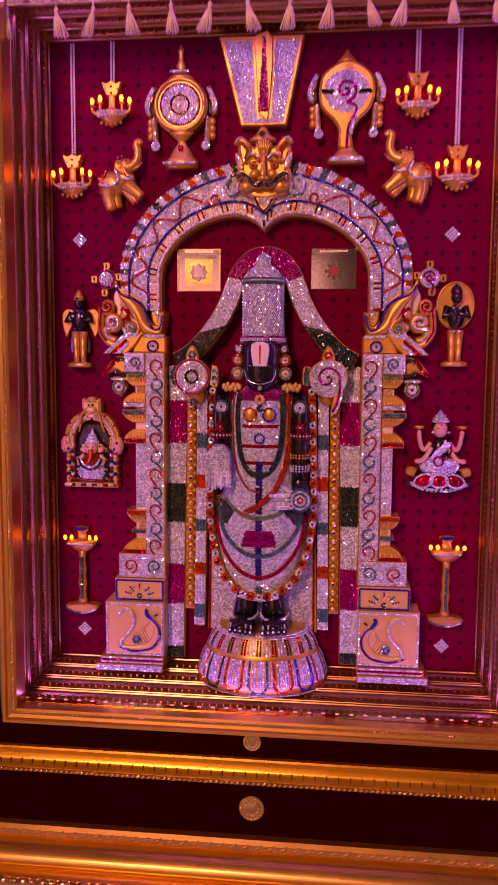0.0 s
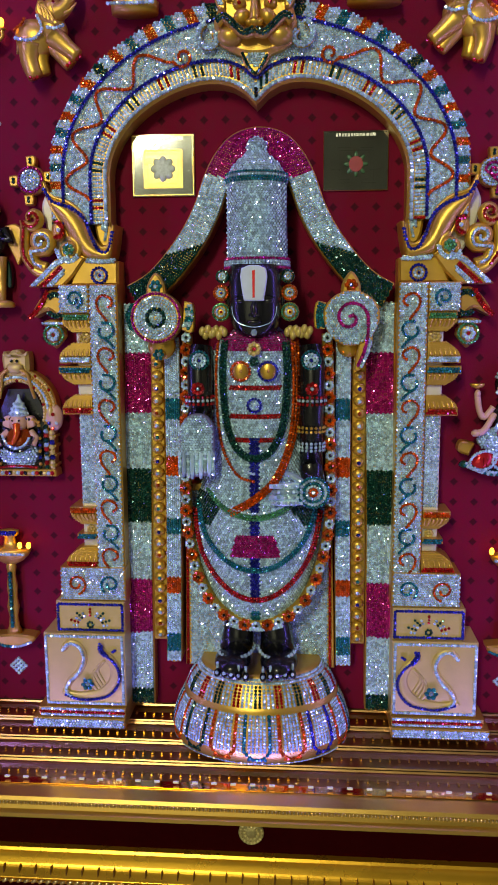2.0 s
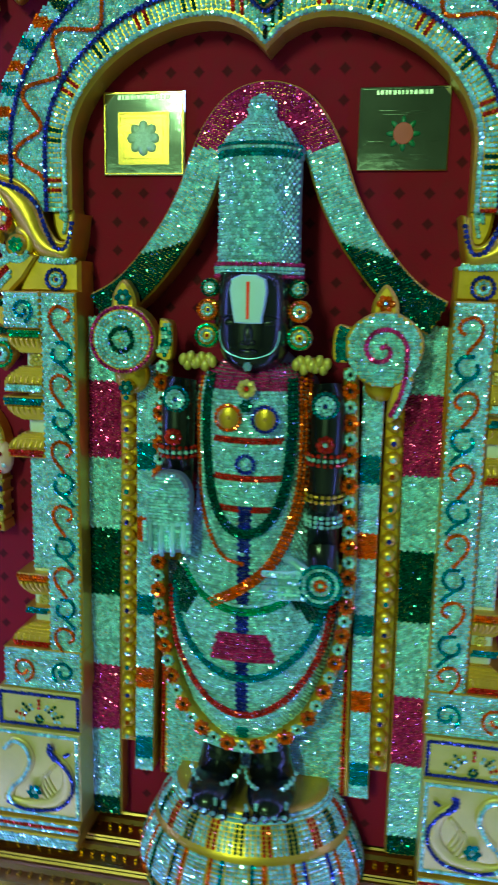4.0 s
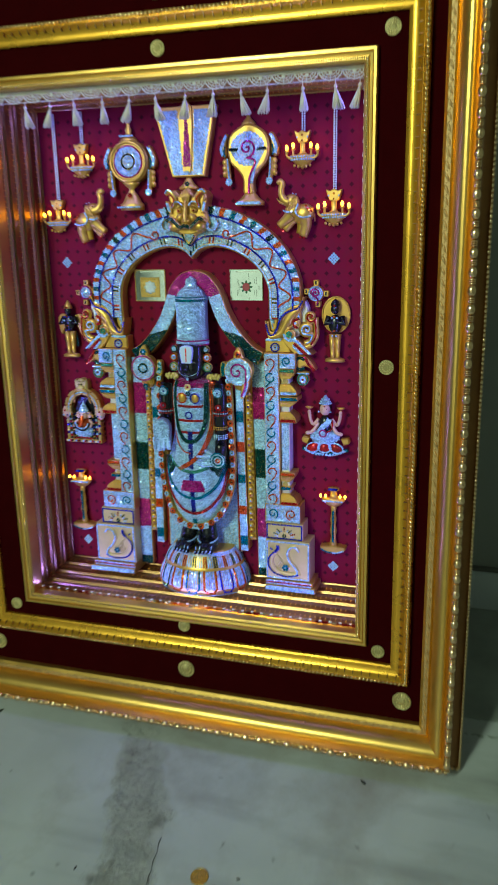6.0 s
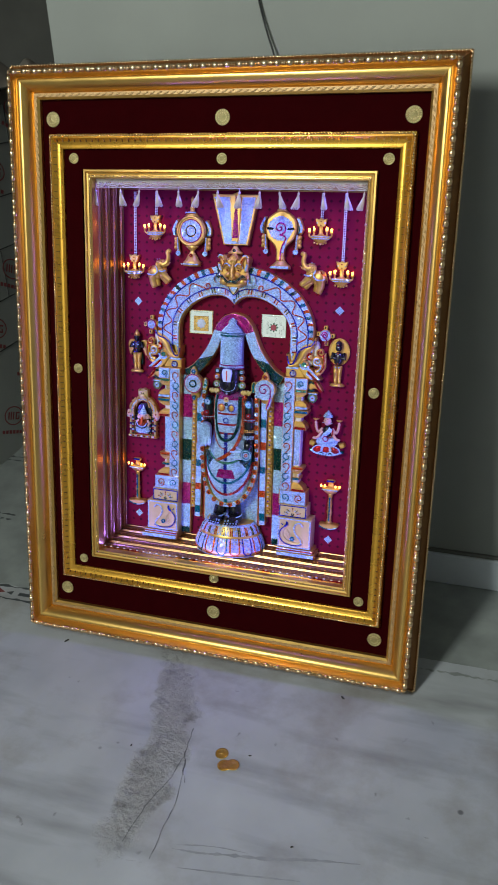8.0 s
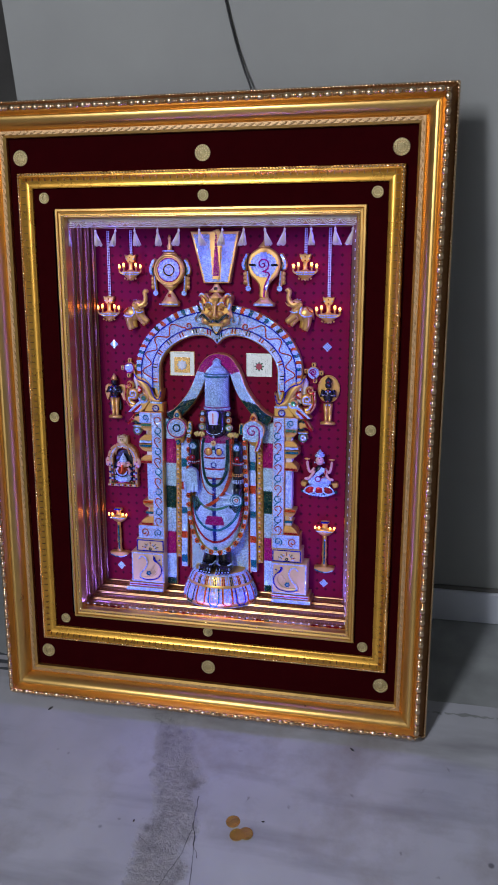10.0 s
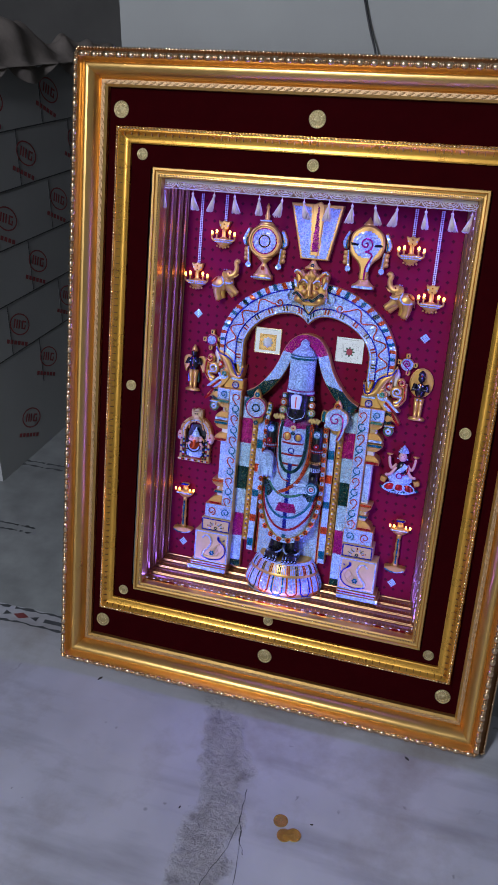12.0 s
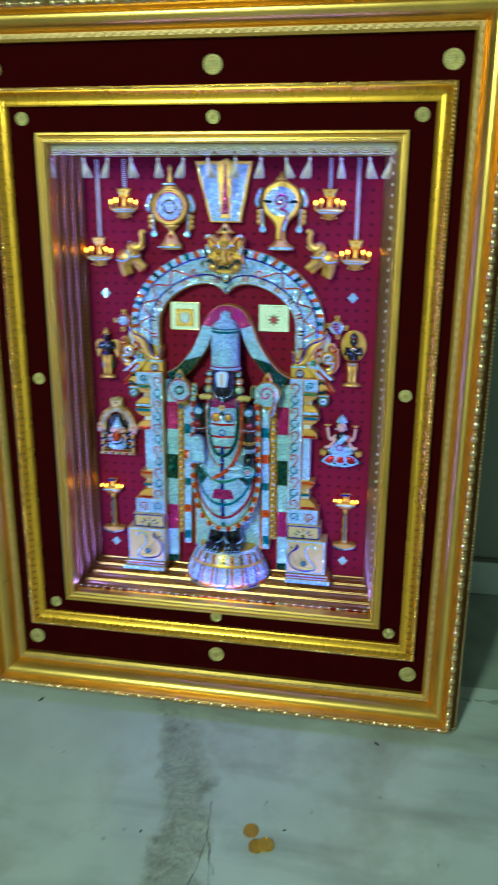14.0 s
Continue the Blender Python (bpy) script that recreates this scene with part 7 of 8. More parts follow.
s = Shape()  # standing idol before a halo
s.lathe((0, 0.110, 0.0), [(0.016, 0), (0.016, 0.004), (0.012, 0.006), (0.010, 0.0065)], PAINT, 16, 0.5)
s.slab([(0.0225 * math.cos(2 * math.pi * k / 28), 0.0735 + 0.0285 * math.sin(2 * math.pi * k / 28)) for k in range(28)], 0.1155, 0.1198, PAINT, 0.001)
s.tube(arc(0, 0.0735, 0.0218, 0.0278, 0, 360, 36, 0.1150), 0.0014, PAINT, 6)
for sg in (-1, 1):
    s.tube([(sg * 0.0040, 0.110, 0.006), (sg * 0.0042, 0.109, 0.024), (sg * 0.0046, 0.109, 0.044)], [0.0034, 0.0044, 0.0055], PAINT, 10)
    s.tube([(sg * 0.0105, 0.109, 0.072), (sg * 0.0145, 0.106, 0.060), (sg * 0.002, 0.101, 0.064)], [0.0044, 0.0036, 0.0028], BK, 8)
s.ball((0, 0.108, 0.060), 0.0105, 0.007, 0.0150, BK, 14, 10)
s.ball((0, 0.106, 0.083), 0.0070, 0.006, 0.0075, BK, 12, 8)
s.lathe((0, 0.108, 0.088), [(0.0070, 0), (0.0072, 0.003), (0.0055, 0.007), (0.001, 0.011)], BK, 12)
for x, z, c in ((0, 0.072, OR), (-0.004, 0.070, CR), (0.004, 0.070, CR), (0, 0.050, OR), (-0.003, 0.042, CR), (0.003, 0.042, CR), (0, 0.089, RE)):
    s.stone((x, 0.1005, z), FRONT, 0.0016, c, rnd)
solo("haloed_idol", s, IDOL, STAND @ pose(0.2330, 0, 0.6245), "small black idol with folded arms before a gold halo", "figurine")

s = Shape()  # seated idol in an arch
s.slab([(-0.0360, 0.0), (0.0350, 0.0), (0.0340, 0.0065), (-0.0350, 0.0065)], 0.103, 0.1195, PAINT, 0.001)
for sg in (-1, 1):
    for x0, x1 in ((0.0235, 0.0275), (0.0290, 0.0325)):
        s.box(min(sg * x0, sg * x1), max(sg * x0, sg * x1), 0.1065, 0.1195, 0.0065, 0.050, PAINT, 0.0012)
    for k in range(5):
        s.box(min(sg * 0.0225, sg * 0.0345), max(sg * 0.0225, sg * 0.0345), 0.1058, 0.1195, 0.009 + 0.009 * k, 0.0115 + 0.009 * k, PAINT, 0.0006)
ao = [(0.0365 * math.cos(radians(a)), 0.062 + 0.0375 * math.sin(radians(a))) for a in range(200, -21, -10)]
ai = [(0.0235 * math.cos(radians(a)), 0.060 + 0.0270 * math.sin(radians(a))) for a in range(200, -21, -10)]
band(s, ao, ai, 0.106, 0.1195, PAINT, 0.0015)
for q, r, c in ((0.14, 0.0013, CG), (0.38, 0.0014, PAINT), (0.62, 0.0014, CR), (0.88, 0.0013, CG)):
    for k, (x, z) in enumerate(walk_line([(a[0] + (b[0] - a[0]) * q, a[1] + (b[1] - a[1]) * q) for a, b in zip(ao, ai)], 0.0029)):
        s.stone((x, 0.1058, z), FRONT, r, RE if (k % 6 == 0 and q in (0.14, 0.88)) else c, rnd)
s.slab(line2([(-0.0100, 0.092), (-0.0125, 0.106), (-0.0110, 0.1150), (-0.0070, 0.1125), (-0.0030, 0.1160), (0.0030, 0.1160), (0.0070, 0.1125), (0.0110, 0.1150), (0.0125, 0.106), (0.0100, 0.092), (-0.0100, 0.092)], 3)[:-1], 0.104, 0.1195, CG, 0.003)
s.ball((0, 0.103, 0.1000), 0.0085, 0.004, 0.0050, CG, 12, 6)
for sg in (-1, 1):
    s.ball((sg * 0.0025, 0.1025, 0.1065), 0.0015, mat=JT, seg=8, rings=5)
    s.tube(curve([(sg * 0.0055, 0.1010, 0.0990), (sg * 0.0120, 0.1020, 0.0940), (sg * 0.0135, 0.1040, 0.0840), (sg * 0.0165, 0.1060, 0.0720)], 5), [0.0020 - 0.00004 * i for i in range(16)], PAINT, 6)
    s.ball((sg * 0.0335, 0.108, 0.0545), 0.0082, 0.006, 0.0125, SKIN, 12, 8)
    s.ball((sg * 0.0310, 0.104, 0.0600), 0.0030, 0.003, 0.0050, CG, 8, 6)
    for x, z, c in ((0.0340, 0.0580, RE), (0.0300, 0.0500, BL), (0.0370, 0.0500, CR), (0.0335, 0.0450, RE)):
        s.stone((sg * x, 0.1016, z), FRONT, 0.0015, c, rnd)
s.slab([(-0.0215, 0.007), (0.0215, 0.007), (0.0215, 0.058), (0.0120, 0.080), (-0.0120, 0.080), (-0.0215, 0.058)], 0.1165, 0.1195, BK, 0)
fr = line2([(-0.0190, 0.008), (-0.0190, 0.046), (-0.0150, 0.0520), (0, 0.0535), (0.0150, 0.0520), (0.0190, 0.046), (0.0190, 0.008)], 5)
ribbon(s, fr, 0.0016, 0.1060, 0.0030, lambda x, z: (JT, PAINT, JT, BL)[int((x + z + 1) * 320) % 4])
s.ball((0, 0.111, 0.0200), 0.0185, 0.0090, 0.0120, CR, 18, 10)
s.ball((0, 0.108, 0.0340), 0.0135, 0.0090, 0.0120, OR, 16, 10)
s.ball((0, 0.106, 0.0500), 0.0085, 0.0075, 0.0085, SKIN, 14, 8)
s.tube(curve([(0, 0.0995, 0.0490), (0.0012, 0.0960, 0.0410), (-0.0020, 0.0955, 0.0330), (-0.0075, 0.0975, 0.0320)], 5), [0.0036 - 0.00014 * i for i in range(16)], OR, 8)
s.lathe((0, 0.109, 0.0560), [(0.0090, 0), (0.0085, 0.003), (0.0065, 0.007), (0.0048, 0.011), (0.0020, 0.015), (0.0006, 0.020)], CR, 14)
for zz, rr in ((0.058, 0.0085), (0.0625, 0.0066), (0.067, 0.0046)):
    for j in range(9):
        a = math.pi * (j + 0.5) / 9
        s.stone((-rr * math.cos(a), 0.109 - rr * math.sin(a), zz), (-math.cos(a), -math.sin(a), 0.3), 0.0013, CR, rnd)
for sg in (-1, 1):
    s.slab([(sg * x, z) for x, z in line2([(0.0070, 0.056), (0.0135, 0.055), (0.0150, 0.047), (0.0080, 0.044)], 3)], 0.105, 0.111, SKIN, 0.001)
    s.tube([(sg * 0.0110, 0.108, 0.041), (sg * 0.0165, 0.104, 0.036), (sg * 0.0145, 0.100, 0.030)], 0.0032, SKIN, 8)
    s.stone((sg * 0.0030, 0.0990, 0.0525), FRONT, 0.0009, JT, rnd)
s.pave(-0.0175, 0.0175, 0.0090, 0.0310, 0.0026, lambda x, z: 0.1100 - 0.0100 * math.sqrt(max(0.05, 1 - (x / 0.0190) ** 2 - ((z - 0.020) / 0.0125) ** 2)) - 0.0012, lambda x, z: CR if (x / 0.0185) ** 2 + ((z - 0.020) / 0.0120) ** 2 < 1 else None, rnd)
ribbon(s, line2([(-0.0150, 0.038), (-0.0110, 0.0285), (0, 0.0240), (0.0110, 0.0285), (0.0150, 0.038)], 5), 0.0013, 0.0975, 0.0026, JT)
ribbon(s, line2([(-0.0125, 0.038), (-0.0090, 0.0315), (0, 0.0270), (0.0090, 0.0315), (0.0125, 0.038)], 5), 0.0011, 0.0975, 0.0024, CR)
ribbon(s, line2([(-0.0170, 0.0085), (0, 0.0105), (0.0170, 0.0085)], 5), 0.0011, 0.1010, 0.0026, RE)
ribbon(s, [(-0.034, 0.0032), (0.033, 0.0032)], 0.0012, 0.1026, 0.0036, lambda x, z: (RE, JT, CG, CR)[int((x + 1) * 280) % 4])
for sg in (-1, 1):
    ribbon(s, [(sg * 0.0255, 0.0085), (sg * 0.0255, 0.0500)], 0.0010, 0.1052, 0.0042, lambda x, z: (RE, CR, GR)[int(z * 240) % 3])
    ribbon(s, [(sg * 0.0310, 0.0085), (sg * 0.0310, 0.0420)], 0.0010, 0.1052, 0.0046, lambda x, z: (CG, BL, CG)[int(z * 240) % 3])
solo("seated_idol", s, IDOL, STAND @ pose(-0.2210, 0, 0.4655), "small seated idol under a jewelled gold arch with crystal robe", "figurine")

s = Shape()  # idol on a lotus
for x, rx, tn in ((0.0, 0.0115, 0.0), (-0.0190, 0.0125, 0.75), (0.0190, 0.0125, -0.75)):
    s.ball((x, 0.1035, 0.0150), rx, 0.0055, 0.0080, RE, 14, 8, tn * 0.5)
    ribbon(s, [(x + (rx - 0.0005) * math.cos(a) * math.cos(tn * 0.5) - 0.0080 * math.sin(a) * math.sin(tn * 0.5), 0.0150 + (rx - 0.0005) * math.cos(a) * math.sin(tn * 0.5) + 0.0080 * math.sin(a) * math.cos(tn * 0.5)) for a in [2 * math.pi * k / 24 for k in range(25)]], 0.0009, 0.1000, 0.0026, CR)
    for k in range(-2, 3):
        s.tube([(x + 0.0030 * k, 0.0990 + 0.0004 * k * k, 0.0105), (x + 0.0030 * k, 0.0980 + 0.0004 * k * k, 0.0180)], 0.0006, RE, 5)
for sg in (-1, 1):
    s.slab([(sg * x, z) for x, z in line2([(0.0250, 0.0290), (0.0370, 0.0310), (0.0395, 0.0220), (0.0300, 0.0180)], 4)], 0.1065, 0.1195, PAINT, 0.002)
    for k in range(5):
        s.ball((sg * (0.0045 + 0.0075 * k), 0.1060, 0.0040 + 0.0022 * max(0, k - 1)), 0.0050, 0.004, 0.0036, GR, 8, 6)
    ribbon(s, [(sg * x, z) for x, z in line2([(0.0020, 0.0035), (0.0120, 0.0035), (0.0230, 0.0065), (0.0350, 0.0120)], 5)], 0.0019, 0.1012, 0.0027, lambda x, z: TE if int(abs(x) * 900) % 5 == 0 else CR)
s.ball((0, 0.107, 0.0330), 0.0245, 0.0090, 0.0125, CR, 18, 10)
s.pave(-0.0250, 0.0250, 0.0220, 0.0440, 0.0026, lambda x, z: 0.1070 - 0.0092 * math.sqrt(max(0.05, 1 - (x / 0.0250) ** 2 - ((z - 0.033) / 0.0125) ** 2)) - 0.0010, lambda x, z: CR if (x / 0.0245) ** 2 + ((z - 0.033) / 0.0120) ** 2 < 1 else None, rnd)
s.ball((0, 0.106, 0.0530), 0.0110, 0.0080, 0.0160, BK, 14, 10)
ribbon(s, line2([(-0.0085, 0.0420), (-0.0020, 0.0510), (0.0050, 0.0570), (0.0085, 0.0640)], 5), 0.0042, 0.0975, 0.0026, CR)
ribbon(s, line2([(0.0120, 0.0620), (0.0130, 0.0520), (0.0090, 0.0440), (0.0, 0.0410)], 5), 0.0014, 0.0990, 0.0026, RE)
disc(s, -0.0020, 0.0965, 0.0400, [(0.0004, CR), (0.0028, CR), (0.0056, MA)])
s.ball((0, 0.104, 0.0790), 0.0088, 0.0075, 0.0105, SKIN, 16, 10)
s.ball((0, 0.107, 0.0820), 0.0105, 0.0075, 0.0110, BK, 14, 8)
for sg in (-1, 1):
    s.ball((sg * 0.0032, 0.0975, 0.0805), 0.0012, 0.0008, 0.0007, BK, 6, 4)
    s.stone((sg * 0.0095, 0.0990, 0.0755), FRONT, 0.0015, CR, rnd)
s.stone((0, 0.0965, 0.0845), FRONT, 0.0010, RE, rnd)
s.lathe((0, 0.107, 0.0870), [(0.0095, 0), (0.0090, 0.003), (0.0060, 0.008), (0.0040, 0.011), (0.001, 0.015)], CR, 14)
for zz, rr in ((0.0885, 0.0095), (0.0915, 0.0080), (0.0950, 0.0058)):
    for j in range(9):
        a = math.pi * (j + 0.5) / 9
        s.stone((-rr * math.cos(a), 0.107 - rr * math.sin(a), zz), (-math.cos(a), -math.sin(a), 0.3), 0.0013, CR, rnd)
for sg in (-1, 1):
    s.tube(curve([(sg * 0.0110, 0.106, 0.0620), (sg * 0.0190, 0.104, 0.0530), (sg * 0.0235, 0.103, 0.0600), (sg * 0.0255, 0.103, 0.0720)], 5), 0.0028, SKIN, 8)
    s.ball((sg * 0.0257, 0.102, 0.0740), 0.0030, 0.0025, 0.0038, SKIN, 8, 6)
    s.lathe((sg * 0.0260, 0.103, 0.0780), [(0.0006, 0), (0.0050, 0.002), (0.0070, 0.0045), (0.0050, 0.005)], PAINT, 10, 0.6)
    s.tube(curve([(sg * 0.0100, 0.104, 0.0560), (sg * 0.0190, 0.099, 0.0430), (sg * 0.0250, 0.097, 0.0400)], 5), 0.0030, SKIN, 8)
    s.ball((sg * 0.0270, 0.097, 0.0400), 0.0042, 0.003, 0.0032, SKIN, 8, 6)
solo("lotus_idol", s, IDOL, STAND @ pose(0.2185, 0, 0.4690), "small crystal-robed idol with raised arms seated on a red lotus", "figurine")

# ---- lace valance with tassels ----
ob = thing("lace_valance", STAND, "white lace valance along the top of the box", "lace trim")
s = Shape()
n = 120
v, f = [], []
for i in range(n + 1):
    x = -0.289 + 0.578 * i / n
    y = 0.0105 + 0.0010 * math.sin(i * 0.9)
    w = 0.0030 * abs(math.sin(i * math.pi / 8))
    for z, dy in ((1.0375, 0.0), (1.0345, 0.0006), (1.0325 - 0.4 * w, 0.0)):
        v.append((x, y + dy, z))
        v.append((x, y + dy + 0.0006, z))
for i in range(n):
    for a, b in ((0, 2), (2, 4)):
        f.append((i * 6 + a, i * 6 + b, i * 6 + 6 + b, i * 6 + 6 + a))
        f.append((i * 6 + a + 1, i * 6 + 7 + a, i * 6 + 7 + b, i * 6 + b + 1))
    f.append((i * 6 + 4, i * 6 + 5, i * 6 + 11, i * 6 + 10))
s.add(v, f, 0, True)
part("lace_band", s, LACE, ob)
s = Shape()
for k in range(18):
    x = -0.2755 + 0.551 * k / 17
    for rx, rz, r in ((0.0160, 0.0125, 0.0010), (0.0125, 0.0090, 0.0008), (0.0085, 0.0055, 0.0008)):
        s.tube(arc(x, 1.0335, rx, rz, 185, 355, 12, 0.0100), r, 0, 5)
    for a in (215, 242, 270, 298, 325):
        c, d = math.cos(radians(a)), math.sin(radians(a))
        s.tube([(x + 0.0085 * c, 0.0100, 1.0335 + 0.0055 * d), (x + 0.0160 * c, 0.0100, 1.0335 + 0.0125 * d)], 0.0006, 0, 4)
    s.ball((x, 0.0095, 1.0300), 0.0030, 0.001, 0.0020, 0, 8, 4)
s.tube([(-0.288, 0.0100, 1.0215), (0.288, 0.0100, 1.0215)], 0.0008, 0, 5)
part("lace_scallop", s, LACE, ob, "raised lace scallops", "stuff")
TX = [-0.282, -0.225, -0.183, -0.143, -0.096, -0.053, -0.012, 0.034, 0.076, 0.117, 0.155, 0.205, 0.250, 0.283]
for k, x in enumerate(TX):
    t = Shape()
    sw = 0.35 * math.sin(k * 2.3)
    flare_w = 0.0066 + 0.003 * abs(math.sin(k * 1.7))
    t.ball((0, 0.0105, 0), 0.0026, 0.0026, 0.0030, 0, 8, 6)
    for j in range(26):
        a = 2 * math.pi * j / 26 + 0.3 * k
        rr = flare_w * (0.45 + 0.55 * ((j * 7) % 10) / 10)
        ln = 0.026 + 0.004 * ((j * 3) % 7) / 7
        t.tube([(0, 0.0105, -0.001), (rr * 0.45 * math.cos(a) + sw * 0.008, 0.0105 + rr * 0.35 * math.sin(a), -ln * 0.45), (rr * math.cos(a) + sw * 0.022, 0.0105 + rr * 0.5 * math.sin(a), -ln)], [0.0012, 0.0013, 0.0009], 0, 4)
    t.tube([(0, 0.0105, 0.001), (0, 0.0105, 0.010)], 0.0006, 0, 4)
    solo("tassel", t, TASSEL, STAND @ pose(x, 0, 1.0135), "cream thread tassel hanging from the lace", "tassel", "tassels along the lace")

# ---- the rest of the room ----
SEAM = material("carton_seam", (0.09, 0.09, 0.088), 0.8)
BOARD = thing("wrapped_board_stack", IDENT, "tall stack of boards in printed grey wrap leaning in the corner", "board stack")
s = Shape()
for k in range(3):
    x1 = -1.000 - 0.055 * k
    part("board", Shape().box(x1 - 0.053, x1, 0.60 + 0.012 * k, 1.82 + 0.02 * k, 0.0, 1.142 - 0.012 * k), SHEET, BOARD)
prints = []
for i in range(5):
    for j in range(7):
        y = 0.793 + 0.300 * i + (0.14 if j % 2 else 0.0)
        z = 0.130 + 0.157 * j
        prints.append((y, z))
logo = Shape()
v, f = [], []
for k in range(25):
    a = 2 * math.pi * k / 24
    v += [(0.0, 0.055 * math.cos(a), 0.033 * math.sin(a)), (0.0, 0.049 * math.cos(a), 0.029 * math.sin(a))]
for k in range(24):
    f.append((2 * k, 2 * k + 2, 2 * k + 3, 2 * k + 1))
logo.add(v, f)
for y0, y1, z0, z1 in [(a * 1.5, b * 1.5, c, d) for a, b, c, d in ((-0.022, -0.017, -0.013, 0.013), (-0.013, -0.008, -0.013, 0.013), (-0.004, 0.001, -0.013, 0.013), (0.007, 0.012, -0.013, 0.013), (0.012, 0.022, -0.013, -0.008), (0.012, 0.022, 0.008, 0.013), (0.018, 0.022, -0.008, 0.001))]:
    logo.add([(0, y0, z0), (0, y1, z0), (0, y1, z1), (0, y0, z1)], [(0, 1, 2, 3)])
for k in range(6):
    y0 = -0.060 + 0.0200 * k
    logo.add([(0, y0, -0.062), (0, y0 + 0.0150, -0.062), (0, y0 + 0.0150, -0.050), (0, y0, -0.050)], [(0, 1, 2, 3)])
lm = logo.mesh("print_mark", [INK])
for y, z in prints:
    if z < 1.08:
        o = new("print_mark", lm)
        o.parent = BOARD.children[0]
        o.matrix_basis = pose(-0.9985, y, z, -24, 0, 0)
for z in (0.985, 0.832, 0.676, 0.520, 0.365):
    part("seam", Shape().box(-1.0, -0.9988, 0.600, 1.820, z - 0.0016, z + 0.0016), SEAM, BOARD.children[0])
for k, z in enumerate((1.064, 0.908, 0.754, 0.598, 0.442, 0.290)):
    for j in range(4):
        y = 0.74 + 0.30 * j + (0.15 if k % 2 else 0.0)
        part("seam", Shape().box(-1.0, -0.9988, y - 0.0014, y + 0.0014, z - 0.074, z + 0.074), SEAM, BOARD.children[0])
# wrapping cloth on top of the boards
s = Shape()
r2 = random.Random(3)
nu, nv = 90, 22
waves = [(r2.uniform(8, 60), r2.uniform(-40, 40), r2.uniform(0, 6.3), r2.uniform(0.004, 0.016)) for _ in range(9)]
v, f = [], []
for i in range(nu + 1):
    y = 0.70 + 0.95 * i / nu
    hump = 0.030 + 0.085 * abs(math.sin(y * 7.0 + 0.8)) * abs(math.cos(y * 3.1))
    for j in range(nv + 1):
        t = j / nv
        x = -1.15 + 0.165 * t
        h = hump * math.sin(math.pi * min(1, t * 1.15)) + sum(am * math.sin(fx * y + fy * x * 2 + ph) for fx, fy, ph, am in waves) * 0.32 * math.sin(math.pi * t)
        z = 1.146 + max(0.0, h) - (0.05 * abs(math.sin(y * 11)) * max(0, t - 0.93) / 0.07)
        v.append((x + 0.006 * math.sin(40 * y), y + 0.01 * math.sin(31 * x + 9 * y), z))
for i in range(nu):
    for j in range(nv):
        a = i * (nv + 1) + j
        f.append((a, a + nv + 1, a + nv + 2, a + 1))
k = len(v)
v += [(x, y, 1.1425) for x, y, z in v]
for i in range(nu):
    for j in range(nv):
        a = k + i * (nv + 1) + j
        f.append((a, a + 1, a + nv + 2, a + nv + 1))
s.add(v, f, 0, True)
solo("crumpled_cloth", s, CLOTH, IDENT, "crumpled dusty wrapping cloth lying on the boards", "cloth")
# cable on the wall
s = Shape().tube(curve([(-0.010, 0.391, 1.62), (0.012, 0.391, 1.48), (0.030, 0.390, 1.37), (0.046, 0.389, 1.30), (0.060, 0.384, 1.255), (0.075, 0.376, 1.215), (0.090, 0.362, 1.15), (0.095, 0.35, 1.10)], 8), 0.0020, 0, 8)
solo("power_cable", s, RUBBER, IDENT, "black cable hanging down the wall behind the frame", "cable")
# coins on the floor
COIN = material("brass_coin", (0.66, 0.43, 0.09), 0.24, 0.9, 0.25, 300, 0.6, 700)


def coin():
    sh = Shape().lathe((0, 0, 0), [(0.0128, 0), (0.0132, 0.0006), (0.0132, 0.0012), (0.0124, 0.0016), (0.0116, 0.0013), (0.001, 0.0013)], 0, 28)
    for k in range(16):
        a = 2 * math.pi * k / 16
        sh.ball((0.0095 * math.cos(a), 0.0095 * math.sin(a), 0.0013), 0.0010, mat=0, seg=6, rings=4)
    for x, y, r in ((0, 0.002, 0.0035), (-0.003, -0.003, 0.0028), (0.0035, -0.002, 0.0026)):
        sh.ball((x, y, 0.0013), r, r, 0.0006, 0, 10, 4)
    return sh


c1 = solo("coin", coin(), COIN, pose(0.117, -0.271, 0.0), "worn brass coin lying on the floor", "coin", "coins on the floor")
copy_thing(c1, pose(0.130, -0.297, 0.0, 0, 0, 40))
copy_thing(c1, pose(0.146, -0.293, 0.0018, 4, 0, 100))
# grey veins in the marble
VEIN = material("grey_marble_vein", (0.32, 0.325, 0.34), 0.45, 0.0, 0.3, 30)
for k, (pts, wd) in enumerate((([(0.100, -0.489), (0.150, -0.484), (0.195, -0.475), (0.270, -0.462), (0.343, -0.444), (0.42, -0.430)], 0.0042), ([(0.105, -0.480), (0.170, -0.466), (0.230, -0.462)], 0.0016), ([(0.12, -0.520), (0.22, -0.505), (0.33, -0.487)], 0.0022))):
    r5 = random.Random(70 + k)
    ln = line2(pts, 9)
    wid = [wd * r5.uniform(0.25, 1.0) * math.sin(math.pi * (0.06 + 0.88 * i / (len(ln) - 1))) for i in range(len(ln))]
    n = len(ln)
    v = [(x, y + w + r5.uniform(0, 0.001), 0.0006) for (x, y), w in zip(ln, wid)] + [(x, y - w, 0.0006) for (x, y), w in zip(ln, wid)]
    sh = Shape().add(v, [(i, n + i, n + i + 1, i + 1) for i in range(n - 1)])
    solo("floor_vein_%d" % (k + 1), sh, VEIN, IDENT, "soft grey vein in the marble floor", "floor vein", kind="structure")
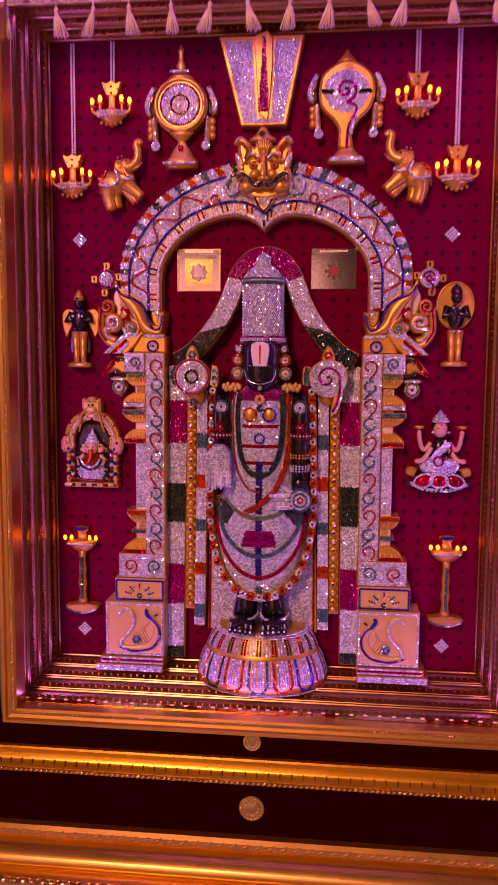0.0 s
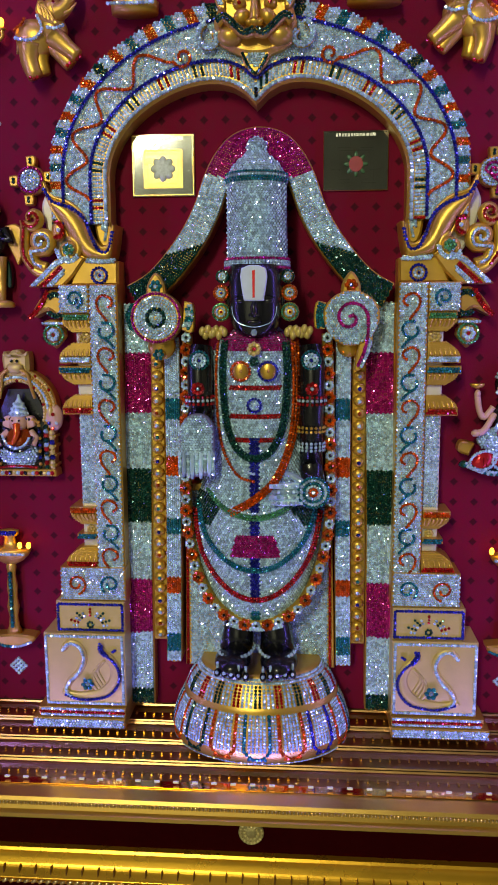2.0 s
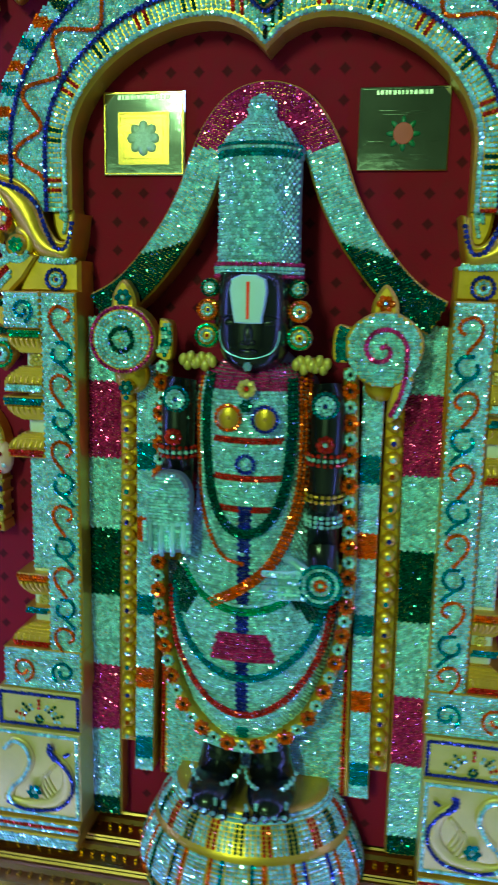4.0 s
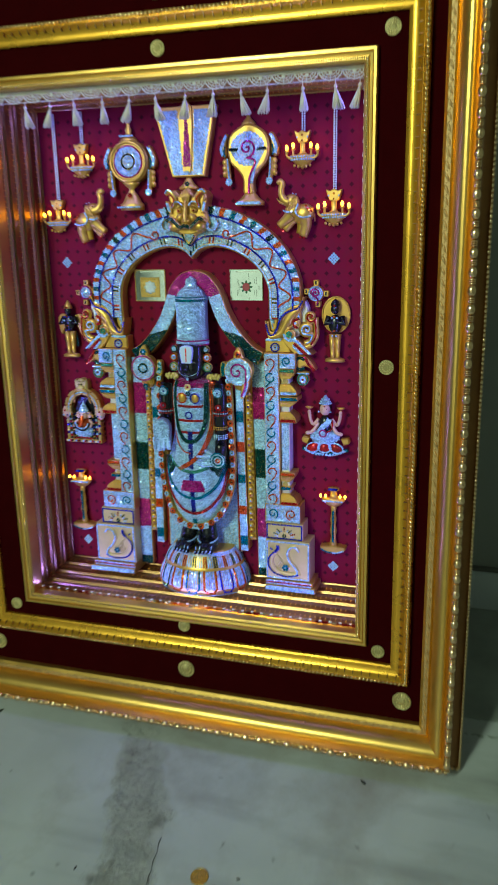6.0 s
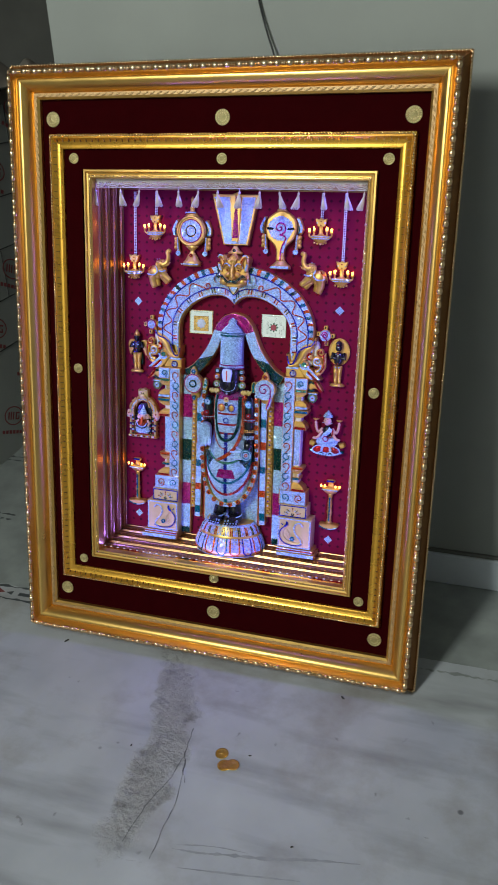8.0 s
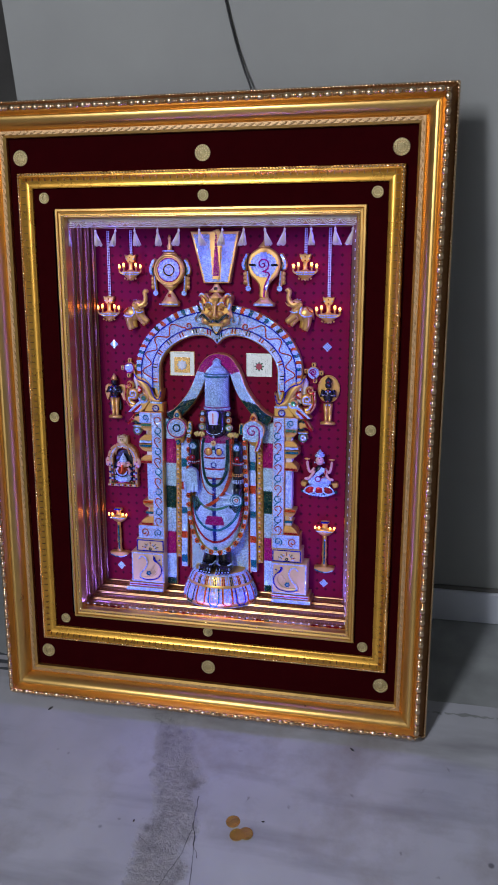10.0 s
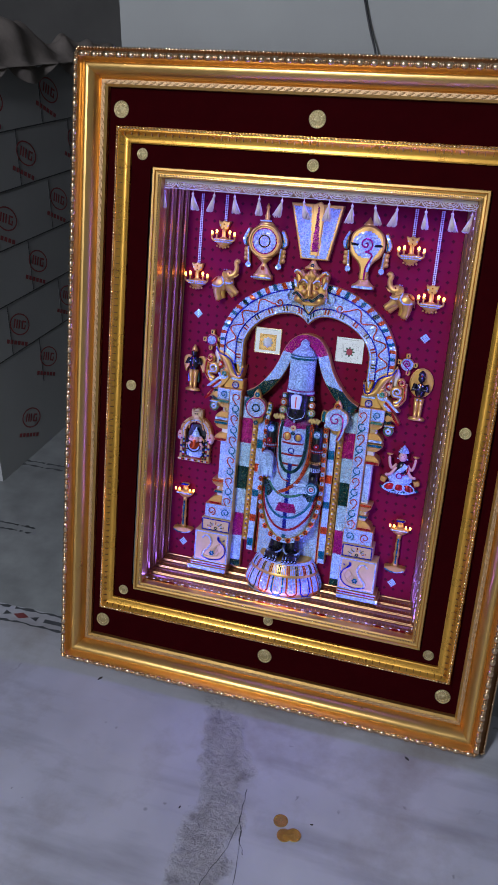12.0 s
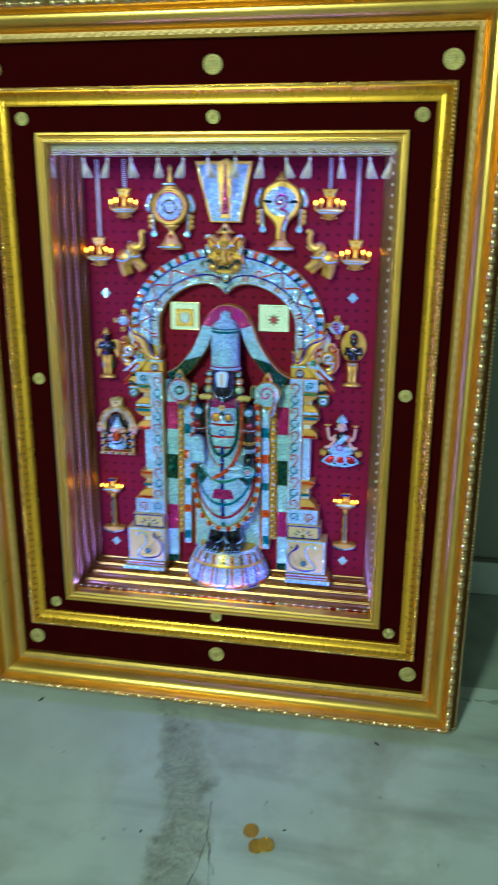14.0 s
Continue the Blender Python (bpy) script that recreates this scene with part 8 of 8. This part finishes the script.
# chips of debris
CHIP = material("dark_chip", (0.05, 0.045, 0.04), 0.8)
for x, y, l, a in ((0.317, -0.065, 0.012, -40), (-0.347, -0.055, 0.014, 60), (0.66, 0.30, 0.020, -35), (0.172, -0.262, 0.007, 10), (-0.066, -0.300, 0.007, 80), (0.30, -0.43, 0.006, 30)):
    s = Shape().ball((0, 0, 0.0012), l / 2, l / 5, 0.0014, 0, 7, 4)
    solo("debris_chip", s, CHIP, pose(x, y, 0.0, 0, 0, a), "small dark chip of debris on the floor", "debris", "chips on the floor")
# inlaid border lines in the floor
INLAY = material("dark_inlay", (0.07, 0.075, 0.08), 0.4, 0.0, 0.4, 20)
for k, (y, x0, x1) in enumerate(((0.056, -2.2, 0.0), (0.102, -2.2, 0.0), (0.750, -2.2, -0.86), (0.726, -2.2, -0.86), (0.416, -2.2, -0.775), (0.391, -2.2, -0.775), (0.060, 0.3, 1.3), (0.096, 0.3, 1.3))):
    v, f = [], []
    n = 160
    r3 = random.Random(k)
    for i in range(n + 1):
        x = x0 + (x1 - x0) * i / n
        w = 0.0014 + 0.0045 * r3.random() ** 2
        yy = y + 0.012 * x + r3.uniform(-0.002, 0.002)
        v += [(x, yy - w, 0.0011), (x, yy + w, 0.0011)]
    for i in range(n):
        if r3.random() > 0.10:
            f.append((2 * i, 2 * i + 2, 2 * i + 3, 2 * i + 1))
    sh = Shape().add(v, f)
    solo("floor_inlay_%d" % (k + 1), sh, INLAY if x1 < 1 else BORDER, IDENT, "broken dark inlay line in the floor", "floor inlay", kind="structure")
# the pieces set between the border lines: bars, points and red diamonds
REDSTONE = material("dull_red_marble", (0.20, 0.045, 0.045), 0.4, 0.0, 0.25, 40)
for k in range(-5, 1):
    x0 = -0.618 + 0.30 * k
    y0 = 0.079 + 0.012 * x0
    for nm, pts, mt, lb in (("inlay_diamond", [(-0.021, 0), (0, -0.011), (0.021, 0), (0, 0.011)], REDSTONE, "dull red diamond inlay in the floor border"),
                            ("inlay_point", [(-0.044, -0.008), (-0.025, 0), (-0.044, 0.008)], INLAY, "dark point inlay in the floor border"),
                            ("inlay_point", [(0.044, -0.008), (0.044, 0.008), (0.025, 0)], INLAY, "dark point inlay in the floor border"),
                            ("inlay_bar", [(0.062, -0.006), (0.238, -0.006), (0.238, 0.006), (0.062, 0.006)], INLAY, "dark bar inlay in the floor border")):
        sh = Shape().add([(x0 + a, y0 + b, 0.0013) for a, b in pts], [tuple(range(len(pts)))])
        solo(nm, sh, mt, IDENT, lb, "floor inlay", kind="structure")
# cracks beside the rough patch
CRACK = material("crack_shade", (0.10, 0.10, 0.10), 0.8)
for k, (pts, wd) in enumerate((([(0.040,-0.227),(0.046,-0.288),(0.055,-0.312),(0.058,-0.330),(0.072,-0.355)], 0.0010), ([(0.055,-0.312),(0.070,-0.400),(0.069,-0.450),(0.070,-0.519)], 0.0006), ([(0.004,-0.527),(0.030,-0.530),(0.059,-0.527)], 0.0007), ([(-0.045,-0.330),(-0.020,-0.345),(0.012,-0.352)], 0.0006), ([(0.046,-0.292),(0.041,-0.350),(0.020,-0.420),(0.010,-0.500)], 0.0007))):
    r4 = random.Random(40 + k)
    ln = [(x + r4.uniform(-0.0012, 0.0012), y + r4.uniform(-0.001, 0.001)) for x, y in line2(pts, 5)]
    wid = [wd * r4.uniform(0.3, 1.2) for _ in ln]
    n = len(ln)
    v = [(x + w, y, 0.0007) for (x, y), w in zip(ln, wid)] + [(x - w, y, 0.0007) for (x, y), w in zip(ln, wid)]
    sh = Shape().add(v, [(i, i + 1, n + i + 1, n + i) for i in range(n - 1)])
    solo("floor_crack_%d" % (k + 1), sh, CRACK, IDENT, "thin dark crack in the worn floor", "crack", kind="structure")
